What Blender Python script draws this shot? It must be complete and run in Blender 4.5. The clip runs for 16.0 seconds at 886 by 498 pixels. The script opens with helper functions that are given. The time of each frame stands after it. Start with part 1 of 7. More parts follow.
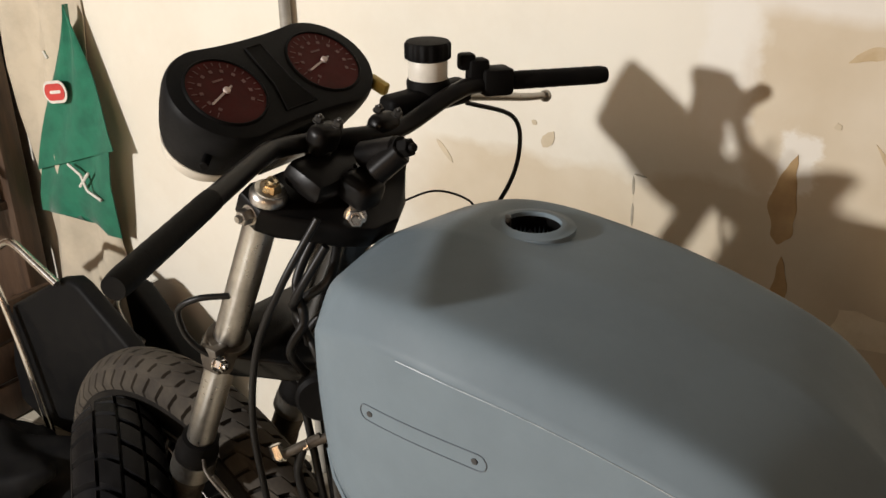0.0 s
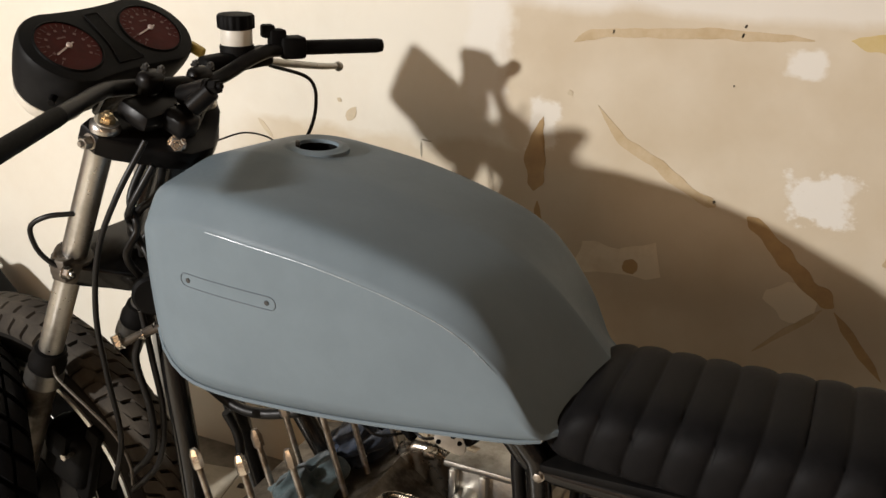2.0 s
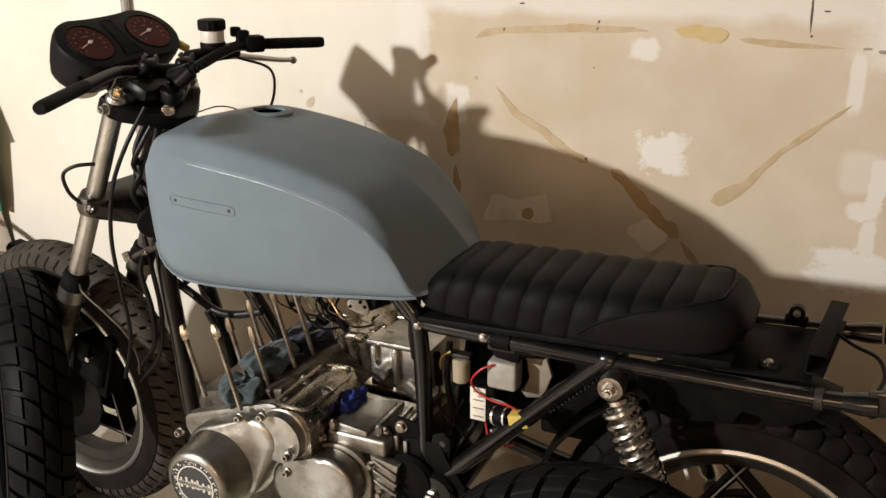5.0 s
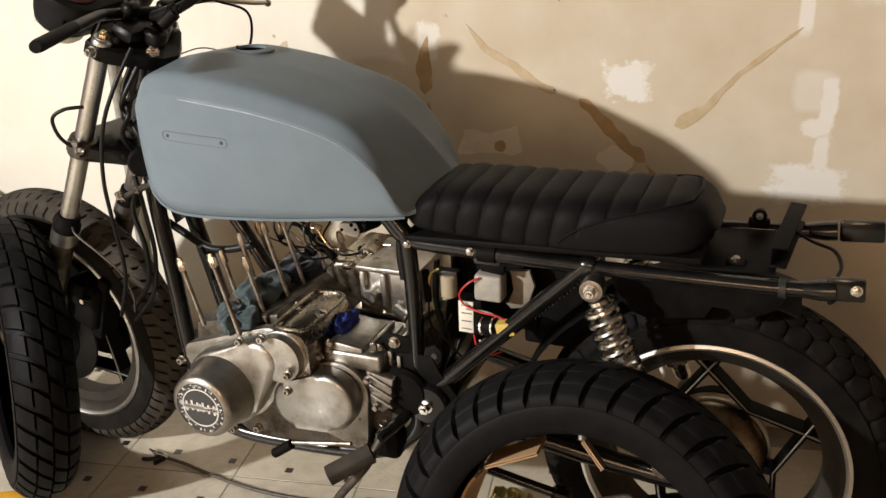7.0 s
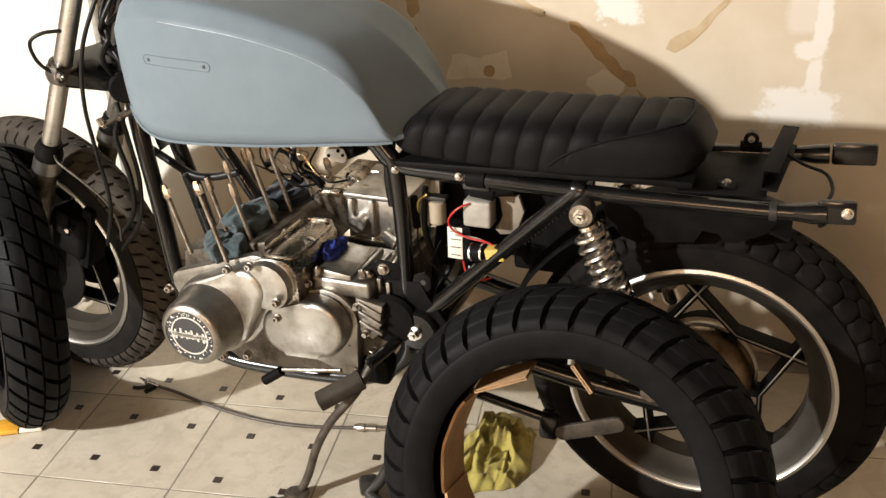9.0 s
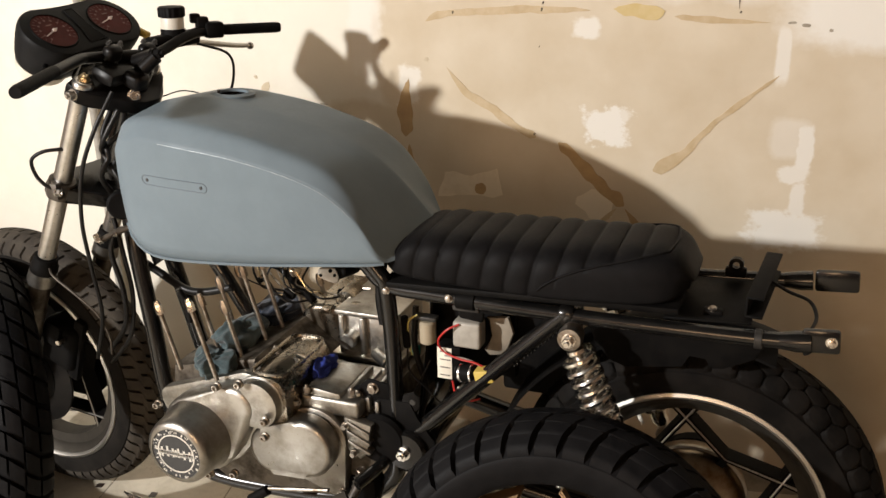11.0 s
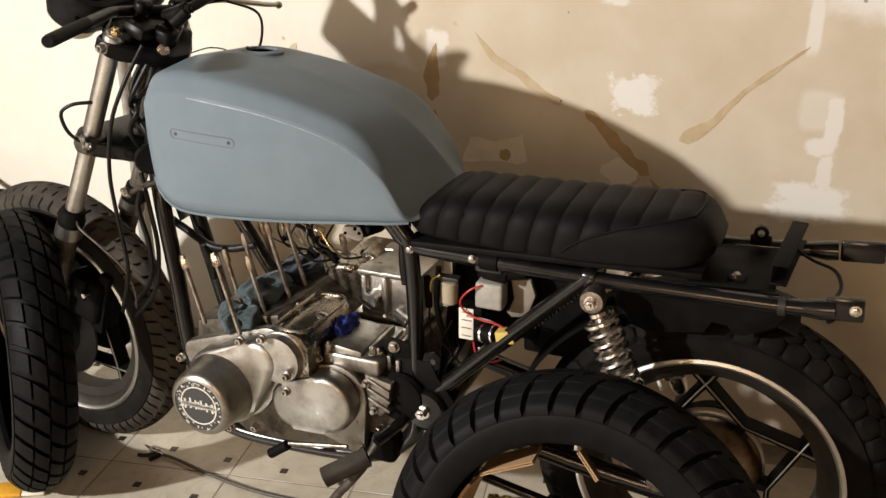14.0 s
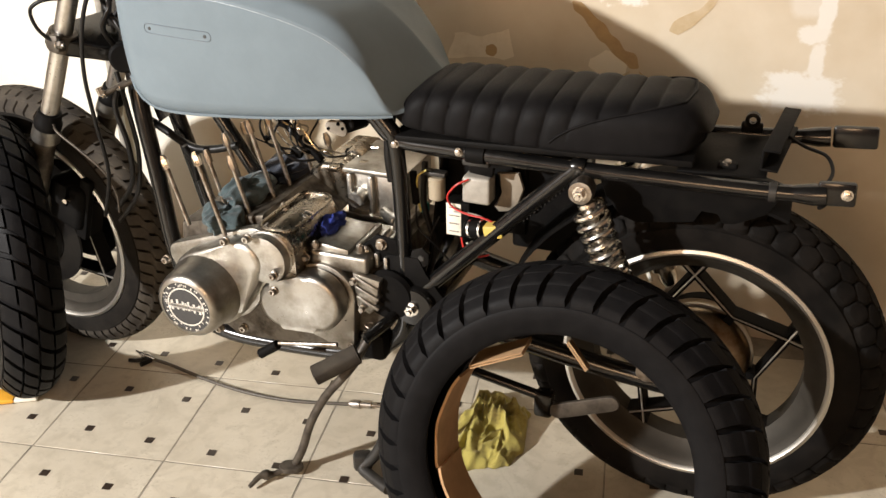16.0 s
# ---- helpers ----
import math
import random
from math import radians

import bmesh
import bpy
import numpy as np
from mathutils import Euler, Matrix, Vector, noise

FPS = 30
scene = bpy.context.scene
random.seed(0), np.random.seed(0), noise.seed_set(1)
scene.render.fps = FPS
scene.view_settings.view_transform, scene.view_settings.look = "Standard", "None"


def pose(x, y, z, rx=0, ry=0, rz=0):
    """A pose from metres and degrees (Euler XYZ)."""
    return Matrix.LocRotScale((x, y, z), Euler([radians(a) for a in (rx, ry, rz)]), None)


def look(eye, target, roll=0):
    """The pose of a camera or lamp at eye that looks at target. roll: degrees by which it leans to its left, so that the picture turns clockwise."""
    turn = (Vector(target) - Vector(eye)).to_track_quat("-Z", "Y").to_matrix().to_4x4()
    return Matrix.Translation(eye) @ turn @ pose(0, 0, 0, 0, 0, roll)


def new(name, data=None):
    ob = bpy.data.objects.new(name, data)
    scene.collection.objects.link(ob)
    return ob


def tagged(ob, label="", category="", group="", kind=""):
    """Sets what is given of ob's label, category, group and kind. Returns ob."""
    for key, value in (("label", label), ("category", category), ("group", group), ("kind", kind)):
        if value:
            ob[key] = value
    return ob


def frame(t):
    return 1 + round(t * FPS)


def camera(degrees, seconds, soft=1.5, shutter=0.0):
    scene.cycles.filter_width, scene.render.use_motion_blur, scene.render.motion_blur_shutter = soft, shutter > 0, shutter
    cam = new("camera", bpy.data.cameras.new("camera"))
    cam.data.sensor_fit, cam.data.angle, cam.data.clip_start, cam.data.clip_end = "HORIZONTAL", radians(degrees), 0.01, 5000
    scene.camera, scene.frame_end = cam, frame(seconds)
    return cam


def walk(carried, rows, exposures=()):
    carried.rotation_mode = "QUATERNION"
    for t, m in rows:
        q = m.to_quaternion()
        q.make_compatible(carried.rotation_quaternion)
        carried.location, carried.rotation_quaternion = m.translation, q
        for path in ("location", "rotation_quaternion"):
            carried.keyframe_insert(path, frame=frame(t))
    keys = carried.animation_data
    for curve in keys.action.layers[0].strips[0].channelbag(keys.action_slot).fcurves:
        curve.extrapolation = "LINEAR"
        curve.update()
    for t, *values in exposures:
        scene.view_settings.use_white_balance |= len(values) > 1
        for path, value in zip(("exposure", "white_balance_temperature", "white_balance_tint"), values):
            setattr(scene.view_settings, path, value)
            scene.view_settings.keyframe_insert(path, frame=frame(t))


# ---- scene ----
cam = camera(50.7, 16.0)
PATH = [
    (0, (0.028, -0.622, 1.383), (-0.989, 0.894, 0.566), -1.2),
    (0.5, (0.042, -0.716, 1.379), (-0.885, 0.872, 0.593), -0.6),
    (1, (0.027, -0.82, 1.37), (-0.66, 0.884, 0.578), -1.0),
    (1.5, (0.089, -0.868, 1.375), (-0.601, 0.836, 0.587), -2.0),
    (2, (0.271, -0.874, 1.352), (-0.494, 0.818, 0.61), 0.8),
    (2.5, (0.334, -0.962, 1.349), (-0.479, 0.698, 0.585), 0.7),
    (3, (0.394, -1.047, 1.361), (-0.365, 0.633, 0.586), -1.0),
    (3.5, (0.52, -1.064, 1.368), (-0.321, 0.588, 0.617), -0.4),
    (4, (0.608, -1.102, 1.37), (-0.222, 0.58, 0.676), -0.7),
    (4.2, (0.617, -1.143, 1.374), (-0.207, 0.547, 0.687), -0.4),
    (6.3, (0.655, -1.37, 1.344), (-0.074, 0.357, 0.65), -1.9),
    (6.5, (0.643, -1.382, 1.343), (-0.071, 0.348, 0.637), -1.7),
    (7, (0.64, -1.388, 1.329), (-0.065, 0.322, 0.567), -2.1),
    (7.5, (0.635, -1.386, 1.324), (-0.032, 0.302, 0.486), -1.9),
    (8, (0.632, -1.38, 1.318), (-0.032, 0.287, 0.435), -1.9),
    (8.5, (0.637, -1.377, 1.313), (-0.031, 0.287, 0.427), -2.1),
    (9, (0.637, -1.379, 1.314), (-0.029, 0.281, 0.418), -2.2),
    (9.5, (0.643, -1.381, 1.32), (-0.017, 0.285, 0.431), -1.9),
    (10, (0.644, -1.377, 1.338), (-0.013, 0.307, 0.483), -1.9),
    (10.2, (0.641, -1.376, 1.345), (-0.02, 0.336, 0.55), -1.6),
    (12.3, (0.647, -1.384, 1.36), (-0.055, 0.363, 0.687), -1.1),
    (12.5, (0.647, -1.383, 1.356), (-0.06, 0.362, 0.681), -1.0),
    (13, (0.642, -1.388, 1.35), (-0.068, 0.349, 0.659), -0.4),
    (13.5, (0.64, -1.389, 1.34), (-0.066, 0.334, 0.612), -0.3),
    (14, (0.639, -1.396, 1.333), (-0.068, 0.318, 0.583), -0.2),
    (14.5, (0.635, -1.394, 1.32), (-0.065, 0.31, 0.54), -0.2),
    (15, (0.636, -1.395, 1.31), (-0.052, 0.293, 0.487), -0.2),
    (15.5, (0.639, -1.395, 1.303), (-0.036, 0.273, 0.43), -0.6),
    (16, (0.639, -1.385, 1.296), (-0.019, 0.263, 0.375), -1.0),
]
walk(cam, [(t, look(eye, target, roll)) for t, eye, target, roll in PATH],
     exposures=[(0, 0.06), (2, 0.12), (3, 0.22), (4, 0.27), (6.5, 0.19), (7, 0.37), (7.5, 0.62), (8, 0.76), (9.5, 0.86), (10, 0.84), (10.3, 0.74), (11, 0.45), (12.5, 0.24), (13.5, 0.33), (14.5, 0.54), (15.2, 0.72), (16, 0.88)])

# ---- world and lights ----
world = bpy.data.worlds.new("world")
scene.world = world
world.use_nodes = True
world.node_tree.nodes["Background"].inputs[0].default_value = (1.0, 0.78, 0.55, 1)
world.node_tree.nodes["Background"].inputs[1].default_value = 0.006


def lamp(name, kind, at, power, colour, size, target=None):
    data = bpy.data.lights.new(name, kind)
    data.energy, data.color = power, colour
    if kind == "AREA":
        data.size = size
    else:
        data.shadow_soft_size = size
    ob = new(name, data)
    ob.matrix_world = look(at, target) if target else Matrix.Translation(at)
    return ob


lamp("work_lamp", "POINT", (-2.02, -2.90, 1.925), 575, (1.0, 0.972, 0.945), 0.06)
# Unseen warm fill light, added to lift the shadows on the wall.
lamp("fill_lamp", "POINT", (0.5, -3.0, 1.40), 48, (1.0, 0.64, 0.36), 0.45)


# ---- materials ----
def mat(name, colour, rough=0.5, metal=0.0, vary=0.0, scale=20.0, bump=0.0, bump_scale=120.0, second=None, rough_vary=0.1,
        coat=0.0, grain=None, mask=(0.42, 0.62), sheen=0.0, spec=0.5):
    m = bpy.data.materials.new(name)
    m.use_nodes = True
    nt = m.node_tree
    n, l = nt.nodes, nt.links
    b = n["Principled BSDF"]
    b.inputs["Roughness"].default_value, b.inputs["Metallic"].default_value = rough, metal
    b.inputs["Coat Weight"].default_value = coat
    b.inputs["Specular IOR Level"].default_value = spec
    b.inputs["Sheen Weight"].default_value = sheen
    geo = n.new("ShaderNodeNewGeometry")
    c1 = (*colour, 1)
    c2 = (*(second or [v * (1 - vary) for v in colour]), 1)
    big = n.new("ShaderNodeTexNoise")
    big.inputs["Scale"].default_value, big.inputs["Detail"].default_value = scale, 8
    big.inputs["Roughness"].default_value = 0.65
    ramp = n.new("ShaderNodeMapRange")
    ramp.inputs[1].default_value, ramp.inputs[2].default_value = mask
    mix = n.new("ShaderNodeMix")
    mix.data_type = "RGBA"
    mix.inputs[6].default_value, mix.inputs[7].default_value = c1, c2
    vec = geo.outputs["Position"]
    if grain:
        mp = n.new("ShaderNodeMapping")
        mp.inputs["Scale"].default_value = grain
        l.new(vec, mp.inputs[0])
        vec = mp.outputs[0]
    l.new(vec, big.inputs["Vector"])
    l.new(big.outputs[0], ramp.inputs[0])
    l.new(ramp.outputs[0], mix.inputs[0])
    fine = n.new("ShaderNodeTexNoise")
    fine.inputs["Scale"].default_value, fine.inputs["Detail"].default_value = bump_scale, 6
    l.new(vec, fine.inputs["Vector"])
    rr = n.new("ShaderNodeMapRange")
    rr.inputs[1].default_value, rr.inputs[2].default_value = 0.3, 0.7
    rr.inputs[3].default_value, rr.inputs[4].default_value = max(0.02, rough - rough_vary), min(1, rough + rough_vary)
    mixn = n.new("ShaderNodeMath")
    mixn.operation = "ADD"
    half = n.new("ShaderNodeMath")
    half.operation = "MULTIPLY"
    half.inputs[1].default_value = 0.5
    l.new(fine.outputs[0], mixn.inputs[0])
    l.new(big.outputs[0], mixn.inputs[1])
    l.new(mixn.outputs[0], half.inputs[0])
    l.new(half.outputs[0], rr.inputs[0])
    l.new(rr.outputs[0], b.inputs["Roughness"])
    l.new(mix.outputs[2], b.inputs["Base Color"])
    if bump:
        bp = n.new("ShaderNodeBump")
        bp.inputs["Strength"].default_value, bp.inputs["Distance"].default_value = 1.0, bump
        l.new(half.outputs[0], bp.inputs["Height"])
        l.new(bp.outputs[0], b.inputs["Normal"])
    return m


M = {}
M["tank"] = mat("primer_blue_grey", (0.148, 0.184, 0.208), 0.36, 0, 0.12, 9, 0.00006, 200, rough_vary=0.06, second=(0.136, 0.169, 0.192), spec=0.04)
M["black"] = mat("black_frame_paint", (0.004, 0.004, 0.004), 0.2, 0, 0.0, 14, 0.00008, 90, second=(0.007, 0.0065, 0.006), rough_vary=0.05)
M["bar_black"] = mat("satin_black_bar", (0.004, 0.0038, 0.0038), 0.35, 0, 0, 20, 0.0001, 200, second=(0.008, 0.007, 0.0065), rough_vary=0.08, spec=0.12)
M["dull_black"] = mat("dull_black_plastic", (0.004, 0.0038, 0.0038), 0.58, 0, 0, 25, 0.0003, 300, second=(0.0065, 0.006, 0.0055), spec=0.06)
M["gauge"] = mat("weathered_gauge_plastic", (0.007, 0.0072, 0.0075), 0.55, 0, 0, 18, 0.0002, 300, second=(0.011, 0.011, 0.0115), spec=0.08)
M["vinyl"] = mat("black_seat_vinyl", (0.0055, 0.0053, 0.0055), 0.52, 0, 0, 60, 0.0006, 900, second=(0.007, 0.0066, 0.007), rough_vary=0.06, spec=0.06)
M["rubber"] = mat("tyre_rubber", (0.0042, 0.0041, 0.0046), 0.55, 0, 0, 30, 0.0006, 400, second=(0.0068, 0.0066, 0.007), rough_vary=0.12, spec=0.08)
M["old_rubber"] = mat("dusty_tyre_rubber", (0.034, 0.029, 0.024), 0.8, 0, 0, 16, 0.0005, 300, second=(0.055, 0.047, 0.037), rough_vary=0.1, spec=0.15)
# Darker copy of the dusty rubber: shade of grooves and sidewalls in the colour.
M["shaded_rubber"] = mat("shaded_tyre_rubber", (0.008, 0.007, 0.006), 0.8, 0, 0, 14, 0.0005, 300, second=(0.016, 0.0138, 0.0115), rough_vary=0.1, spec=0.1)
# Rear tyre rubber, darkened for the shade it stands in.
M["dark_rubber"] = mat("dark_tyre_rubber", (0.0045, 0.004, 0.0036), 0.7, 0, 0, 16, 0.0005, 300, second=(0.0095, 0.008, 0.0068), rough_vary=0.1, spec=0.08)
M["alu"] = mat("cast_aluminium", (0.46, 0.445, 0.41), 0.40, 1.0, 0, 13, 0.0006, 160, second=(0.20, 0.18, 0.15), rough_vary=0.14, mask=(0.44, 0.66))
M["polished"] = mat("polished_aluminium", (0.38, 0.365, 0.335), 0.36, 1.0, 0, 15, 0.0003, 190, second=(0.22, 0.20, 0.165), rough_vary=0.13, mask=(0.42, 0.68))
M["oily"] = mat("oily_brown_aluminium", (0.37, 0.335, 0.28), 0.28, 1.0, 0, 9, 0.0002, 110, second=(0.26, 0.215, 0.16), rough_vary=0.07, mask=(0.42, 0.66))
# Grime on the fork sliders; shade between the covers on the engine block.
M["grimy_shaded_alu"] = mat("grimy_shaded_aluminium", (0.16, 0.14, 0.115), 0.5, 0.85, 0, 20, 0.001, 120, second=(0.05, 0.04, 0.03), rough_vary=0.15)
M["chrome"] = mat("chrome", (0.82, 0.80, 0.76), 0.24, 1.0, 0, 25, 0, 120, second=(0.66, 0.62, 0.56), rough_vary=0.06)
M["forktube"] = mat("dull_steel_tube", (0.52, 0.505, 0.475), 0.33, 1.0, 0, 30, 0.0001, 200, second=(0.40, 0.38, 0.35), rough_vary=0.1)
M["steel"] = mat("worn_steel", (0.42, 0.39, 0.35), 0.4, 1.0, 0, 40, 0.0002, 200, second=(0.2, 0.16, 0.12), rough_vary=0.15)
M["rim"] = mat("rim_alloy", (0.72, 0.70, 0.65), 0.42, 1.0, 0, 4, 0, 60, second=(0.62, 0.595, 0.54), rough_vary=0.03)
M["brass"] = mat("brass", (0.72, 0.60, 0.40), 0.3, 1.0, 0, 30, 0, 100, second=(0.4, 0.27, 0.12))
M["tarnished"] = mat("tarnished_drum_metal", (0.30, 0.24, 0.17), 0.38, 1.0, 0, 14, 0.0003, 120, second=(0.14, 0.085, 0.04), rough_vary=0.15)
M["dial"] = mat("dark_red_dial", (0.075, 0.009, 0.008), 0.6, 0, 0, 30, 0, 100, second=(0.06, 0.010, 0.009), spec=0.12)
M["dialmark"] = mat("pale_dial_print", (0.16, 0.075, 0.065), 0.6, 0, 0.2)
M["needle"] = mat("pale_needle", (0.6, 0.5, 0.46), 0.5, 0, 0.1)
M["white_plastic"] = mat("milky_plastic", (0.62, 0.58, 0.5), 0.45, 0, 0.15, 20)
M["grey_plastic"] = mat("grey_plastic", (0.33, 0.31, 0.27), 0.5, 0, 0.25, 25)
M["beige_plastic"] = mat("beige_plastic", (0.33, 0.28, 0.2), 0.5, 0, 0.25, 25)
M["yellow_plastic"] = mat("yellow_plastic", (0.62, 0.46, 0.1), 0.5, 0, 0.2, 30)
M["label"] = mat("paper_label", (0.72, 0.68, 0.58), 0.7, 0, 0.12, 30)
M["ink"] = mat("black_print", (0.03, 0.03, 0.03), 0.6)
M["red_wire"] = mat("red_wire", (0.4, 0.02, 0.015), 0.45)
M["yellow_wire"] = mat("yellow_wire", (0.5, 0.42, 0.12), 0.5)
M["white_wire"] = mat("white_wire", (0.6, 0.57, 0.5), 0.5)
M["teal_wire"] = mat("teal_connector", (0.02, 0.25, 0.2), 0.4)
M["wire"] = mat("black_wire", (0.006, 0.0056, 0.0053), 0.42, spec=0.25)
M["rag_teal"] = mat("dirty_teal_rag", (0.055, 0.085, 0.092), 0.95, 0, 0, 35, 0.001, 700, second=(0.03, 0.046, 0.05), sheen=0.2)
M["rag_blue"] = mat("blue_rag", (0.010, 0.026, 0.21), 0.85, 0, 0.4, 40, 0.001, 500)
M["rag_yellow"] = mat("stained_yellow_rag", (0.36, 0.30, 0.07), 0.95, 0, 0, 16, 0.0012, 600, second=(0.12, 0.08, 0.022), mask=(0.48, 0.66), sheen=0.2)
M["card"] = mat("corrugated_cardboard", (0.46, 0.28, 0.14), 0.85, 0, 0.2, 12, 0.0003, 300)
M["card_edge"] = mat("cardboard_edge", (0.62, 0.46, 0.28), 0.9, 0, 0.35, 80, 0.001, 500)
M["green"] = mat("green_felt", (0.006, 0.14, 0.075), 0.9, 0, 0, 20, 0.0006, 800, second=(0.004, 0.10, 0.055), sheen=0.3)
M["red"] = mat("red_print", (0.5, 0.05, 0.04), 0.8, 0, 0.2)
M["white_print"] = mat("white_print", (0.66, 0.63, 0.56), 0.8, 0, 0.2)
M["wood"] = mat("dark_stained_wood", (0.085, 0.05, 0.03), 0.5, 0, 0, 6, 0.0006, 40, second=(0.045, 0.027, 0.017), grain=(6, 6, 0.7))
M["cloth"] = mat("beige_cloth", (0.52, 0.45, 0.34), 0.95, 0, 0.15, 8, 0.001, 400)
M["vinyl_black"] = mat("black_upholstery", (0.005, 0.005, 0.0055), 0.55, 0, 0, 30, 0.0005, 500, second=(0.008, 0.0078, 0.0075), spec=0.1)
# Rim well coloured dark for the shade inside the silver rim.
M["rim_well"] = mat("shaded_rim_well", (0.060, 0.053, 0.043), 0.55, 0.7, 0, 5, 0, 60, second=(0.04, 0.035, 0.028), rough_vary=0.1)
M["rag_navy"] = mat("navy_rag", (0.012, 0.022, 0.045), 0.95, 0, 0, 35, 0.001, 700, second=(0.008, 0.012, 0.02), sheen=0.2)
M["dull_beige"] = mat("grubby_beige_plastic", (0.24, 0.21, 0.165), 0.55, 0, 0.3, 25)
M["jar"] = mat("tan_jar", (0.36, 0.27, 0.17), 0.4, 0, 0.2, 20)
M["glue"] = mat("amber_glue_stain", (0.46, 0.345, 0.195), 0.65, 0, 0, 26, 0.0008, 150, second=(0.54, 0.43, 0.28), mask=(0.35, 0.65))
M["glue_dark"] = mat("brown_glue_stain", (0.37, 0.24, 0.115), 0.6, 0, 0, 26, 0.0008, 150, second=(0.46, 0.31, 0.14), mask=(0.35, 0.65))
M["glue_yellow"] = mat("yellow_glue_stain", (0.53, 0.40, 0.165), 0.6, 0, 0, 26, 0.0008, 150, second=(0.58, 0.46, 0.24), mask=(0.35, 0.65))
M["torn_paper"] = mat("torn_paper_face", (0.74, 0.66, 0.52), 0.85, 0, 0.12, 16, 0.0004, 200, second=(0.62, 0.53, 0.39), mask=(0.5, 0.75))
M["pale_patch"] = mat("pale_torn_paper", (0.58, 0.49, 0.35), 0.85, 0, 0.12, 20, 0.0004, 200)
M["scuff"] = mat("dark_scuff", (0.09, 0.07, 0.05), 0.8, 0, 0.3, 60)
M["faint_scuff"] = mat("grey_scuff", (0.36, 0.32, 0.25), 0.8, 0, 0.2, 60)
M["grey_metal"] = mat("grey_painted_steel", (0.035, 0.033, 0.03), 0.45, 0.3, 0.3, 30, 0.0003, 200)
M["worn_iron"] = mat("worn_brown_iron", (0.085, 0.072, 0.056), 0.5, 0.4, 0.0, 40, 0.0004, 220, second=(0.045, 0.036, 0.028))
M["cable_grey"] = mat("worn_cable_sheath", (0.075, 0.064, 0.05), 0.5, 0, 0.3, 60, 0.0002, 300)
M["orange"] = mat("orange_paper_label", (0.72, 0.36, 0.03), 0.6, 0, 0.15, 40)


def vinyl_floor():
    m = mat("marbled_vinyl_tile", (0.57, 0.52, 0.42), 0.33, 0, 0, 5, 0.0003, 140, second=(0.47, 0.42, 0.33), rough_vary=0.12, mask=(0.35, 0.7))
    nt = m.node_tree
    n, l = nt.nodes, nt.links
    b = n["Principled BSDF"]
    old = b.inputs["Base Color"].links[0].from_socket
    info = n.new("ShaderNodeObjectInfo")
    dirt = n.new("ShaderNodeTexNoise")
    dirt.inputs["Scale"].default_value, dirt.inputs["Detail"].default_value, dirt.inputs["Roughness"].default_value = 28, 10, 0.75
    geo = n.new("ShaderNodeNewGeometry")
    l.new(geo.outputs["Position"], dirt.inputs["Vector"])
    rng = n.new("ShaderNodeMapRange")
    rng.inputs[1].default_value, rng.inputs[2].default_value = 0.52, 0.72
    rng.inputs[4].default_value = 0.45
    l.new(dirt.outputs[0], rng.inputs[0])
    mx = n.new("ShaderNodeMix")
    mx.data_type = "RGBA"
    mx.inputs[7].default_value = (0.27, 0.235, 0.18, 1)
    l.new(rng.outputs[0], mx.inputs[0])
    l.new(old, mx.inputs[6])
    vein = n.new("ShaderNodeTexNoise")
    vein.inputs["Scale"].default_value, vein.inputs["Detail"].default_value, vein.inputs["Distortion"].default_value = 11, 6, 2.2
    shift = n.new("ShaderNodeVectorMath")
    shift.operation = "SCALE"
    l.new(info.outputs["Location"], shift.inputs[0])
    shift.inputs[3].default_value = 7.0
    both = n.new("ShaderNodeVectorMath")
    l.new(geo.outputs["Position"], both.inputs[0])
    l.new(shift.outputs[0], both.inputs[1])
    l.new(both.outputs[0], vein.inputs["Vector"])
    vg = n.new("ShaderNodeMapRange")
    vg.inputs[1].default_value, vg.inputs[2].default_value, vg.inputs[4].default_value = 0.46, 0.66, 0.55
    l.new(vein.outputs[0], vg.inputs[0])
    vm = n.new("ShaderNodeMix")
    vm.data_type = "RGBA"
    vm.inputs[7].default_value = (0.40, 0.355, 0.275, 1)
    l.new(vg.outputs[0], vm.inputs[0])
    l.new(mx.outputs[2], vm.inputs[6])
    mx = vm
    hs = n.new("ShaderNodeHueSaturation")
    vr = n.new("ShaderNodeMapRange")
    vr.inputs[3].default_value, vr.inputs[4].default_value = 0.93, 1.05
    l.new(info.outputs["Random"], vr.inputs[0])
    l.new(vr.outputs[0], hs.inputs["Value"])
    l.new(mx.outputs[2], hs.inputs["Color"])
    l.new(hs.outputs[0], b.inputs["Base Color"])
    return m


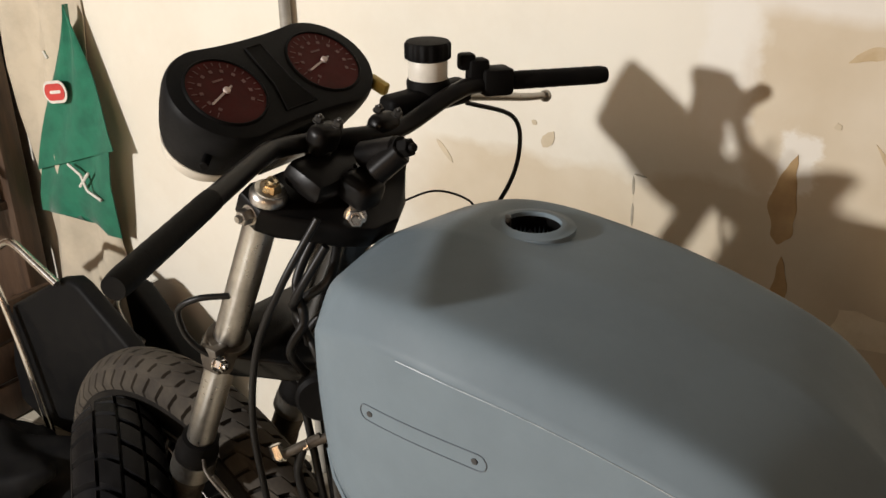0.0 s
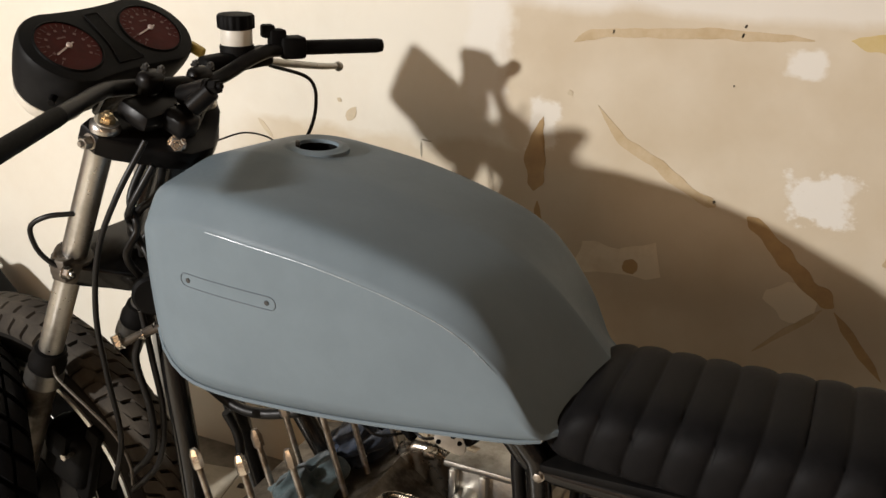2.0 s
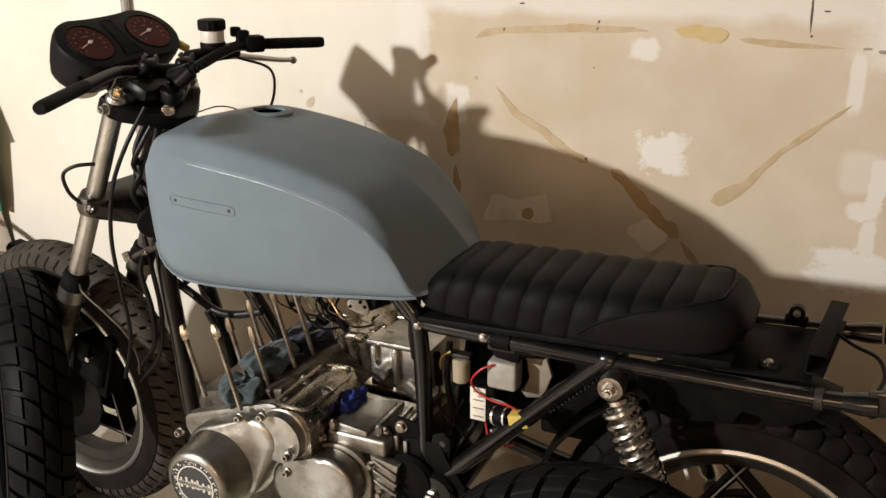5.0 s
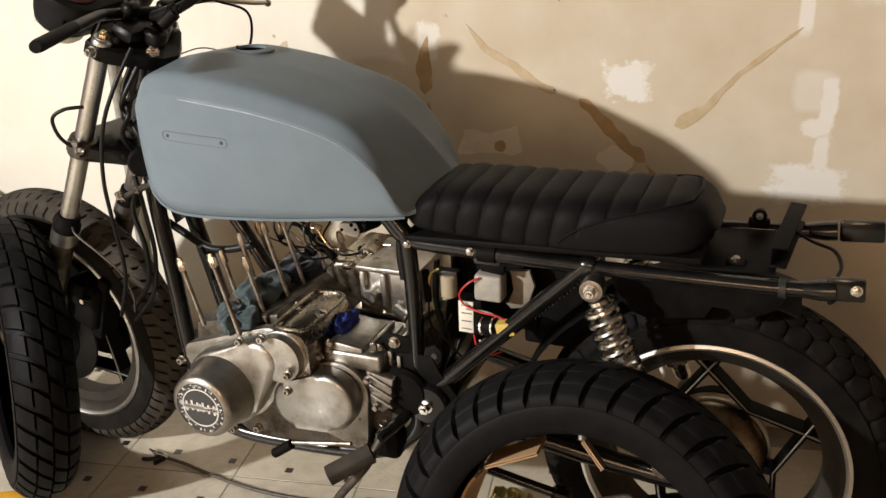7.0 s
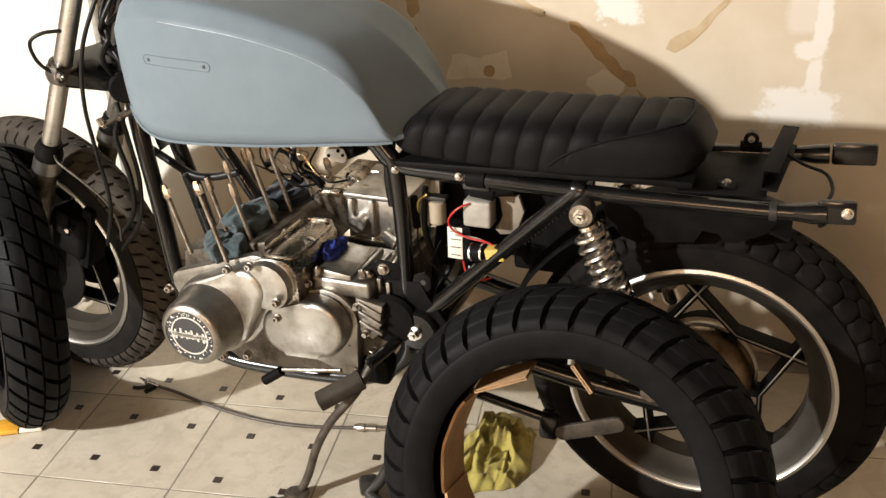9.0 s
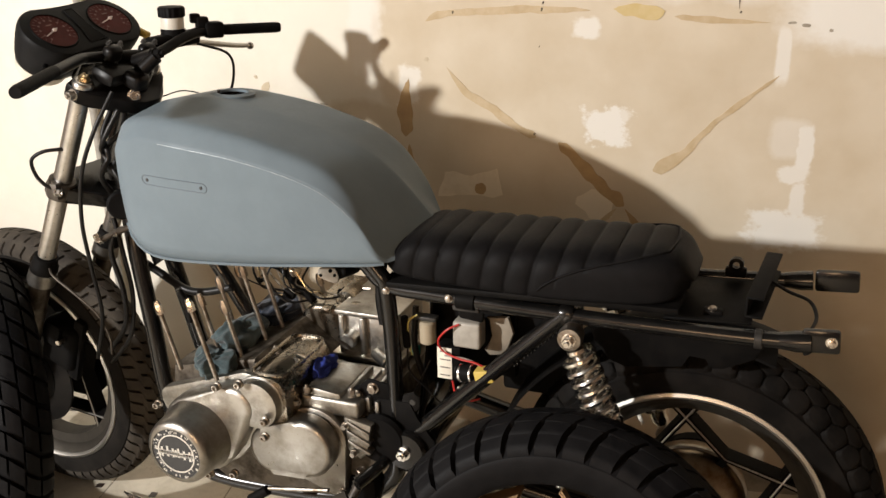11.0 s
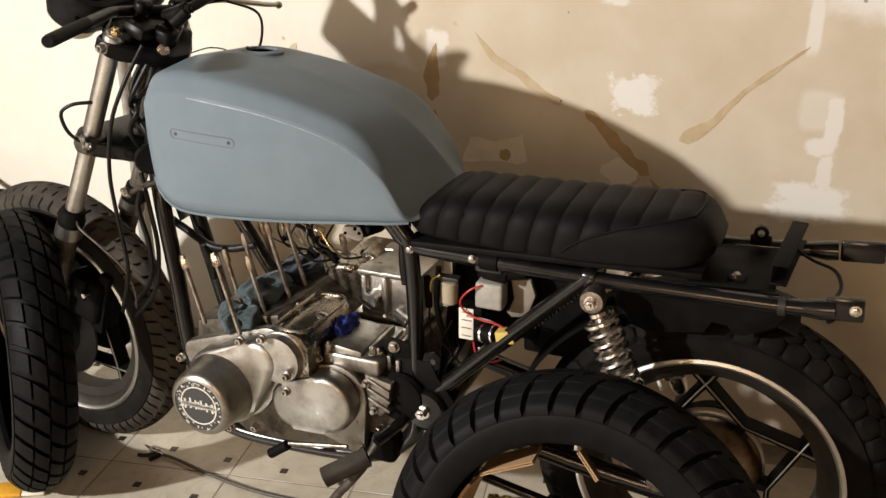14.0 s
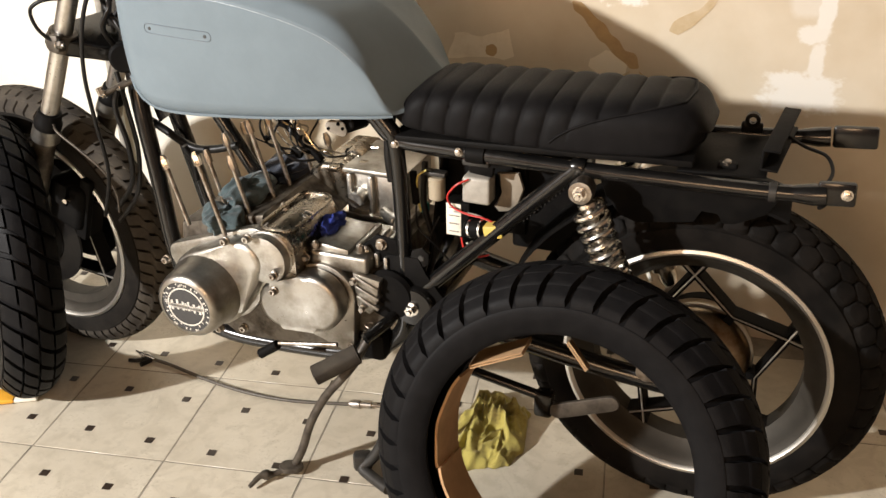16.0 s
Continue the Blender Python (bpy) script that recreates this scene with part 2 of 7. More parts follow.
def wall_paint():
    """Off-white paint, with bare tan drywall paper below and to one side of a ragged edge."""
    m = mat("patched_drywall", (0.72, 0.68, 0.585), 0.75, 0, 0, 3, 0.0006, 60, second=(0.68, 0.63, 0.53), rough_vary=0.08)
    nt = m.node_tree
    n, l = nt.nodes, nt.links
    b = n["Principled BSDF"]
    old = b.inputs["Base Color"].links[0].from_socket
    geo = n.new("ShaderNodeNewGeometry")
    wob = n.new("ShaderNodeTexNoise")
    wob.inputs["Scale"].default_value, wob.inputs["Detail"].default_value = 9, 8
    l.new(geo.outputs["Position"], wob.inputs["Vector"])
    sep = n.new("ShaderNodeSeparateXYZ")
    l.new(geo.outputs["Position"], sep.inputs[0])

    def math(op, a, c):
        q = n.new("ShaderNodeMath")
        q.operation = op
        for i, v in enumerate((a, c)):
            if isinstance(v, (int, float)):
                q.inputs[i].default_value = v
            else:
                l.new(v, q.inputs[i])
        return q.outputs[0]

    def edge(sock, at, soft, sign):
        q = n.new("ShaderNodeMapRange")
        q.inputs[1].default_value, q.inputs[2].default_value = at - sign * soft, at + sign * soft
        l.new(sock, q.inputs[0])
        return q.outputs[0]

    w = math("MULTIPLY", math("SUBTRACT", wob.outputs[0], 0.5), 0.16)
    x = math("ADD", sep.outputs[0], w)
    z = math("ADD", sep.outputs[2], math("MULTIPLY", w, 0.7))
    right = edge(x, -0.335, 0.014, 1)
    low = math("MULTIPLY", edge(z, 0.862, 0.012, -1), edge(x, -0.93, 0.05, 1))
    tan = math("MAXIMUM", right, low)
    paper = n.new("ShaderNodeTexNoise")
    paper.inputs["Scale"].default_value, paper.inputs["Detail"].default_value = 7, 9
    l.new(geo.outputs["Position"], paper.inputs["Vector"])
    pr = n.new("ShaderNodeMapRange")
    pr.inputs[1].default_value, pr.inputs[2].default_value = 0.35, 0.68
    l.new(paper.outputs[0], pr.inputs[0])
    pm = n.new("ShaderNodeMix")
    pm.data_type = "RGBA"
    pm.inputs[6].default_value, pm.inputs[7].default_value = (0.62, 0.54, 0.415, 1), (0.545, 0.455, 0.325, 1)
    l.new(pr.outputs[0], pm.inputs[0])
    mx = n.new("ShaderNodeMix")
    mx.data_type = "RGBA"
    l.new(tan, mx.inputs[0])
    l.new(old, mx.inputs[6])
    l.new(pm.outputs[2], mx.inputs[7])
    tear = n.new("ShaderNodeTexNoise")
    tear.inputs["Scale"].default_value, tear.inputs["Detail"].default_value, tear.inputs["Roughness"].default_value = 16, 9, 0.7
    l.new(geo.outputs["Position"], tear.inputs["Vector"])
    rag_edge = math("MULTIPLY", math("SUBTRACT", tear.outputs[0], 0.5), 2.6)
    fine = n.new("ShaderNodeTexNoise")
    fine.inputs["Scale"].default_value, fine.inputs["Detail"].default_value, fine.inputs["Roughness"].default_value = 34, 9, 0.62
    streaky = n.new("ShaderNodeMapping")
    streaky.inputs["Scale"].default_value = (0.85, 1, 1.15)
    l.new(geo.outputs["Position"], streaky.inputs[0])
    l.new(streaky.outputs[0], fine.inputs["Vector"])
    rough_edge = math("SUBTRACT", fine.outputs[0], 0.5)
    # knife-smeared filler: centre, half size, ragged, thickness of the coat
    white = math("MULTIPLY", math("MULTIPLY", edge(math("ADD", sep.outputs[2], math("MULTIPLY", w, 0.35)), 1.142, 0.012, 1), edge(x, -0.34, 0.02, 1)), 0.7)
    for cx, cz, rx, rz, rag, coat in ((0.85, 1.15, 0.262, 0.112, 0.35, 0.95), (0.604, 1.03, 0.016, 0.066, 0.5, 0.8), (0.235, 0.852, 0.052, 0.046, 2.2, 0.9), (0.26, 0.878, 0.03, 0.016, 1.2, 0.7),
                                      (0.637, 0.850, 0.046, 0.048, 0.4, 0.45), (0.668, 0.832, 0.018, 0.056, 1.0, 0.85), (0.652, 0.768, 0.034, 0.022, 1.6, 0.8), (0.664, 0.715, 0.016, 0.05, 1.3, 0.75),
                                      (0.645, 0.640, 0.082, 0.046, 1.6, 0.85), (0.178, 1.076, 0.030, 0.024, 1.2, 0.8), (-0.375, 1.06, 0.045, 0.12, 0.8, 0.55), (-0.262, 0.925, 0.030, 0.05, 1.6, 0.7),
                                      (0.90, 0.86, 0.05, 0.05, 1.6, 0.4)):
        dx = math("DIVIDE", math("SUBTRACT", sep.outputs[0], cx), rx)
        dz = math("DIVIDE", math("SUBTRACT", sep.outputs[2], cz), rz)
        dx, dz = math("MULTIPLY", dx, dx), math("MULTIPLY", dz, dz)
        dist = math("POWER", math("ADD", math("MULTIPLY", dx, dx), math("MULTIPLY", dz, dz)), 0.25)
        e = math("MULTIPLY", edge(math("ADD", dist, math("ADD", math("MULTIPLY", rough_edge, rag), math("MULTIPLY", rag_edge, rag * 0.12))), 0.93, 0.16, -1), coat)
        white = math("MAXIMUM", white, e)
    mw = n.new("ShaderNodeMix")
    mw.data_type = "RGBA"
    mw.inputs[7].default_value = (0.76, 0.735, 0.675, 1)
    l.new(white, mw.inputs[0])
    l.new(mx.outputs[2], mw.inputs[6])
    l.new(mw.outputs[2], b.inputs["Base Color"])
    return m


M["floor"] = vinyl_floor()
# Black of the plugs set in for holes, standing for the shade inside.
M["void"] = mat("hole_shade_black", (0.002, 0.002, 0.002), 0.9, spec=0.0)
# Pale colour of the highlight drawn along the tank crease.
M["crease_glint"] = mat("crease_highlight_pale", (0.34, 0.38, 0.40), 0.32, 0.1, 0, 30, 0, 60, second=(0.17, 0.205, 0.225), mask=(0.40, 0.60))
M["recess"] = mat("shaded_primer", (0.085, 0.105, 0.125), 0.5, 0, 0.1)
M["joint"] = mat("dirty_joint", (0.28, 0.25, 0.20), 0.8, 0, 0.3, 20)
M["dot"] = mat("dark_brown_inlay", (0.035, 0.024, 0.018), 0.35, 0, 0.3, 40)
M["wall"] = wall_paint()
# Unseen walls and ceiling: dark warm colours that hold down bounced light.
M["unseen_wall"] = mat("unseen_wall_low_bounce", (0.10, 0.06, 0.034), 0.8, 0, 0.08, 2, 0.0006, 50)
M["ceiling"] = mat("unseen_ceiling_low_bounce", (0.05, 0.043, 0.036), 0.85, 0, 0.06, 2, 0.0006, 50)


# ---- mesh tools ----
def part(name, bm, material, parent=None, label="", sharp=0.7):
    """Links a bmesh as one mesh object under a thing or a part."""
    bmesh.ops.recalc_face_normals(bm, faces=bm.faces)
    for f in bm.faces:
        f.smooth = True
    for e in bm.edges:
        if len(e.link_faces) == 2 and e.calc_face_angle(0) > sharp:
            e.smooth = False
    me = bpy.data.meshes.new(name)
    bm.to_mesh(me)
    bm.free()
    me.materials.append(M[material] if isinstance(material, str) else material)
    ob = new(name, me)
    if parent is not None:
        ob.parent = parent
        if parent.type == "EMPTY":
            ob.matrix_parent_inverse = parent.matrix_basis.inverted()
    if label:
        ob["label"] = label
    return ob


def thing(name, at, label, category, group=""):
    """An Empty at the base of a thing, in whose parts all places are world places."""
    ob = new(name)
    ob.matrix_basis = Matrix.Translation(at)
    ob.empty_display_size = 0.05
    return tagged(ob, label, category, group)


def V(*a):
    return Vector(a)


def smooth_path(pts, n=8):
    """A Catmull-Rom curve through the points."""
    p = [Vector(q) for q in pts]
    p = [2 * p[0] - p[1]] + p + [2 * p[-1] - p[-2]]
    out = []
    for i in range(1, len(p) - 2):
        for k in range(n):
            t = k / n
            a, b, c, d = p[i - 1], p[i], p[i + 1], p[i + 2]
            out.append(0.5 * ((2 * b) + (c - a) * t + (2 * a - 5 * b + 4 * c - d) * t * t + (3 * b - a - 3 * c + d) * t ** 3))
    out.append(p[-2])
    return out


def tube(bm, pts, r, seg=10, cap=True):
    """A round bar along pts; r: one radius, or one for each point."""
    pts = [Vector(p) for p in pts]
    rs = r if isinstance(r, (list, tuple)) else [r] * len(pts)
    t0 = (pts[1] - pts[0]).normalized()
    up = t0.orthogonal().normalized()
    rings = []
    for i, p in enumerate(pts):
        t = (pts[min(i + 1, len(pts) - 1)] - pts[max(i - 1, 0)]).normalized()
        up = (up - up.dot(t) * t).normalized()
        side = t.cross(up)
        rings.append([bm.verts.new(p + rs[i] * (math.cos(2 * math.pi * k / seg) * up + math.sin(2 * math.pi * k / seg) * side)) for k in range(seg)])
    for a, b in zip(rings, rings[1:]):
        for k in range(seg):
            bm.faces.new((a[k], a[(k + 1) % seg], b[(k + 1) % seg], b[k]))
    if cap:
        bm.faces.new(rings[0])
        bm.faces.new(rings[-1][::-1])
    return bm


def bar(p0, p1, r, seg=12, r1=None, chamfer=0.0):
    """A round bar with softened ends."""
    bm = bmesh.new()
    return add_bar(bm, p0, p1, r, seg, r1, chamfer)


def add_bar(bm, p0, p1, r, seg=12, r1=None, chamfer=0.0):
    p0, p1 = Vector(p0), Vector(p1)
    r1 = r if r1 is None else r1
    c = chamfer or min(r, r1) * 0.15
    d = (p1 - p0).normalized()
    return tube(bm, [p0, p0 + d * c, p1 - d * c, p1], [r - c, r, r1, r1 - c], seg)


def axis_frame(at, axis, up=(0, 0, 1)):
    """A matrix whose z runs along axis; its y lies towards up."""
    z = Vector(axis).normalized()
    x = Vector(up).cross(z)
    if x.length < 1e-4:
        x = Vector((1, 0, 0)).cross(z)
    x.normalize()
    y = z.cross(x)
    m = Matrix((x, y, z)).transposed().to_4x4()
    m.translation = Vector(at)
    return m


def lathe(bm, prof, m, seg=48, closed=False):
    """Turns a profile of (radius, height) round the z of m."""
    rings = []
    for r, h in prof:
        rings.append([bm.verts.new(m @ V(r * math.cos(2 * math.pi * k / seg), r * math.sin(2 * math.pi * k / seg), h)) for k in range(seg)])
    pairs = list(zip(rings, rings[1:])) + ([(rings[-1], rings[0])] if closed else [])
    for a, b in pairs:
        for k in range(seg):
            bm.faces.new((a[k], a[(k + 1) % seg], b[(k + 1) % seg], b[k]))
    if not closed:
        bm.faces.new(rings[0])
        bm.faces.new(rings[-1])
    return bm


def box(bm, size, m, bevel=0.0, seg=2):
    """A box of that size centred on m, with rounded edges."""
    made = bmesh.ops.create_cube(bm, size=1.0, matrix=m @ Matrix.Diagonal((*size, 1)))
    if bevel:
        es = list({e for v in made["verts"] for e in v.link_edges})
        bmesh.ops.bevel(bm, geom=es, offset=bevel, segments=seg, profile=0.5, affect="EDGES")
    return bm


def prism(bm, outline, m, depth, bevel=0.0, seg=2):
    """A flat outline in the x, y of m, drawn out along its z."""
    a = [bm.verts.new(m @ V(x, y, 0)) for x, y in outline]
    b = [bm.verts.new(m @ V(x, y, depth)) for x, y in outline]
    n = len(a)
    fs = [bm.faces.new(a[::-1]), bm.faces.new(b)]
    for i in range(n):
        fs.append(bm.faces.new((a[i], a[(i + 1) % n], b[(i + 1) % n], b[i])))
    if bevel:
        es = list({e for e in fs[1].edges} | {e for e in fs[0].edges})
        bmesh.ops.bevel(bm, geom=es, offset=bevel, segments=seg, profile=0.5, affect="EDGES")
    return bm


def stadium(length, width, n=10):
    """An outline with two round ends."""
    r, h = width / 2, length / 2 - width / 2
    return [(h + r * math.cos(a), r * math.sin(a)) for a in (-math.pi / 2 + math.pi * k / n for k in range(n + 1))] + \
           [(-h + r * math.cos(a), r * math.sin(a)) for a in (math.pi / 2 + math.pi * k / n for k in range(n + 1))]


def rounded(w, h, r, n=5):
    """The outline of a rounded rectangle."""
    out = []
    for cx, cy, a0 in ((w / 2 - r, h / 2 - r, 0), (-w / 2 + r, h / 2 - r, 90), (-w / 2 + r, -h / 2 + r, 180), (w / 2 - r, -h / 2 + r, 270)):
        out += [(cx + r * math.cos(radians(a0 + 90 * k / n)), cy + r * math.sin(radians(a0 + 90 * k / n))) for k in range(n + 1)]
    return out


def loft(bm, rings, cap=True):
    vs = [[bm.verts.new(p) for p in ring] for ring in rings]
    n = len(vs[0])
    for a, b in zip(vs, vs[1:]):
        for k in range(n):
            bm.faces.new((a[k], a[(k + 1) % n], b[(k + 1) % n], b[k]))
    if cap:
        bm.faces.new(vs[0])
        bm.faces.new(vs[-1])
    return bm


def interp(x, table):
    """A value from a short table of (x, value), straight between them."""
    if x <= table[0][0]:
        return table[0][1]
    for (x0, v0), (x1, v1) in zip(table, table[1:]):
        if x <= x1:
            return v0 + (v1 - v0) * (x - x0) / (x1 - x0)
    return table[-1][1]


def flowing(x, table):
    """A value from a short table of (x, value), curving smoothly through them."""
    n = len(table)
    x = min(max(x, table[0][0]), table[-1][0])
    i = next(k for k in range(n - 1) if x <= table[k + 1][0])

    def slope(k):
        lo, hi = max(k - 1, 0), min(k + 1, n - 1)
        return (table[hi][1] - table[lo][1]) / (table[hi][0] - table[lo][0])

    (x0, v0), (x1, v1) = table[i], table[i + 1]
    h = x1 - x0
    t = (x - x0) / h
    return ((2 * t ** 3 - 3 * t * t + 1) * v0 + (t ** 3 - 2 * t * t + t) * h * slope(i) + (-2 * t ** 3 + 3 * t * t) * v1 + (t ** 3 - t * t) * h * slope(i + 1))


def hexbolt(at, axis, r, h, parent, material="steel", name="bolt", stud=True):
    bm = bmesh.new()
    m = axis_frame(at, axis)
    lathe(bm, [(r * 1.25, 0), (r * 1.25, h * 0.15), (r * 1.05, h * 0.16)], m, 14)
    lathe(bm, [(r, h * 0.16), (r, h * 0.9), (r * 0.85, h)], m, 6)
    if stud:
        lathe(bm, [(r * 0.5, h), (r * 0.5, h * 1.25), (r * 0.4, h * 1.35)], m, 10)
    return part(name, bm, material, parent)


def wobbly(bm, centre, size, seed, rough=0.28, m=None, sub=4, folds=7.0):
    """A crumpled cloth lump."""
    made = bmesh.ops.create_icosphere(bm, subdivisions=sub, radius=1.0)
    off = V(seed * 3.1, seed * 1.7, seed * 0.9)
    for v in made["verts"]:
        p = v.co.copy()
        warp = p + 0.35 * noise.noise_vector(p * 1.1 + off)
        k = noise.noise(p * 1.3 + off) * 0.45 + rough * (0.75 - 2.2 * abs(noise.noise(warp * folds * 0.4 + off))) + rough * 0.22 * noise.noise(p * folds + off)
        q = p * (0.8 + k)
        v.co = V(q.x * size[0], q.y * size[1], max(q.z, -0.55) * size[2]) + Vector(centre)
    return bm


# ---- room ----
WALL_Y = 0.748


def slab(name, size, at, material, label="", kind="structure"):
    bm = box(bmesh.new(), size, Matrix.Translation(at))
    return tagged(part(name, bm, material), label, kind=kind)


floor = slab("floor", (7.0, 5.0, 0.1), (-0.6, -1.75, -0.0508), "joint", "worn cream vinyl tile floor with small dark inlays")
wall_north = slab("wall_north", (7.0, 0.12, 2.6), (-0.6, WALL_Y + 0.06, 1.3), "wall", "patched drywall with amber glue stains and spackle")
wall_south = slab("wall_south", (7.0, 0.12, 2.6), (-0.6, -4.31, 1.3), "unseen_wall", "unseen dark wall that closes the room")
wall_west = slab("wall_west", (0.12, 5.2, 2.6), (-4.16, -1.75, 1.3), "unseen_wall", "unseen dark wall that closes the room")
wall_east = slab("wall_east", (0.12, 5.2, 2.6), (2.96, -1.75, 1.3), "unseen_wall", "unseen dark wall that closes the room")
ceiling = slab("ceiling", (7.2, 5.3, 0.1), (-0.6, -1.75, 2.65), "ceiling", "unseen dark ceiling that closes the room")


# ---- marks on the wall ----
def ragged(points, seed, amount=0.006, n=6):
    """A closed outline with an uneven edge, through the points."""
    loop = [Vector((*p, 0)) for p in points]
    fine = []
    k = len(loop)
    for i in range(k):
        for j in range(n):
            p = loop[i].lerp(loop[(i + 1) % k], j / n)
            q = p * 22 + V(seed * 7.3, seed * 2.1, seed)
            fine.append((p.x + amount * 2 * noise.noise(q), p.y + amount * 2 * noise.noise(q + V(31, 17, 5))))
    return fine


def wall_mark(name, outline, material, proud=0.0012):
    m = Matrix(((1, 0, 0, 0), (0, 0, -1, WALL_Y), (0, 1, 0, 0), (0, 0, 0, 1)))
    return part(name, prism(bmesh.new(), outline, m, proud), material, wall_north)


def streak(name, pts, widths, material, seed, amount=0.004, proud=0.0012):
    """A run of dried glue along a line, wider and narrower."""
    path = smooth_path([(*p, 0) for p in pts], 6)
    left, right = [], []
    n = len(path)
    for i, p in enumerate(path):
        t = (path[min(i + 1, n - 1)] - path[max(i - 1, 0)]).normalized()
        side = V(-t.y, t.x, 0)
        w = interp(i / (n - 1), [(k / (len(widths) - 1), v) for k, v in enumerate(widths)])
        w1 = max(0.002, w * (1 + 0.7 * noise.noise(p * 30 + V(seed, 0, 0))))
        w2 = max(0.002, w * (1 + 0.7 * noise.noise(p * 30 + V(0, seed, 9))))
        k = min(1.0, 0.12 + min(i, n - 1 - i) / 2.5)
        w1, w2 = w1 * k, w2 * k
        left.append((p.x + side.x * w1 / 2, p.y + side.y * w1 / 2))
        right.append((p.x - side.x * w2 / 2, p.y - side.y * w2 / 2))
    return wall_mark(name, left + right[::-1], material, proud)


streak("glue_stain", [(-0.213, 1.081), (-0.18, 1.095), (-0.14, 1.102), (-0.02, 1.110), (0.08, 1.114), (0.185, 1.114)], [0.010, 0.018, 0.014, 0.016, 0.015, 0.014], "glue", 1)
streak("glue_stain", [(0.238, 1.118), (0.27, 1.117), (0.305, 1.113), (0.335, 1.113), (0.352, 1.116)], [0.008, 0.024, 0.032, 0.030, 0.006], "glue_yellow", 2, proud=0.0018)
streak("glue_stain", [(0.372, 1.105), (0.42, 1.101), (0.48, 1.098), (0.572, 1.096)], [0.006, 0.016, 0.012, 0.003], "glue", 3)
streak("glue_stain", [(-0.160, 0.972), (-0.11, 0.915), (-0.04, 0.875), (0.03, 0.83), (0.065, 0.815)], [0.005, 0.018, 0.022, 0.014, 0.020], "glue", 4)
streak("glue_stain", [(0.60, 0.985), (0.53, 0.925), (0.47, 0.87), (0.41, 0.80), (0.38, 0.775), (0.345, 0.755)], [0.007, 0.012, 0.012, 0.018, 0.03, 0.036], "glue", 5)
streak("glue_stain", [(0.12, 0.805), (0.155, 0.775), (0.20, 0.73), (0.245, 0.69), (0.283, 0.664)], [0.026, 0.022, 0.03, 0.026, 0.036], "glue_dark", 6)
streak("glue_stain", [(0.265, 0.655), (0.22, 0.61), (0.16, 0.55)], [0.012, 0.012, 0.008], "glue", 7)
streak("glue_stain", [(0.285, 0.655), (0.33, 0.60), (0.38, 0.54)], [0.012, 0.016, 0.01], "glue_dark", 8)
streak("glue_stain", [(-0.262, 0.94), (-0.270, 0.905), (-0.274, 0.87), (-0.275, 0.835), (-0.274, 0.795)], [0.006, 0.026, 0.032, 0.031, 0.029], "glue_dark", 9)
streak("glue_stain", [(-0.266, 0.775), (-0.262, 0.72), (-0.262, 0.64), (-0.25, 0.55)], [0.014, 0.022, 0.016, 0.012], "glue_dark", 10)
streak("glue_stain", [(-0.088, 0.684), (-0.076, 0.672), (-0.07, 0.66)], [0.02, 0.028, 0.018], "glue_dark", 11)
streak("glue_stain", [(-0.66, 0.915), (-0.672, 0.898), (-0.68, 0.885)], [0.01, 0.022, 0.014], "pale_patch", 12)
streak("glue_stain", [(-0.695, 0.93), (-0.70, 0.922)], [0.01, 0.012], "pale_patch", 13)
streak("glue_stain", [(-0.90, 0.865), (-0.88, 0.845), (-0.865, 0.825)], [0.01, 0.012, 0.004], "pale_patch", 14)
streak("glue_stain", [(-0.215, 0.995), (-0.21, 0.985)], [0.012, 0.012], "pale_patch", 15)


for pts, s in (([(-0.19, 0.645), (-0.175, 0.712), (-0.10, 0.708), (-0.03, 0.728), (-0.02, 0.66)], 1), ([(0.165, 0.66), (0.172, 0.682), (0.205, 0.70), (0.262, 0.675), (0.255, 0.63), (0.20, 0.625)], 2)):
    wall_mark("torn_patch", ragged(pts, s, 0.005, 6), "torn_paper", 0.0008)
for x0, z0, x1, z1, w in ((0.506, 1.124, 0.502, 1.26, 0.0035), (0.508, 1.118, 0.511, 1.116, 0.006), (0.527, 1.166, 0.54, 1.166, 0.003), (-0.143, 1.100, -0.142, 1.108, 0.003),
                          (0.073, 1.110, 0.075, 1.118, 0.003), (0.075, 1.126, 0.078, 1.132, 0.003), (-0.106, 1.162, -0.094, 1.163, 0.003), (0.069, 1.028, 0.070, 1.032, 0.002),
                          (0.060, 0.820, 0.062, 0.826, 0.004)):
    streak("scuff", [(x0, z0), ((x0 + x1) / 2, (z0 + z1) / 2), (x1, z1)], [w, w, w], "scuff", 3, 0.001)


for x0, z0, x1, z1, w in ((0.606, 1.096, 0.624, 1.097, 0.005), (0.634, 1.093, 0.652, 1.092, 0.007), (0.688, 1.084, 0.696, 1.082, 0.007), (-0.513, 0.862, -0.512, 0.83, 0.003), (-0.512, 0.815, -0.511, 0.775, 0.003),
                          (-0.513, 0.866, -0.49, 0.864, 0.003)):
    streak("faint_scuff", [(x0, z0), ((x0 + x1) / 2, (z0 + z1) / 2), (x1, z1)], [w, w, w], "faint_scuff", 5, 0.001)


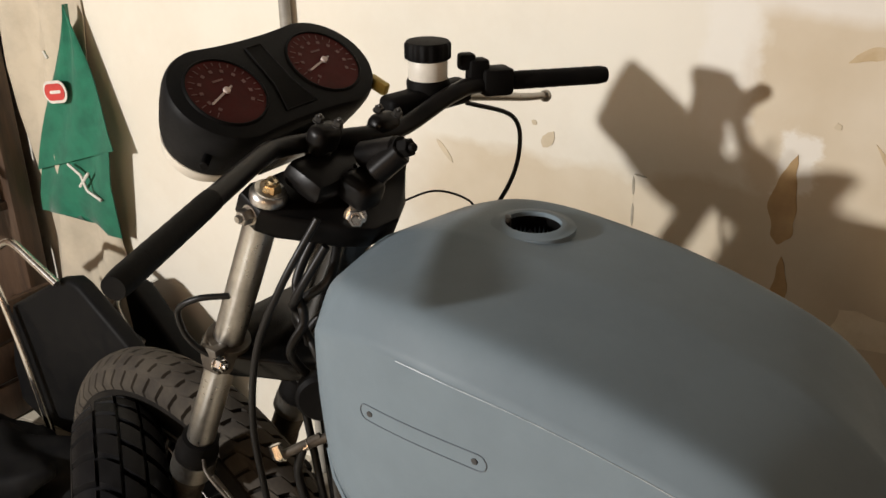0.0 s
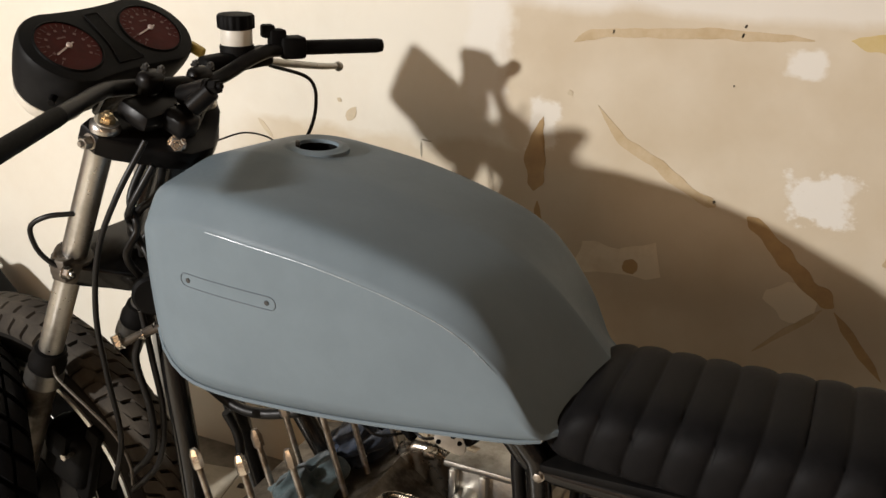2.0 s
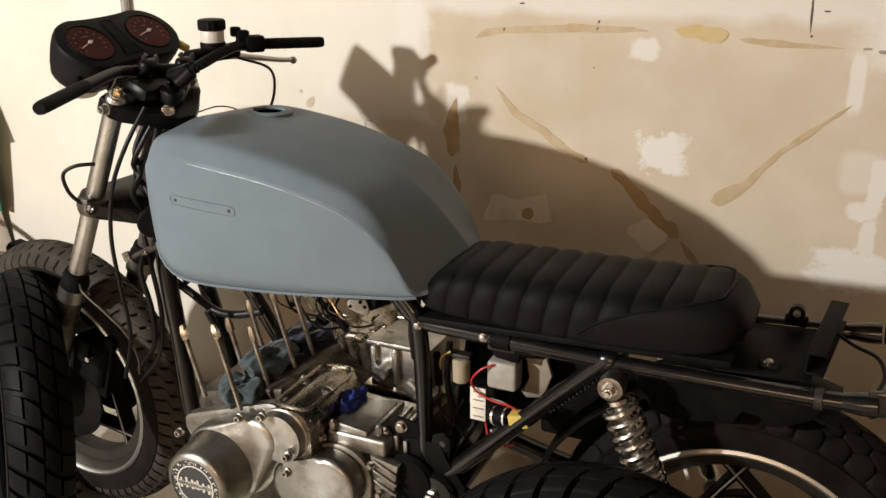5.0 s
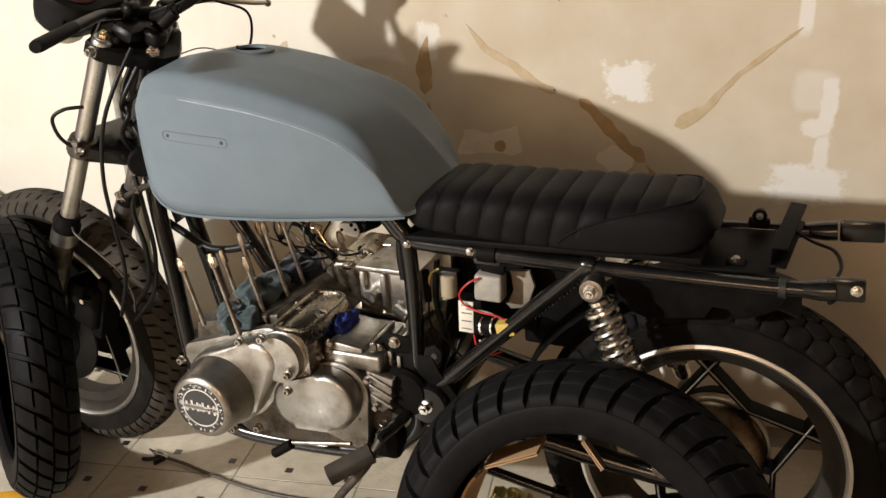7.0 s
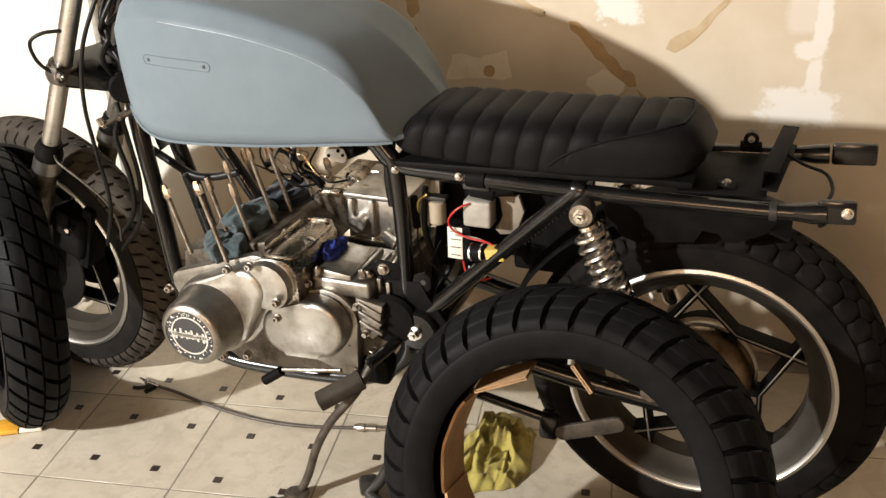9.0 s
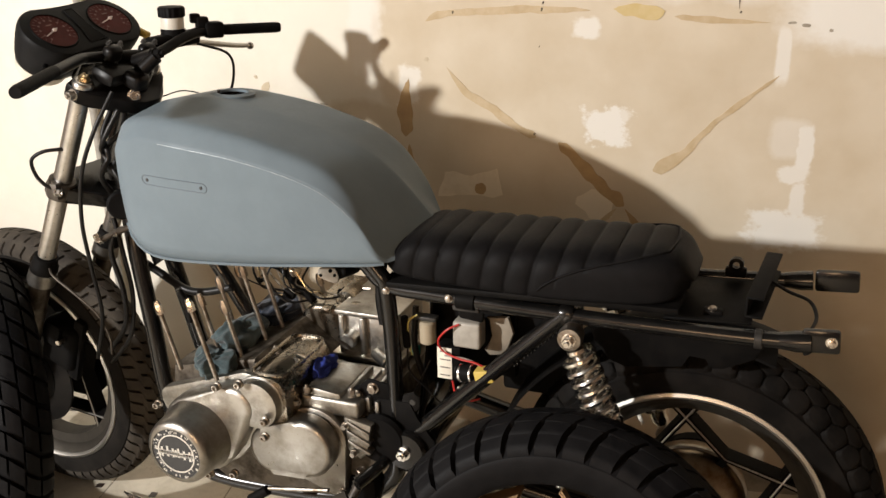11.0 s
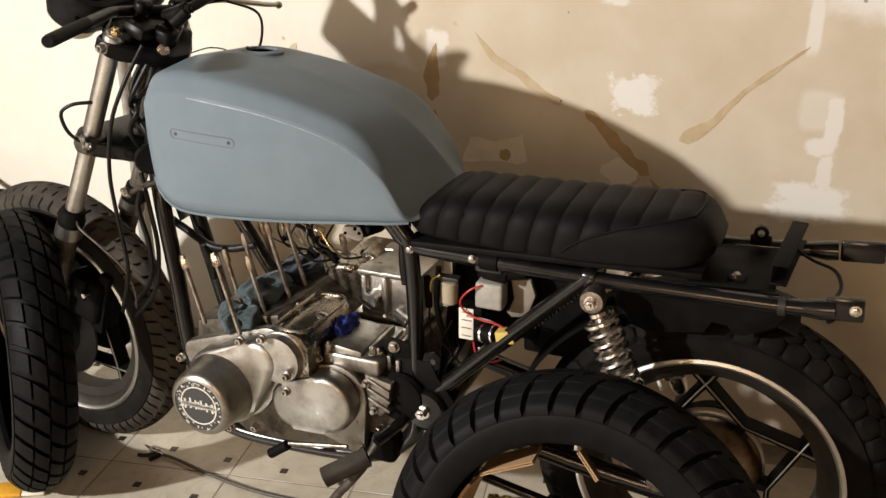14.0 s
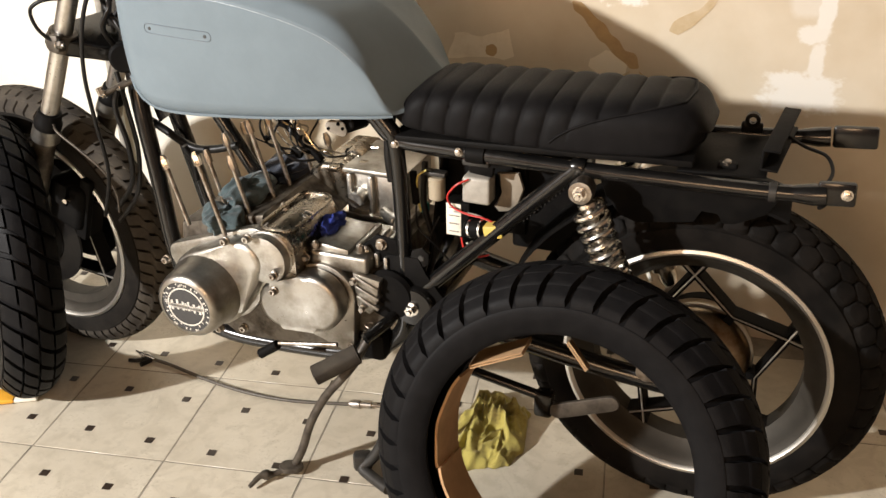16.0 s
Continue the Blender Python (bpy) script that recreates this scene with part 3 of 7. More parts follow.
# ---- tyres and wheels ----
def tyre(bm_m, R, w, bead, depth, rows, pitches, name, material, parent, label, tread_share=0.86, fall=0.30, tread_material=None):
    """A hollow tyre on the frame bm_m, whose z is the axle, with raised tread blocks."""
    wt = w * tread_share
    drop = (R - bead) * fall

    def crown(s, lift):
        r = R - drop * abs(s) ** 2.4 - depth + lift
        return r, s * wt / 2 * (1 + 0.02 * lift / depth)

    prof = [(bead, -w * 0.40), (bead + 0.008, -w * 0.46), (bead + (R - bead) * 0.38, -w * 0.5), (bead + (R - bead) * (0.88 - fall), -w * 0.49)]
    prof += [crown(-1 + k / 6, 0) for k in range(13)]
    prof += [(r, -h) for r, h in reversed(prof[:4])]
    t = 0.008
    prof += [(bead + 0.002, w * 0.40 - 0.012), (bead + (R - bead) * 0.4, w * 0.5 - t * 1.2), (R - drop * 0.9 - depth - t * 1.4, wt / 2 - 0.014),
             (R - depth - t, 0), (R - drop * 0.9 - depth - t * 1.4, -wt / 2 + 0.014), (bead + (R - bead) * 0.4, -w * 0.5 + t * 1.2), (bead + 0.002, -w * 0.40 + 0.012)]
    body = part(name, lathe(bmesh.new(), prof, bm_m, 80, closed=True), material, parent, label, sharp=0.9)
    bm = bmesh.new()
    step = 2 * math.pi / pitches

    def at(s, a, lift):
        r, h = crown(s, lift)
        return bm_m @ V(r * math.cos(a), r * math.sin(a), h)

    if rows == "scales":
        for i in range(6):
            sc = -0.85 + 0.34 * i
            for k in range(pitches):
                ca = (k + 0.5 * (i % 2)) * step
                rims = []
                for grow, lift in ((0.82, depth), (0.90, depth * 0.85), (0.97, -0.0005)):
                    ring = []
                    for q in range(12):
                        u = 2 * math.pi * q / 12
                        fat = 1.0 if q % 2 == 0 else 0.93
                        ring.append(bm.verts.new(at(max(-1.0, min(1.0, sc + 0.225 * grow * fat * math.cos(u))), ca + 0.56 * step * grow * fat * math.sin(u), lift)))
                    rims.append(ring)
                bm.faces.new(rims[0])
                for r0, r1 in zip(rims, rims[1:]):
                    for q in range(12):
                        bm.faces.new((r0[q], r1[q], r1[(q + 1) % 12], r0[(q + 1) % 12]))
        rows = ()
    for k in range(pitches):
        for s0, s1, sh0, sh1, fill in rows:
            nu, nv = 3, 2
            top = []
            for i in range(nu + 1):
                u = i / nu
                s = s0 + (s1 - s0) * u
                a = (k + sh0 + (sh1 - sh0) * u) * step
                top.append([bm.verts.new(at(s, a + fill * step * j / nv, depth)) for j in range(nv + 1)])
            for i in range(nu):
                for j in range(nv):
                    bm.faces.new((top[i][j], top[i + 1][j], top[i + 1][j + 1], top[i][j + 1]))
            rim_pts = [(i, 0) for i in range(nu)] + [(nu, j) for j in range(nv)] + [(i, nv) for i in range(nu, 0, -1)] + [(0, j) for j in range(nv, 0, -1)]
            cs, ca = (s0 + s1) / 2, (k + (sh0 + sh1) / 2 + fill / 2) * step
            low = []
            for i, j in rim_pts:
                u = i / nu
                s = s0 + (s1 - s0) * u
                a = (k + sh0 + (sh1 - sh0) * u) * step + fill * step * j / nv
                low.append(bm.verts.new(at(max(-1, min(1, cs + (s - cs) * 1.05)), ca + (a - ca) * 1.06, -0.0005)))
            n = len(rim_pts)
            for q in range(n):
                (i0, j0), (i1, j1) = rim_pts[q], rim_pts[(q + 1) % n]
                bm.faces.new((top[i0][j0], low[q], low[(q + 1) % n], top[i1][j1]))
    part("tread", bm, tread_material or material, body, sharp=0.9)
    return body


DUAL = [(-1.0, -0.80, 0.0, 0.10, 0.76), (-0.80, -0.56, 0.10, 0.32, 0.78), (-0.53, -0.28, 0.78, 1.06, 0.86), (-0.26, -0.015, 0.34, 0.66, 0.87),
        (0.015, 0.26, 0.84, 1.16, 0.87), (0.28, 0.53, 0.40, 0.68, 0.86), (0.56, 0.80, 0.70, 0.92, 0.78), (0.80, 1.0, 0.92, 1.02, 0.76)]
ZIGZAG = [(-1.0, -0.72, 0.0, 0.2, 0.78), (-0.72, -0.60, 0.2, 0.9, 0.78), (-0.60, -0.30, 0.9, 1.1, 0.78), (-0.30, -0.16, 1.1, 1.8, 0.78), (-0.16, 0.16, 1.8, 2.0, 0.78),
          (0.16, 0.30, 2.0, 2.7, 0.78), (0.30, 0.60, 2.7, 2.9, 0.78), (0.60, 0.72, 2.9, 3.6, 0.78), (0.72, 1.0, 3.6, 3.8, 0.78)]
BLOCKS = [(-1.0, -0.54, 0.0, 0.30, 0.74), (-0.46, -0.04, 0.36, 0.78, 0.76), (0.04, 0.46, 0.10, 0.52, 0.76), (0.54, 1.0, 0.60, 0.90, 0.74)]


def wheel(name, at, axle, R, w, bead, rows, pitches, parent, label, turn=0.0, rubber="old_rubber"):
    """A cast wheel: hub, rim, five crossing spokes and a tyre."""
    m = axis_frame(at, axle)
    hub = part(name, lathe(bmesh.new(), [(0.012, -0.075), (0.03, -0.072), (0.036, -0.06), (0.05, -0.03), (0.05, 0.03), (0.036, 0.06), (0.03, 0.072), (0.012, 0.075)], m, 32), "dull_black", parent, label)
    rw = w * 0.40
    lip = bead + 0.012
    prof = [(lip, -rw - 0.006), (lip, -rw), (bead - 0.004, -rw + 0.004), (bead - 0.010, -rw + 0.012), (bead - 0.030, -0.018), (bead - 0.030, 0.018), (bead - 0.010, rw - 0.012),
            (bead - 0.004, rw - 0.004), (lip, rw), (lip, rw + 0.006), (bead + 0.001, rw + 0.007), (bead - 0.013, rw - 0.004), (bead - 0.017, rw - 0.014), (bead - 0.038, 0.02), (bead - 0.038, -0.02),
            (bead - 0.017, -rw + 0.014), (bead - 0.013, -rw + 0.004), (bead + 0.001, -rw - 0.007)]
    rim = part("rim", lathe(bmesh.new(), prof, m, 80, closed=True), "rim_well", hub, "silver cast rim with a shaded well", sharp=0.6)
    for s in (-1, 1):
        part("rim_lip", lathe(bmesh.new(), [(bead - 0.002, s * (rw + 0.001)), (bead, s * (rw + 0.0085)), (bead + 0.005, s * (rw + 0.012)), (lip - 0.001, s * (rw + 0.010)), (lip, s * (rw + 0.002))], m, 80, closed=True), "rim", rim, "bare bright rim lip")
    tyre(m, R, w, bead, 0.010, rows, pitches, "tyre", "shaded_rubber" if rubber == "old_rubber" else rubber, hub, "dusty worn black tyre", 0.92, 0.36, rubber)
    ro = bead - 0.034
    va, vr, xr = radians(36), ro * 0.575, ro * 0.875

    for k in range(5):
        a0 = turn + 2 * math.pi * k / 5

        def pt(x, y, h):
            return m @ V(x * math.cos(a0) - y * math.sin(a0), x * math.sin(a0) + y * math.cos(a0), h)

        vx, vy = vr * math.cos(va), vr * math.sin(va)
        way = Vector((xr - vx, vy)).normalized()
        far = Vector((xr, 0)) + way * (ro - xr + 0.014)
        bm = bmesh.new()
        stub = [(0.035, -0.012), (vr + 0.004, -0.006), (vr + 0.004, 0.006), (0.035, 0.012)]
        lo, hi = [], []
        for r, q in stub:
            x, y = r * math.cos(va) - q * math.sin(va), r * math.sin(va) + q * math.cos(va)
            lo.append(bm.verts.new(pt(x, y, -0.017)))
            hi.append(bm.verts.new(pt(x, y, 0.017)))
        bm.faces.new(lo)
        bm.faces.new(hi)
        for i in range(4):
            bm.faces.new((lo[i], lo[(i + 1) % 4], hi[(i + 1) % 4], hi[i]))
        spoke = part("spoke", bm, "dull_black", hub, "black cast spoke with bare edges")
        for side in (-1, 1):
            arm = bmesh.new()
            c, d = Vector((vx, -vy)), far
            c, d = Vector((c.x, c.y * side)), Vector((d.x, d.y * side))
            nrm = Vector((-(d - c).y, (d - c).x)).normalized() * 0.0045
            low, top = [], []
            for p in (c - nrm, d - nrm * 1.5, d + nrm * 1.5, c + nrm):
                low.append(arm.verts.new(pt(p.x, p.y, -0.018)))
                top.append(arm.verts.new(pt(p.x, p.y, 0.018)))
            arm.faces.new(low)
            arm.faces.new(top)
            for i in range(4):
                arm.faces.new((low[i], low[(i + 1) % 4], top[(i + 1) % 4], top[i]))
            part("spoke_arm", arm, "dull_black", spoke)
            for h in (-0.017, 0.017):
                bm = tube(bmesh.new(), [pt(vx, -vy * side, h), pt(xr, 0, h + math.copysign(0.001, h)), pt(far.x, far.y * side, h + math.copysign(0.002, h))], [0.0017, 0.0019, 0.0024], 6)
                part("spoke_edge", bm, "forktube", spoke, "bare machined edge")
    return hub, m


Y0 = 0.11
bike = thing("motorcycle", (-0.2, Y0, 0), "half-built black motorcycle with grey-blue tank and ribbed black seat", "motorcycle")

# rear wheel
REAR = V(0.535, Y0 + 0.022, 0.322)
rear_hub, rear_m = wheel("rear_wheel", REAR, (0, 1, 0), 0.325, 0.122, 0.226, "scales", 44, bike, "black cast rear wheel with silver rim", 0.21, "dark_rubber")
bm = lathe(bmesh.new(), [(0.02, -0.040), (0.060, -0.040), (0.078, -0.034), (0.092, -0.020), (0.096, -0.004), (0.096, 0.030), (0.088, 0.040)], rear_m, 56)
part("brake_drum", bm, "tarnished", rear_hub, "tarnished bare metal brake drum")
bm = lathe(bmesh.new(), [(0.097, -0.002), (0.101, 0.0), (0.101, 0.006), (0.097, 0.008)], rear_m, 56, closed=True)
part("drum_lip", bm, "polished", rear_hub, "bright lip of the drum")
bm = lathe(bmesh.new(), [(0.012, -0.115), (0.014, -0.10), (0.014, -0.08)], rear_m, 16)
part("axle_end", bm, "steel", rear_hub)
bm = lathe(bmesh.new(), [(0.03, 0.05), (0.075, 0.052), (0.082, 0.06), (0.08, 0.085), (0.05, 0.10), (0.02, 0.102)], rear_m, 40)
part("final_drive", bm, "dull_black", rear_hub, "black final drive housing")
part("valve", bar(rear_m @ V(0.192 * math.cos(1.0), 0.192 * math.sin(1.0), -0.01), rear_m @ V(0.168 * math.cos(1.0), 0.168 * math.sin(1.0), -0.022), 0.004, 8), "white_wire", rear_hub)

# front end: the steering is turned a little, so its cross direction is not quite square to the wall
RR = V(0.087, 0.996, 0).normalized()
FF = V(-0.996, 0.087, 0)
DOWN = V(-0.425, 0.02, -0.905).normalized()
LT = V(-0.627, 0.036, 1.048)
RT = LT + 0.185 * RR


def on_fork(side, z):
    p = LT if side < 0 else RT
    return p + DOWN * ((p.z - z) / -DOWN.z)


FRONT = V(-0.98, 0.170, 0.335)
front_hub, front_m = wheel("front_wheel", FRONT, RR + V(0, 0, 0.05), 0.335, 0.100, 0.236, ZIGZAG, 62, bike, "black cast front wheel with silver rim", 0.1)
for h in (-0.062, 0.062):
    bm = lathe(bmesh.new(), [(0.075, h - 0.003), (0.132, h - 0.003), (0.134, h), (0.132, h + 0.003), (0.075, h + 0.003)], front_m, 56, closed=True)
    part("brake_disc", bm, "bar_black", front_hub, "dark brake disc")
    bm = lathe(bmesh.new(), [(0.03, h - 0.006), (0.08, h - 0.005), (0.084, h), (0.08, h + 0.005), (0.03, h + 0.006)], front_m, 40)
    part("disc_carrier", bm, "dull_black", front_hub)
part("axle_end", bar(front_m @ V(0, 0, -0.125), front_m @ V(0, 0, 0.125), 0.011, 14), "steel", front_hub)

for side in (-1, 1):
    top, low, cap, axle = on_fork(side, 1.035), on_fork(side, 0.60), on_fork(side, 0.645), on_fork(side, 0.325)
    fork = part("fork_tube", bar(top, low, 0.0185, 24), "forktube", bike, "bare dull steel fork tube")
    m = axis_frame(cap, DOWN)
    bm = lathe(bmesh.new(), [(0.019, -0.026), (0.024, -0.024), (0.026, -0.006), (0.0285, 0.0), (0.0285, 0.012), (0.026, 0.016)], m, 28)
    part("dust_seal", bm, "dull_black", fork, "black rubber dust seal")
    L = (axle - cap).length
    bm = lathe(bmesh.new(), [(0.02, 0.012), (0.0285, 0.014), (0.0295, 0.03), (0.0295, 0.045), (0.022, 0.05)], m, 28)
    part("slider_collar", bm, "polished", fork, "bare bright collar of the fork slider")
    bm = lathe(bmesh.new(), [(0.02, 0.044), (0.0235, 0.046), (0.0225, 0.10), (0.0245, 0.11), (0.0245, L - 0.06), (0.027, L - 0.03), (0.027, L + 0.02), (0.012, L + 0.028)], m, 28)
    slider = part("fork_slider", bm, "grimy_shaded_alu", fork, "grimy cast fork slider")
    m2 = axis_frame(axle, RR)
    part("axle_clamp", lathe(bmesh.new(), [(0.012, -0.022), (0.023, -0.02), (0.024, 0), (0.023, 0.02), (0.012, 0.022)], m2, 20), "alu", fork)
    cal = axis_frame(axle + DOWN * -0.13 + V(0.055, 0.02, -0.01) + RR * (-side * 0.03), RR, (0.35, 0, 1))
    bm = box(bmesh.new(), (0.095, 0.115, 0.05), cal, 0.016, 3)
    box(bm, (0.05, 0.06, 0.07), cal @ Matrix.Translation((0.012, 0.03, 0)), 0.01)
    box(bm, (0.03, 0.16, 0.02), cal @ Matrix.Translation((-0.04, 0.0, 0.0)), 0.006)
    caliper = part("brake_caliper", bm, "dull_black", fork, "black brake caliper")
    part("caliper_bolt", bar(cal @ V(-0.02, 0.03, -0.045), cal @ V(-0.02, 0.03, -0.025), 0.007, 6), "chrome", fork)
    # cap nut in the upper yoke
    u = -DOWN
    m = axis_frame(top, u)
    bm = lathe(bmesh.new(), [(0.016, -0.006), (0.0195, -0.004), (0.0205, 0.006), (0.0185, 0.010), (0.0165, 0.012), (0.0165, 0.014)], m, 28)
    nut = part("fork_collar", bm, "forktube", bike, "bare steel fork cap")
    bm = lathe(bmesh.new(), [(0.0115, 0.010), (0.0115, 0.019), (0.009, 0.022)], m, 6)
    part("fork_cap_nut", bm, "brass", nut, "brassy hexagon cap nut")
    bm = lathe(bmesh.new(), [(0.004, 0.021), (0.006, 0.022), (0.006, 0.0265), (0.003, 0.028)], m, 14)
    part("preload_adjuster", bm, "brass", nut)
    # lower clamp
    c = on_fork(side, 0.825)
    m = axis_frame(c, DOWN)
    bm = lathe(bmesh.new(), [(0.019, -0.02), (0.0265, -0.019), (0.028, -0.012), (0.028, 0.012), (0.0265, 0.019), (0.019, 0.02)], m, 24)
    clamp = part("lower_clamp", bm, "worn_iron", bike, "worn lower fork clamp")
    box_m = axis_frame(c + RR * (side * 0.022) - FF * 0.008, RR)
    part("clamp_lug", box(bmesh.new(), (0.03, 0.034, 0.022), box_m, 0.004), "worn_iron", clamp)
    hexbolt(c + RR * (side * 0.03) - FF * 0.022, -FF, 0.008, 0.012, clamp, "chrome", "clamp_bolt")

# yokes and steering stem
mid_top, mid_low = (on_fork(-1, 1.02) + on_fork(1, 1.02)) / 2, (on_fork(-1, 0.825) + on_fork(1, 0.825)) / 2
stem_off = -FF * 0.052
bm = bmesh.new()
yoke = [(-0.112, 0.022), (-0.092, 0.030), (-0.05, 0.022), (0.05, 0.022), (0.092, 0.030), (0.112, 0.022), (0.114, -0.012), (0.098, -0.03), (0.05, -0.075), (0.02, -0.092), (-0.02, -0.092), (-0.05, -0.075), (-0.098, -0.03), (-0.114, -0.012)]
ym = Matrix((RR, DOWN.cross(RR) * 1, -DOWN)).transposed().to_4x4()
if (ym.to_3x3() @ V(0, 1, 0)).dot(FF) < 0:
    ym = Matrix((RR, -DOWN.cross(RR), -DOWN)).transposed().to_4x4()
ym.translation = mid_top + DOWN * 0.012
prism(bm, yoke, ym, 0.03, 0.005)
part("upper_yoke", bm, "bar_black", bike, "black upper fork yoke")
ym2 = ym.copy()
ym2.translation = mid_low + DOWN * 0.02
part("lower_yoke", prism(bmesh.new(), yoke, ym2, 0.034, 0.006), "black", bike, "black lower fork yoke")
part("steering_stem_nut", lathe(bmesh.new(), [(0.02, 0), (0.02, 0.014), (0.016, 0.018)], axis_frame(mid_top + stem_off - DOWN * 0.02, -DOWN), 6), "black", bike)
part("head_tube", bar(mid_top + stem_off + DOWN * 0.03, mid_low + stem_off - DOWN * 0.02, 0.031, 24), "black", bike, "black steering head tube")
hexbolt(ym @ V(-0.112, 0.0, 0.015), -RR, 0.009, 0.014, bike, "steel", "yoke_bolt")
part("bar_riser", box(bmesh.new(), (0.055, 0.15, 0.030), Matrix.Translation((-0.60, 0.125, 1.052)) @ Matrix.Rotation(radians(25), 4, "Y"), 0.012), "bar_black", bike, "black handlebar riser")
hexbolt(V(-0.564, 0.094, 1.010), (0.5, -0.6, 0.1), 0.010, 0.014, bike, "chrome", "yoke_bolt")
part("bar_boss", bar((-0.57, 0.12, 1.07), (-0.518, 0.115, 1.086), 0.0145, 16), "bar_black", bike)
hexbolt(V(-0.517, 0.115, 1.087), (0.8, -0.1, 0.2), 0.010, 0.016, bike, "dull_black", "yoke_bolt")
bm = box(bmesh.new(), (0.04, 0.042, 0.036), axis_frame(V(-0.558, 0.100, 1.040), (0.4, 0, 0.9)), 0.012, 3)
add_bar(bm, (-0.54, 0.10, 1.06), (-0.515, 0.115, 1.085), 0.014, 16)
box(bm, (0.03, 0.03, 0.05), axis_frame(V(-0.575, 0.14, 1.035), (0.4, 0.2, 0.9)), 0.006)
part("ignition_housing", bm, "bar_black", bike, "black ignition switch housing")

# handlebar
for side in (-1, 1):
    c = V(-0.606, 0.10, 1.088) if side < 0 else V(-0.592, 0.185, 1.080)
    bm = box(bmesh.new(), (0.026, 0.038, 0.034), axis_frame(c, -DOWN, RR), 0.010, 3)
    add_bar(bm, c + DOWN * 0.07, c + DOWN * 0.01, 0.014, 16)
    rz = part("bar_clamp", bm, "bar_black", bike, "black handlebar clamp")
    for o in (-0.014, 0.014):
        hexbolt(c - DOWN * 0.019 + FF * o, -DOWN, 0.005, 0.007, rz, "grey_metal", "clamp_bolt")
bar_pts = [(-0.515, -0.243, 1.083), (-0.553, -0.148, 1.085), (-0.590, -0.055, 1.087), (-0.620, 0.022, 1.088), (-0.628, 0.055, 1.086), (-0.620, 0.10, 1.082), (-0.598, 0.15, 1.078), (-0.586, 0.19, 1.074), (-0.580, 0.225, 1.078), (-0.565, 0.29, 1.098), (-0.545, 0.34, 1.102), (-0.453, 0.467, 1.096)]
bm = tube(bmesh.new(), smooth_path(bar_pts, 6), 0.0106, 14)
handlebar = part("handlebar", bm, "bar_black", bike, "low black handlebar")
for a, b in (((-0.513, -0.248, 1.083), (-0.576, -0.09, 1.0865)), ((-0.451, 0.470, 1.096), (-0.528, 0.365, 1.102))):
    bm = bmesh.new()
    a, b = Vector(a), Vector(b)
    n = 18
    tube(bm, [a.lerp(b, k / n) for k in range(n + 1)], [0.0100] + [0.0113 + 0.0003 * (k % 2) for k in range(n - 1)] + [0.0112], 18)
    part("grip", bm, "dull_black", handlebar, "black rubber grip")
# right side: switch, master cylinder, lever
bm = box(bmesh.new(), (0.032, 0.034, 0.04), axis_frame(V(-0.541, 0.348, 1.104), (0.59, 0.81, -0.04)), 0.006)
box(bm, (0.022, 0.03, 0.026), axis_frame(V(-0.556, 0.331, 1.118), (0.59, 0.81, -0.04)), 0.005)
part("switch_housing", bm, "dull_black", handlebar, "black switch clamp")
part("switch_knob", box(bmesh.new(), (0.018, 0.02, 0.02), axis_frame(V(-0.566, 0.322, 1.13), (0.59, 0.81, -0.04)), 0.004), "dull_black", handlebar)
RES = V(-0.602, 0.292, 1.103)
bm = box(bmesh.new(), (0.034, 0.03, 0.12), axis_frame(V(-0.60, 0.285, 1.088), (0.35, 0.93, 0.05)), 0.009, 3)
part("master_cylinder", bm, "dull_black", handlebar, "black brake master cylinder")
m = axis_frame(RES, (0.02, 0.0, 1))
part("reservoir_base", lathe(bmesh.new(), [(0.02, -0.010), (0.0255, -0.006), (0.0262, 0.005), (0.0245, 0.009)], m, 32), "dull_black", handlebar)
resv = part("fluid_reservoir", lathe(bmesh.new(), [(0.0232, 0.005), (0.0236, 0.008), (0.0240, 0.034), (0.023, 0.036)], m, 36), "white_plastic", handlebar, "milky white brake fluid reservoir")
bm = bmesh.new()
rings = []
for r0, h in ((0.0245, 0.032), (0.0272, 0.034), (0.0275, 0.050), (0.0255, 0.0535), (0.018, 0.0545)):
    rings.append([m @ V((r0 + 0.0008 * (1 if k % 4 < 2 else -1) * (0.027 < r0)) * math.cos(2 * math.pi * k / 64), (r0 + 0.0008 * (1 if k % 4 < 2 else -1) * (0.027 < r0)) * math.sin(2 * math.pi * k / 64), h) for k in range(64)])
part("reservoir_cap", loft(bm, rings), "dull_black", handlebar, "ribbed black screw cap")
lev = smooth_path([(-0.60, 0.325, 1.078), (-0.60, 0.37, 1.072), (-0.585, 0.42, 1.062), (-0.565, 0.47, 1.052), (-0.553, 0.503, 1.048)], 5)
part("brake_lever", tube(bmesh.new(), lev, [0.0075 - 0.0025 * k / (len(lev) - 1) for k in range(len(lev))], 10), "polished", handlebar, "polished brake lever")
bm = bmesh.new()
bmesh.ops.create_uvsphere(bm, u_segments=14, v_segments=10, radius=0.0085, matrix=Matrix.Translation((-0.553, 0.505, 1.047)))
part("lever_ball", bm, "polished", handlebar)
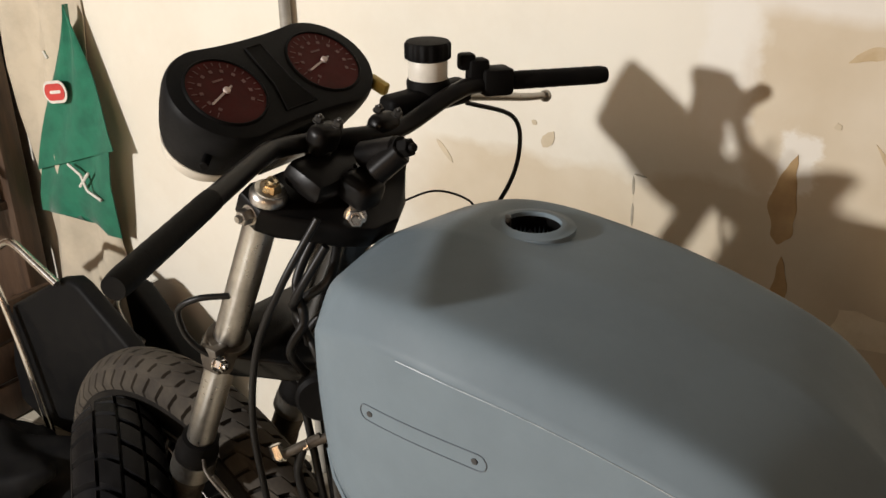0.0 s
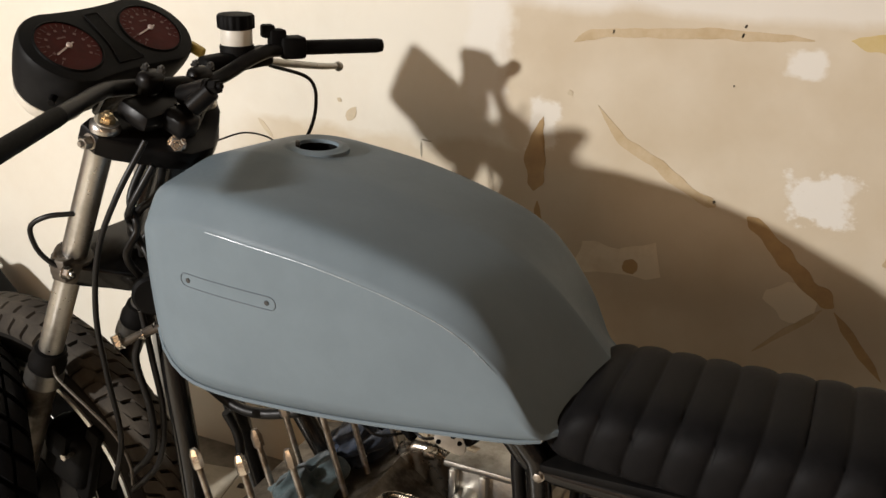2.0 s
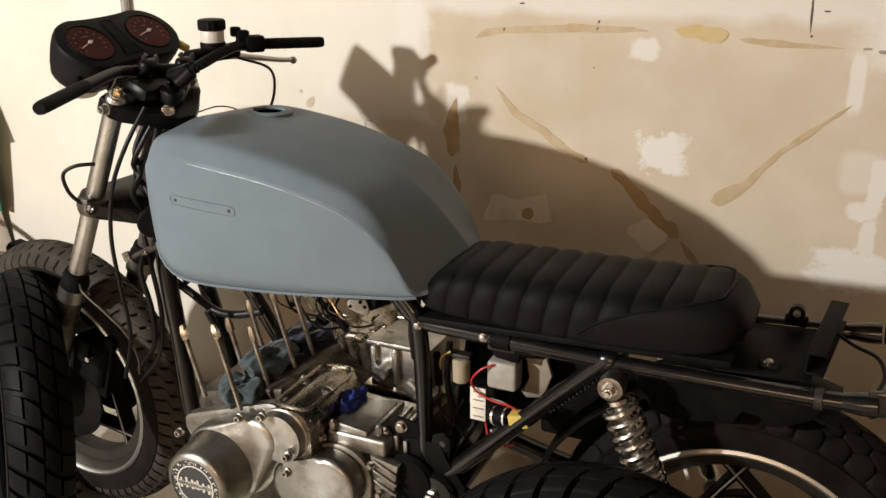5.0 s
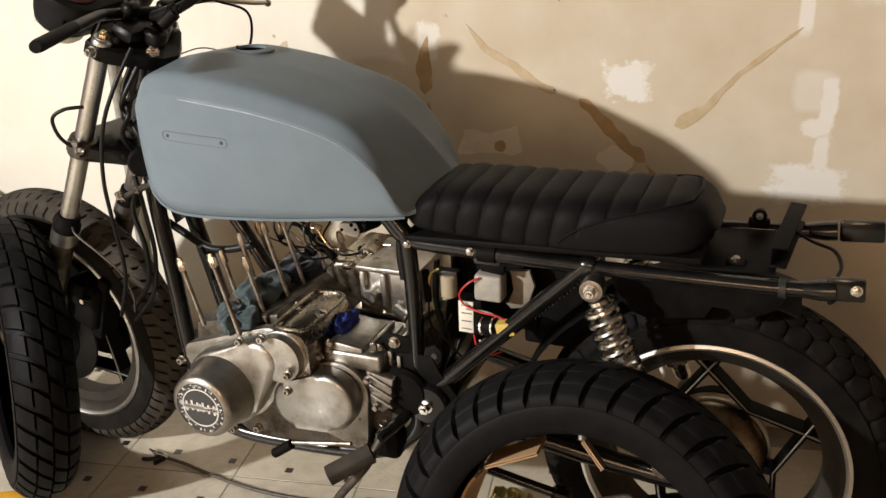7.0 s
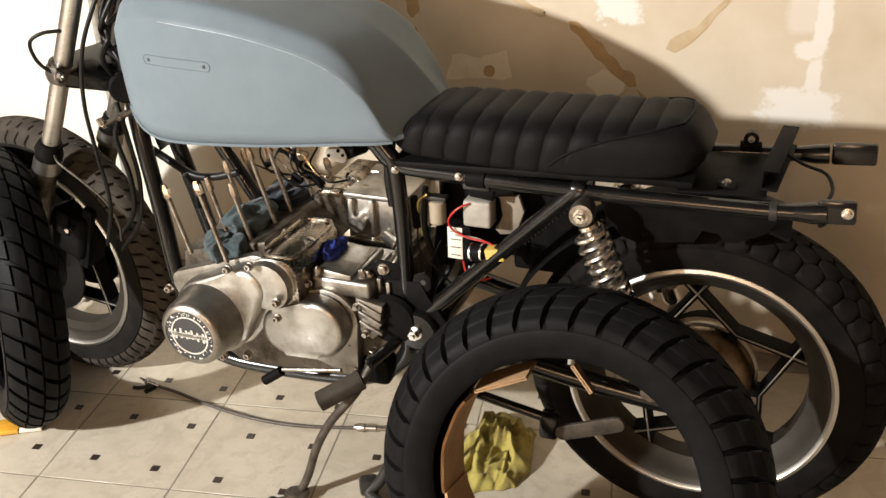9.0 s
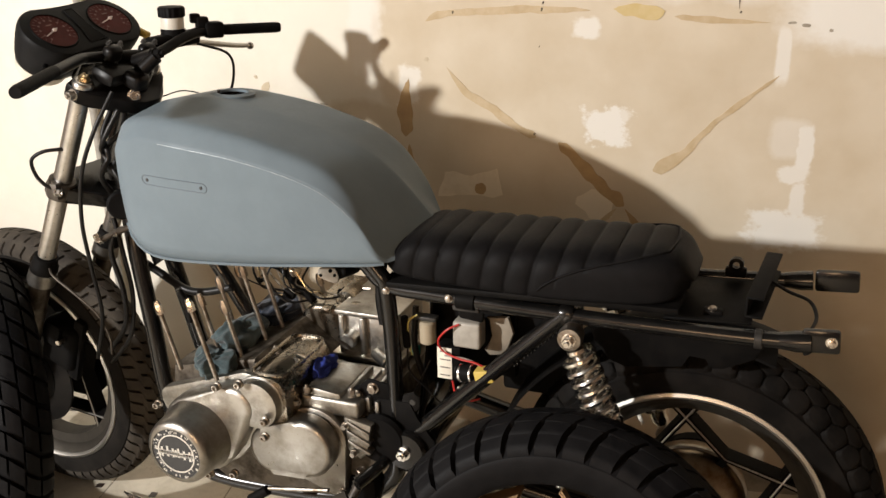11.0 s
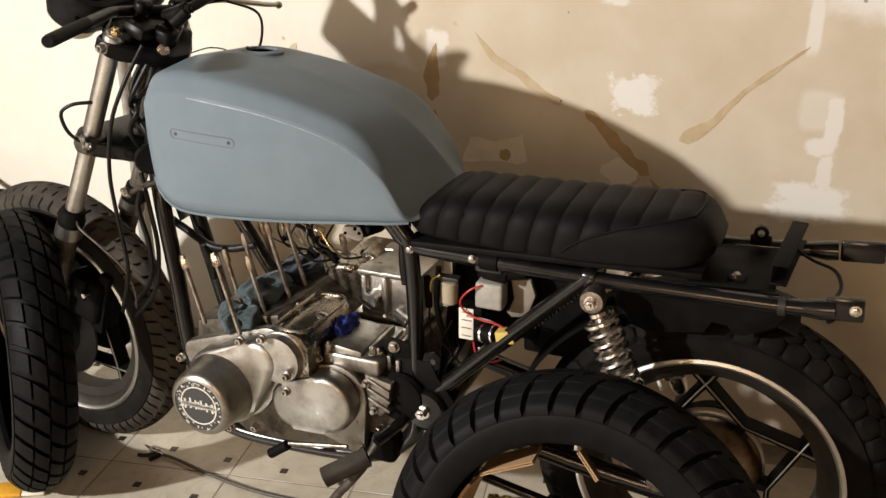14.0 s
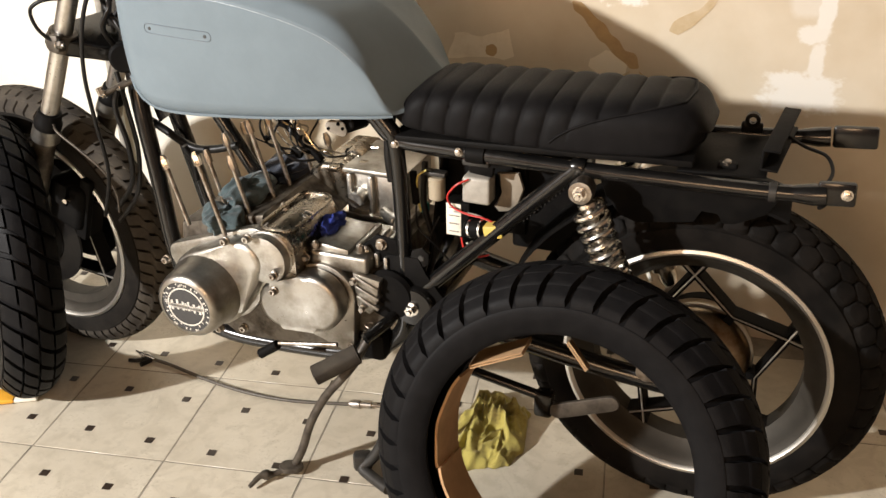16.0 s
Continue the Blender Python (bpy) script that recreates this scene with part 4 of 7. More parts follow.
# gauges
GL, GR = V(-0.711, 0.066, 1.128), V(-0.697, 0.210, 1.134)
across = (GR - GL).normalized()
face = V(0.60, -0.10, 0.78)
face = (face - face.dot(across) * across).normalized()
gm = Matrix((across, face.cross(across), face)).transposed().to_4x4()
gm.translation = (GL + GR) / 2 - face * 0.004
half = (GR - GL).length / 2
out = []
for cx, a0 in ((half, -90), (-half, 90)):
    out += [(cx + 0.0655 * math.cos(radians(a0 + 180 * k / 20)), 0.0655 * math.sin(radians(a0 + 180 * k / 20))) for k in range(21)]
    sg = 1 if cx > 0 else -1
    out += [(sg * q * half, sg * (0.0655 - 0.0045 * (1 - q * q))) for q in (0.75, 0.5, 0.25, 0.0, -0.25, -0.5, -0.75)]
bm = bmesh.new()
rings = []
for sc, h in ((0.62, -0.084), (0.72, -0.078), (0.86, -0.054), (0.96, -0.024), (1.0, -0.006), (1.0, 0.002), (0.99, 0.006), (0.965, 0.0092), (0.93, 0.0100)):
    rings.append([gm @ V(x - (1 - sc) * (x - (half if x > 0 else -half)), y * sc, h) for x, y in out])
cluster = part("instrument_pod", loft(bm, rings), "gauge", bike, "twin-dial black instrument cluster")
bm = bmesh.new()
for cx in (-half, half):
    lathe(bm, [(0.03, -0.097), (0.040, -0.095), (0.047, -0.086), (0.0515, -0.070), (0.045, -0.068)], gm @ Matrix.Translation((cx, 0, 0)), 36)
part("gauge_cup", bm, "white_plastic", cluster, "scuffed pale cup under the gauges")
for i, cx in enumerate((-half, half)):
    cm = gm @ Matrix.Translation((cx, 0, 0))
    part("dial_rim", lathe(bmesh.new(), [(0.0442, 0.009), (0.0442, 0.0118), (0.0455, 0.0125), (0.0472, 0.0112), (0.0478, 0.009)], cm, 48, closed=True), "dull_black", cluster)
    dial = part("dial", lathe(bmesh.new(), [(0.0445, 0.004), (0.0445, 0.0105), (0.001, 0.0105)], cm, 48), "dial", cluster, "dark red gauge dial")
    ticks = bmesh.new()
    for k in range(21):
        a = radians(-40 + 260 * k / 20)
        ln = 0.007 if k % 2 == 0 else 0.004
        box(ticks, (ln, 0.0011, 0.0004), cm @ Matrix.Rotation(a, 4, "Z") @ Matrix.Translation((0.041 - ln / 2, 0, 0.0111)))
        if k % 2 == 0 and k < 21:
            box(ticks, (0.004, 0.0042, 0.0004), cm @ Matrix.Rotation(a, 4, "Z") @ Matrix.Translation((0.029, 0, 0.0111)))
    box(ticks, (0.014, 0.0026, 0.0004), cm @ Matrix.Translation((0, 0.016, 0.0111)))
    part("dial_print", ticks, "dialmark", dial, "faint pale tick marks and bars")
    a = radians(202 if i == 0 else 196)
    nb = bmesh.new()
    prism(nb, [(-0.010, -0.0010), (0.028, -0.0012), (0.030, 0.0), (0.028, 0.0012), (-0.010, 0.0010)], cm @ Matrix.Rotation(a, 4, "Z") @ Matrix.Translation((0, 0, 0.0125)), 0.0006)
    lathe(nb, [(0.004, 0.0118), (0.004, 0.0145), (0.002, 0.015)], cm, 16)
    part("needle", nb, "needle", dial, "pale needle at rest")
bm = bmesh.new()
prism(bm, [(-0.011, 0.046), (0.011, 0.046), (0.013, -0.01), (0.022, -0.046), (-0.022, -0.046), (-0.013, -0.01)], gm @ Matrix.Translation((0, 0, 0.0075)), 0.004, 0.0012)
panel = part("warning_panel", bm, "dull_black", cluster, "black panel between the dials")
frame_pts = [gm @ V(x, y, 0.0115) for x, y in ((-0.011, 0.046), (0.011, 0.046), (0.013, -0.01), (0.022, -0.046), (-0.022, -0.046), (-0.013, -0.01), (-0.011, 0.046))]
part("panel_border", tube(bmesh.new(), frame_pts, 0.0009, 6, False), "gauge", panel, "raised border of the panel")
part("reset_knob", bar(gm @ V(-half - 0.036, -0.036, -0.03), gm @ V(-half - 0.058, -0.054, -0.026), 0.0050, 12), "dull_black", cluster)
part("gauge_bracket", box(bmesh.new(), (0.10, 0.014, 0.05), gm @ Matrix.Translation((0, -0.06, -0.045)), 0.004), "black", cluster)

# ---- fuel tank ----
TOP = [(-0.578, 0.932), (-0.56, 0.966), (-0.53, 0.991), (-0.49, 1.005), (-0.44, 1.011), (-0.397, 1.010), (-0.344, 1.003), (-0.263, 0.990), (-0.189, 0.972), (-0.11, 0.946), (-0.07, 0.928), (-0.04, 0.908), (0.0, 0.872), (0.03, 0.838), (0.05, 0.815)]
EDGE = [(-0.578, 0.912), (-0.56, 0.949), (-0.53, 0.976), (-0.49, 0.994), (-0.44, 1.003), (-0.397, 1.003), (-0.344, 0.997), (-0.263, 0.984), (-0.189, 0.966), (-0.11, 0.939), (-0.07, 0.914), (-0.04, 0.880), (-0.02, 0.848), (-0.005, 0.815), (0.01, 0.79), (0.05, 0.785)]
CREASE = [(-0.578, 0.89), (-0.55, 0.92), (-0.50, 0.951), (-0.45, 0.965), (-0.40, 0.965), (-0.35, 0.960), (-0.265, 0.950), (-0.187, 0.934), (-0.123, 0.915), (-0.081, 0.895), (-0.05, 0.870), (-0.03, 0.848), (-0.012, 0.82), (0.0, 0.795), (0.01, 0.778), (0.05, 0.775)]
BOTTOM = [(-0.578, 0.855), (-0.56, 0.812), (-0.535, 0.782), (-0.50, 0.756), (-0.46, 0.742), (-0.40, 0.740), (-0.336, 0.743), (-0.215, 0.751), (-0.077, 0.764), (0.05, 0.772)]
SIDE = [(-0.578, 0.045), (-0.568, 0.075), (-0.556, 0.098), (-0.54, 0.122), (-0.515, 0.145), (-0.48, 0.161), (-0.44, 0.170), (-0.38, 0.175), (-0.28, 0.175), (-0.20, 0.172), (-0.12, 0.167), (-0.05, 0.160), (-0.01, 0.152), (0.01, 0.142), (0.025, 0.118), (0.05, 0.09)]


def smoothed(x, table, w=0.012):
    return sum(flowing(x + d * w, table) * k for d, k in ((-1, 1), (-0.5, 2), (0, 3), (0.5, 2), (1, 1))) / 9


def tank_ring(x):
    zt, ze, zc, zb, w = (smoothed(x, t) for t in (TOP, EDGE, CREASE, BOTTOM, SIDE))
    zc = max(zc, zb + 0.008)
    half_pts = [(0.0, zb + 0.03), (0.035, zb + 0.03), (0.045, zb + 0.004), (w * 0.72, zb + 0.002), (w * 0.90, zb + 0.002)]
    n = 9
    for k in range(n + 1):
        u = k / n
        z = zb + 0.003 + (zc - zb - 0.006) * u
        y = w * (0.925 + 0.075 * math.sin(math.pi * min(1, u * 1.15) * 0.5) ** 0.7 - 0.035 * max(0, u - 0.55) ** 1.5)
        half_pts.append((y, z))
    y1 = half_pts[-1][0]
    ye, ze = y1 * (0.865 - 0.10 * min(1.0, max(0.0, (-0.46 - x) / 0.09))), max(ze, zc + 0.006)
    crown = [(y1 - 0.0008, zc + 0.0015)]
    crown += [(y1 + (ye - y1) * u, zc + (ze - zc) * u) for u in (0.15, 0.3, 0.45, 0.6, 0.75, 0.9, 1.0)]
    crown += [(ye * (1 - v), ze + (zt - ze) * (1 - (1 - v) ** 1.1)) for v in (k / 22 for k in range(1, 22))] + [(0.0, zt)]
    for _ in range(6):
        crown = crown[:1] + [tuple(0.25 * p + 0.5 * q + 0.25 * r for p, q, r in zip(crown[i - 1], crown[i], crown[i + 1])) for i in range(1, len(crown) - 1)] + crown[-1:]
    half_pts += crown
    ring = [V(x, Y0 - y, z) for y, z in half_pts]
    ring += [V(x, Y0 + y, z) for y, z in reversed(half_pts[1:-1])]
    return ring


xs = [-0.578 + 0.628 * (k / 180) for k in range(181)]
bm = loft(bmesh.new(), [tank_ring(x) for x in xs])
FILLER = V(-0.393, Y0 + 0.065, 1.0075)
bmesh.ops.delete(bm, geom=[fc for fc in bm.faces if (fc.calc_center_median() - FILLER).xy.length < 0.034 and fc.calc_center_median().z > 0.95], context="FACES")
tank = part("fuel_tank", bm, "tank", bike, "blue-grey primered fuel tank, cap removed", sharp=1.2)


def tank_side(x, z):
    """The near side of the tank at x and z."""
    ring = [p for p in tank_ring(x)[5:15]]
    for p, q in zip(ring, ring[1:]):
        if p.z <= z <= q.z:
            return p.y + (q.y - p.y) * (z - p.z) / (q.z - p.z)
    return ring[-1].y


lip = [V(x, Y0 - smoothed(x, SIDE) * 0.925 - 0.001, smoothed(x, BOTTOM) + 0.001) for x in xs[12:-12:6]]
part("seam_flange", tube(bmesh.new(), lip, 0.0028, 6), "tank", tank)
# Highlight of the sharp crease, laid on as a thin pale line.
crease = []
for k in range(60):
    x = -0.40 + 0.36 * k / 59
    p = tank_ring(x)[14]
    crease.append(p + V(0, -0.0002, 0.0006))
part("crease_highlight", tube(bmesh.new(), crease, 0.00055, 8), "crease_glint", tank, "pale highlight line along the tank side crease")
# badge recess drawn as a raised line in shade colour, with two screw holes
bx0, bx1, bz0, bz1 = -0.443, -0.309, 0.8945, 0.8895
for zo, mm in ((0, "ink"),):
    loop = stadium(0.140, 0.017, 8)
    loop = [(a[0] + (b[0] - a[0]) * k / 12, a[1] + (b[1] - a[1]) * k / 12) for a, b in zip(loop, loop[1:] + loop[:1]) for k in (range(12) if abs(b[0] - a[0]) > 0.02 else (0,))]
    pts = []
    for px, pz in loop:
        x = (bx0 + bx1) / 2 + px
        z = (bz0 + bz1) / 2 + (bz1 - bz0) / (bx1 - bx0) * px + pz
        pts.append(V(x, tank_side(x, z) - 0.0003, z))
    pts.append(pts[0])
    part("badge_shade_line", tube(bmesh.new(), pts, 0.0007, 6, False), "recess", tank, "thin shade line drawn round a badge recess")
for x, z in ((-0.434, 0.894), (-0.318, 0.890)):
    y = tank_side(x, z)
    part("screw_hole", bar((x, y + 0.002, z), (x, y - 0.0012, z), 0.0032, 12), "ink", tank)
fm = axis_frame(FILLER, (0.03, 0.02, 1))
bm = lathe(bmesh.new(), [(0.034, -0.03), (0.045, -0.03), (0.0445, 0.0005), (0.037, 0.0018), (0.0345, 0.0032), (0.0295, 0.0028), (0.029, -0.03)], fm, 44, closed=True)
part("filler_neck", bm, "tank", tank, "open filler neck without its cap")
# Neck interior coloured black in place of its shade.
part("filler_cup", lathe(bmesh.new(), [(0.0292, -0.002), (0.0292, -0.042), (0.001, -0.042), (0.001, -0.044), (0.031, -0.044), (0.031, -0.002)], fm, 36, closed=True), "dull_black", tank, "dark inside of the filler neck")
part("hinge_tab", box(bmesh.new(), (0.010, 0.006, 0.022), fm @ Matrix.Translation((0.006, 0.026, -0.004)), 0.0015), "grey_metal", tank)

# ---- seat ----
S_TOP = [(0.002, 0.782), (0.008, 0.797), (0.018, 0.809), (0.035, 0.819), (0.06, 0.825), (0.10, 0.827), (0.25, 0.829), (0.38, 0.833), (0.44, 0.836), (0.475, 0.833), (0.495, 0.820), (0.508, 0.798), (0.514, 0.778)]
S_BOT = [(0.002, 0.750), (0.02, 0.744), (0.10, 0.738), (0.29, 0.736), (0.41, 0.740), (0.47, 0.745), (0.495, 0.752), (0.514, 0.768)]
S_W = [(0.002, 0.080), (0.012, 0.093), (0.03, 0.102), (0.15, 0.106), (0.30, 0.108), (0.41, 0.104), (0.465, 0.096), (0.497, 0.080), (0.516, 0.058)]


def piping_u(x):
    """How far up the side, 0 to 1, the piping lies at x."""
    return interp(x, [(0.278, 0.0), (0.29, 0.18), (0.312, 0.38), (0.34, 0.54), (0.375, 0.68), (0.42, 0.80), (0.45, 0.88), (0.475, 0.96), (0.49, 1.2)])


SEAT_Y = 0.086


def seat_ring(x, n=64):
    zt, zb, w = (smoothed(x, t, 0.01) for t in (S_TOP, S_BOT, S_W))
    pts = []
    for k in range(n):
        a = 2 * math.pi * k / n
        c, s = math.cos(a), math.sin(a)
        y = math.copysign(abs(c) ** 0.50, c) * w
        if s > 0:
            u = abs(s) ** 0.62
            z = zb + 0.02 + (zt - zb - 0.02) * u
        else:
            u = 0
            z = zb + 0.02 * (1 - abs(s) ** 0.5)
        lean = x + 0.010 * u
        rib = abs(math.sin(math.pi * (x - 0.0195 + 0.004 * (1 - u)) / 0.0412))
        rib = rib ** 0.42
        on = max(0.0, min(1.0, (u - piping_u(x)) / 0.05)) if x > 0.28 else 1.0
        d = 0.0062 * (rib - 1) * on * (1 if s > -0.3 else 0.3)
        nrm = V(0, c, max(s, 0) * 1.2).normalized() if (abs(c) + max(s, 0)) > 0 else V(0, 0, 0)
        pts.append(V(lean, SEAT_Y + y, z) + nrm * d)
    return pts


sx = [0.002 + 0.512 * k / 240 for k in range(241)]
seat = part("seat", loft(bmesh.new(), [seat_ring(x) for x in sx]), "vinyl", bike, "black vinyl tuck-and-roll seat", sharp=1.4)
for side in (-1, 1):
    pp = []
    for k in range(26):
        x = 0.279 + 0.20 * k / 25
        u = min(1, piping_u(x))
        zt, zb, w = (smoothed(x, t, 0.01) for t in (S_TOP, S_BOT, S_W))
        s = u ** (1 / 0.62)
        c = math.sqrt(max(0, 1 - s * s))
        pp.append(V(x + 0.010 * u, SEAT_Y + side * (c ** 0.50 * w + 0.0005), zb + 0.02 + (zt - zb - 0.02) * u + 0.0005))
    part("piping", tube(bmesh.new(), pp, 0.0021, 8), "vinyl", seat, "black piping round the seat tail")
part("seat_base", box(bmesh.new(), (0.50, 0.20, 0.012), Matrix.Translation((0.255, SEAT_Y, 0.737)) @ Matrix.Rotation(radians(-2), 4, "Y"), 0.004), "dull_black", seat)

# ---- frame ----
YL, YR = 0.0, 0.22


def frame_tube(name, pts, r, label="", n=7, material="black", parent=None):
    return part(name, tube(bmesh.new(), smooth_path(pts, n), r, 16), material, parent or bike, label)


for y, s in ((YL, -1), (YR, 1)):
    rail = frame_tube("seat_rail", [(-0.16, y + 0.02 * -s, 0.80), (-0.05, y, 0.765), (0.0, y, 0.722), (0.10, y, 0.715), (0.32, y, 0.710), (0.57, y, 0.712 if s < 0 else 0.722), (0.66, y, 0.715 if s < 0 else 0.728)], 0.0128, "gloss black frame rail")
    bm = bmesh.new()
    lift = 0.0 if s > 0 else -0.013
    tube(bm, [V(0.655, y, 0.728 + lift), V(0.68, y, 0.73 + lift), V(0.70, y, 0.7325 + lift)], [0.0128, 0.0165, 0.0165], 16)
    tip = 0.714 if s < 0 else 0.738
    box(bm, (0.054 if s < 0 else 0.07, 0.014, 0.038), Matrix.Translation((tip, y, 0.736 + lift)) @ Matrix.Rotation(radians(-4), 4, "Y"), 0.005)
    part("rail_tip", bm, "black", rail, "flattened drilled rail end")
    hexbolt((tip + 0.014, y - 0.007 if s < 0 else y + 0.007, 0.738 + lift), (0, s, 0), 0.007, 0.006, rail, "chrome", "rail_bolt", False)
    part("rail_band", lathe(bmesh.new(), [(0.013, -0.006), (0.0155, -0.005), (0.0155, 0.005), (0.013, 0.006)], axis_frame((0.625, y, 0.726 + lift), (1, 0, 0.03)), 18), "grey_metal", rail)
    frame_tube("upright_tube", [(-0.055, y, 0.79), (-0.015, y, 0.745), (0.0, y, 0.715), (0.008, y, 0.60), (0.010, y, 0.45), (0.005, y, 0.40)], 0.0148, "gloss black upright frame tube")
    frame_tube("diagonal_tube", [(0.325, y, 0.714), (0.18, y, 0.567), (0.06, y, 0.446), (0.02, y, 0.415)], 0.0150, "gloss black diagonal frame tube")
    frame_tube("down_tube", [(-0.612, Y0 + s * 0.022, 0.84), (-0.587, Y0 + s * 0.045, 0.70), (-0.560, Y0 + s * 0.06, 0.55), (-0.535, Y0 + s * 0.075, 0.40), (-0.495, Y0 + s * 0.085, 0.285), (-0.44, Y0 + s * 0.09, 0.232), (-0.30, Y0 + s * 0.09, 0.225), (-0.10, Y0 + s * 0.095, 0.25), (0.0, Y0 + s * 0.11, 0.33), (0.008, Y0 + s * 0.11, 0.42)], 0.0172, "gloss black down tube")
frame_tube("back_brace", [(-0.53, 0.14, 0.785), (-0.454, 0.14, 0.664), (-0.371, 0.14, 0.532), (-0.35, 0.14, 0.50)], 0.0150, "greasy black frame brace")
frame_tube("backbone_tube", [(-0.57, Y0, 0.93), (-0.45, Y0, 0.84), (-0.30, Y0, 0.79), (-0.10, Y0, 0.785), (0.0, Y0, 0.74)], 0.02, "black frame backbone")
for x, z in ((0.0, 0.72), (0.325, 0.71), (0.02, 0.415), (-0.48, 0.27)):
    part("cross_tube", bar((x, YL, z), (x, YR, z), 0.012, 14), "black", bike)
part("gusset", prism(bmesh.new(), [(-0.60, 0.80), (-0.45, 0.735), (-0.56, 0.66)], Matrix(((1, 0, 0, 0), (0, 0, -1, Y0 - 0.02), (0, 1, 0, 0), (0, 0, 0, 1))), 0.01), "black", bike)
# weld bead and tabs where the diagonal meets the rail
bm = bmesh.new()
for k in range(14):
    bmesh.ops.create_icosphere(bm, subdivisions=1, radius=0.0026, matrix=Matrix.Translation((0.318 - 0.006 * k, YL - 0.0135, 0.688 - 0.0061 * k + random.uniform(-0.001, 0.001))))
part("weld_bead", bm, "black", bike, "rough weld bead")
part("weld_collar", lathe(bmesh.new(), [(0.0125, -0.012), (0.0142, -0.008), (0.0145, 0.008), (0.0125, 0.012)], axis_frame((0.325, YL, 0.7135), (1, 0, 0)), 18), "black", bike)
for x in (0.122, 0.005):
    hexbolt((x, YL - 0.012, 0.717), (0, -1, 0), 0.006, 0.006, bike, "steel", "frame_bolt", False)
# cross channel and tail plate
c0, c1 = V(0.602, YL + 0.03, 0.750), V(0.622, YR + 0.005, 0.757)
d = (c1 - c0).normalized()
cm = Matrix((d, V(-d.y, d.x, 0).normalized(), d.cross(V(-d.y, d.x, 0).normalized()))).transposed().to_4x4()
cm.translation = (c0 + c1) / 2
bm = box(bmesh.new(), ((c1 - c0).length, 0.004, 0.032), cm, 0.001)
for zo in (-0.016, 0.016):
    box(bm, ((c1 - c0).length, 0.026, 0.004), cm @ Matrix.Translation((0, -0.012, zo)), 0.001)
part("cross_channel", bm, "dull_black", bike, "rusty black cross channel over the rails")
part("tail_plate", box(bmesh.new(), (0.135, 0.186, 0.004), Matrix.Translation((0.545, Y0, 0.724)) @ Matrix.Rotation(radians(-3), 4, "Y"), 0.001), "dull_black", bike, "dark sheet plate under the tail")
bm = lathe(bmesh.new(), [(0.006, -0.007), (0.0125, -0.006), (0.0125, 0.006), (0.006, 0.007)], axis_frame((0.574, 0.195, 0.757), (0, 1, 0)), 20, closed=True)
box(bm, (0.036, 0.010, 0.020), Matrix.Translation((0.574, 0.197, 0.742)), 0.004)
part("tail_lug", bm, "bar_black", bike, "black ring lug")
part("tail_clip", box(bmesh.new(), (0.030, 0.018, 0.008), Matrix.Translation((0.552, 0.045, 0.730)), 0.003), "dull_black", bike)
hexbolt((0.551, 0.043, 0.733), (0.1, -0.2, 1), 0.006, 0.006, bike, "steel", "plate_bolt", False)

# inner mudguard under the rails
bm = bmesh.new()
prof = [(0.345, 0.700), (0.40, 0.700), (0.62, 0.712), (0.64, 0.690), (0.62, 0.655), (0.575, 0.632), (0.555, 0.630), (0.548, 0.648), (0.52, 0.650), (0.512, 0.625), (0.46, 0.618), (0.42, 0.610), (0.39, 0.62), (0.365, 0.65)]
m = Matrix(((1, 0, 0, 0), (0, 0, -1, YL + 0.045), (0, 1, 0, 0), (0, 0, 0, 1)))
prism(bm, prof, m, 0.006, 0.002)
part("mudguard_side", bm, "dull_black", bike, "black plastic inner mudguard")
rings = []
for k in range(25):
    a = radians(55 + 105 * k / 24)
    rings.append([V(REAR.x + 0.352 * math.cos(a) - 0.01, Y0 - 0.068 + 0.136 * j / 8, REAR.z + 0.352 * math.sin(a) + 0.012 * math.sin(math.pi * j / 8)) for j in range(9)] +
                 [V(REAR.x + 0.347 * math.cos(a) - 0.01, Y0 - 0.068 + 0.136 * j / 8, REAR.z + 0.347 * math.sin(a) + 0.012 * math.sin(math.pi * j / 8)) for j in range(8, -1, -1)])
part("mudguard", loft(bmesh.new(), rings[3:]), "dull_black", bike, "black plastic inner mudguard")

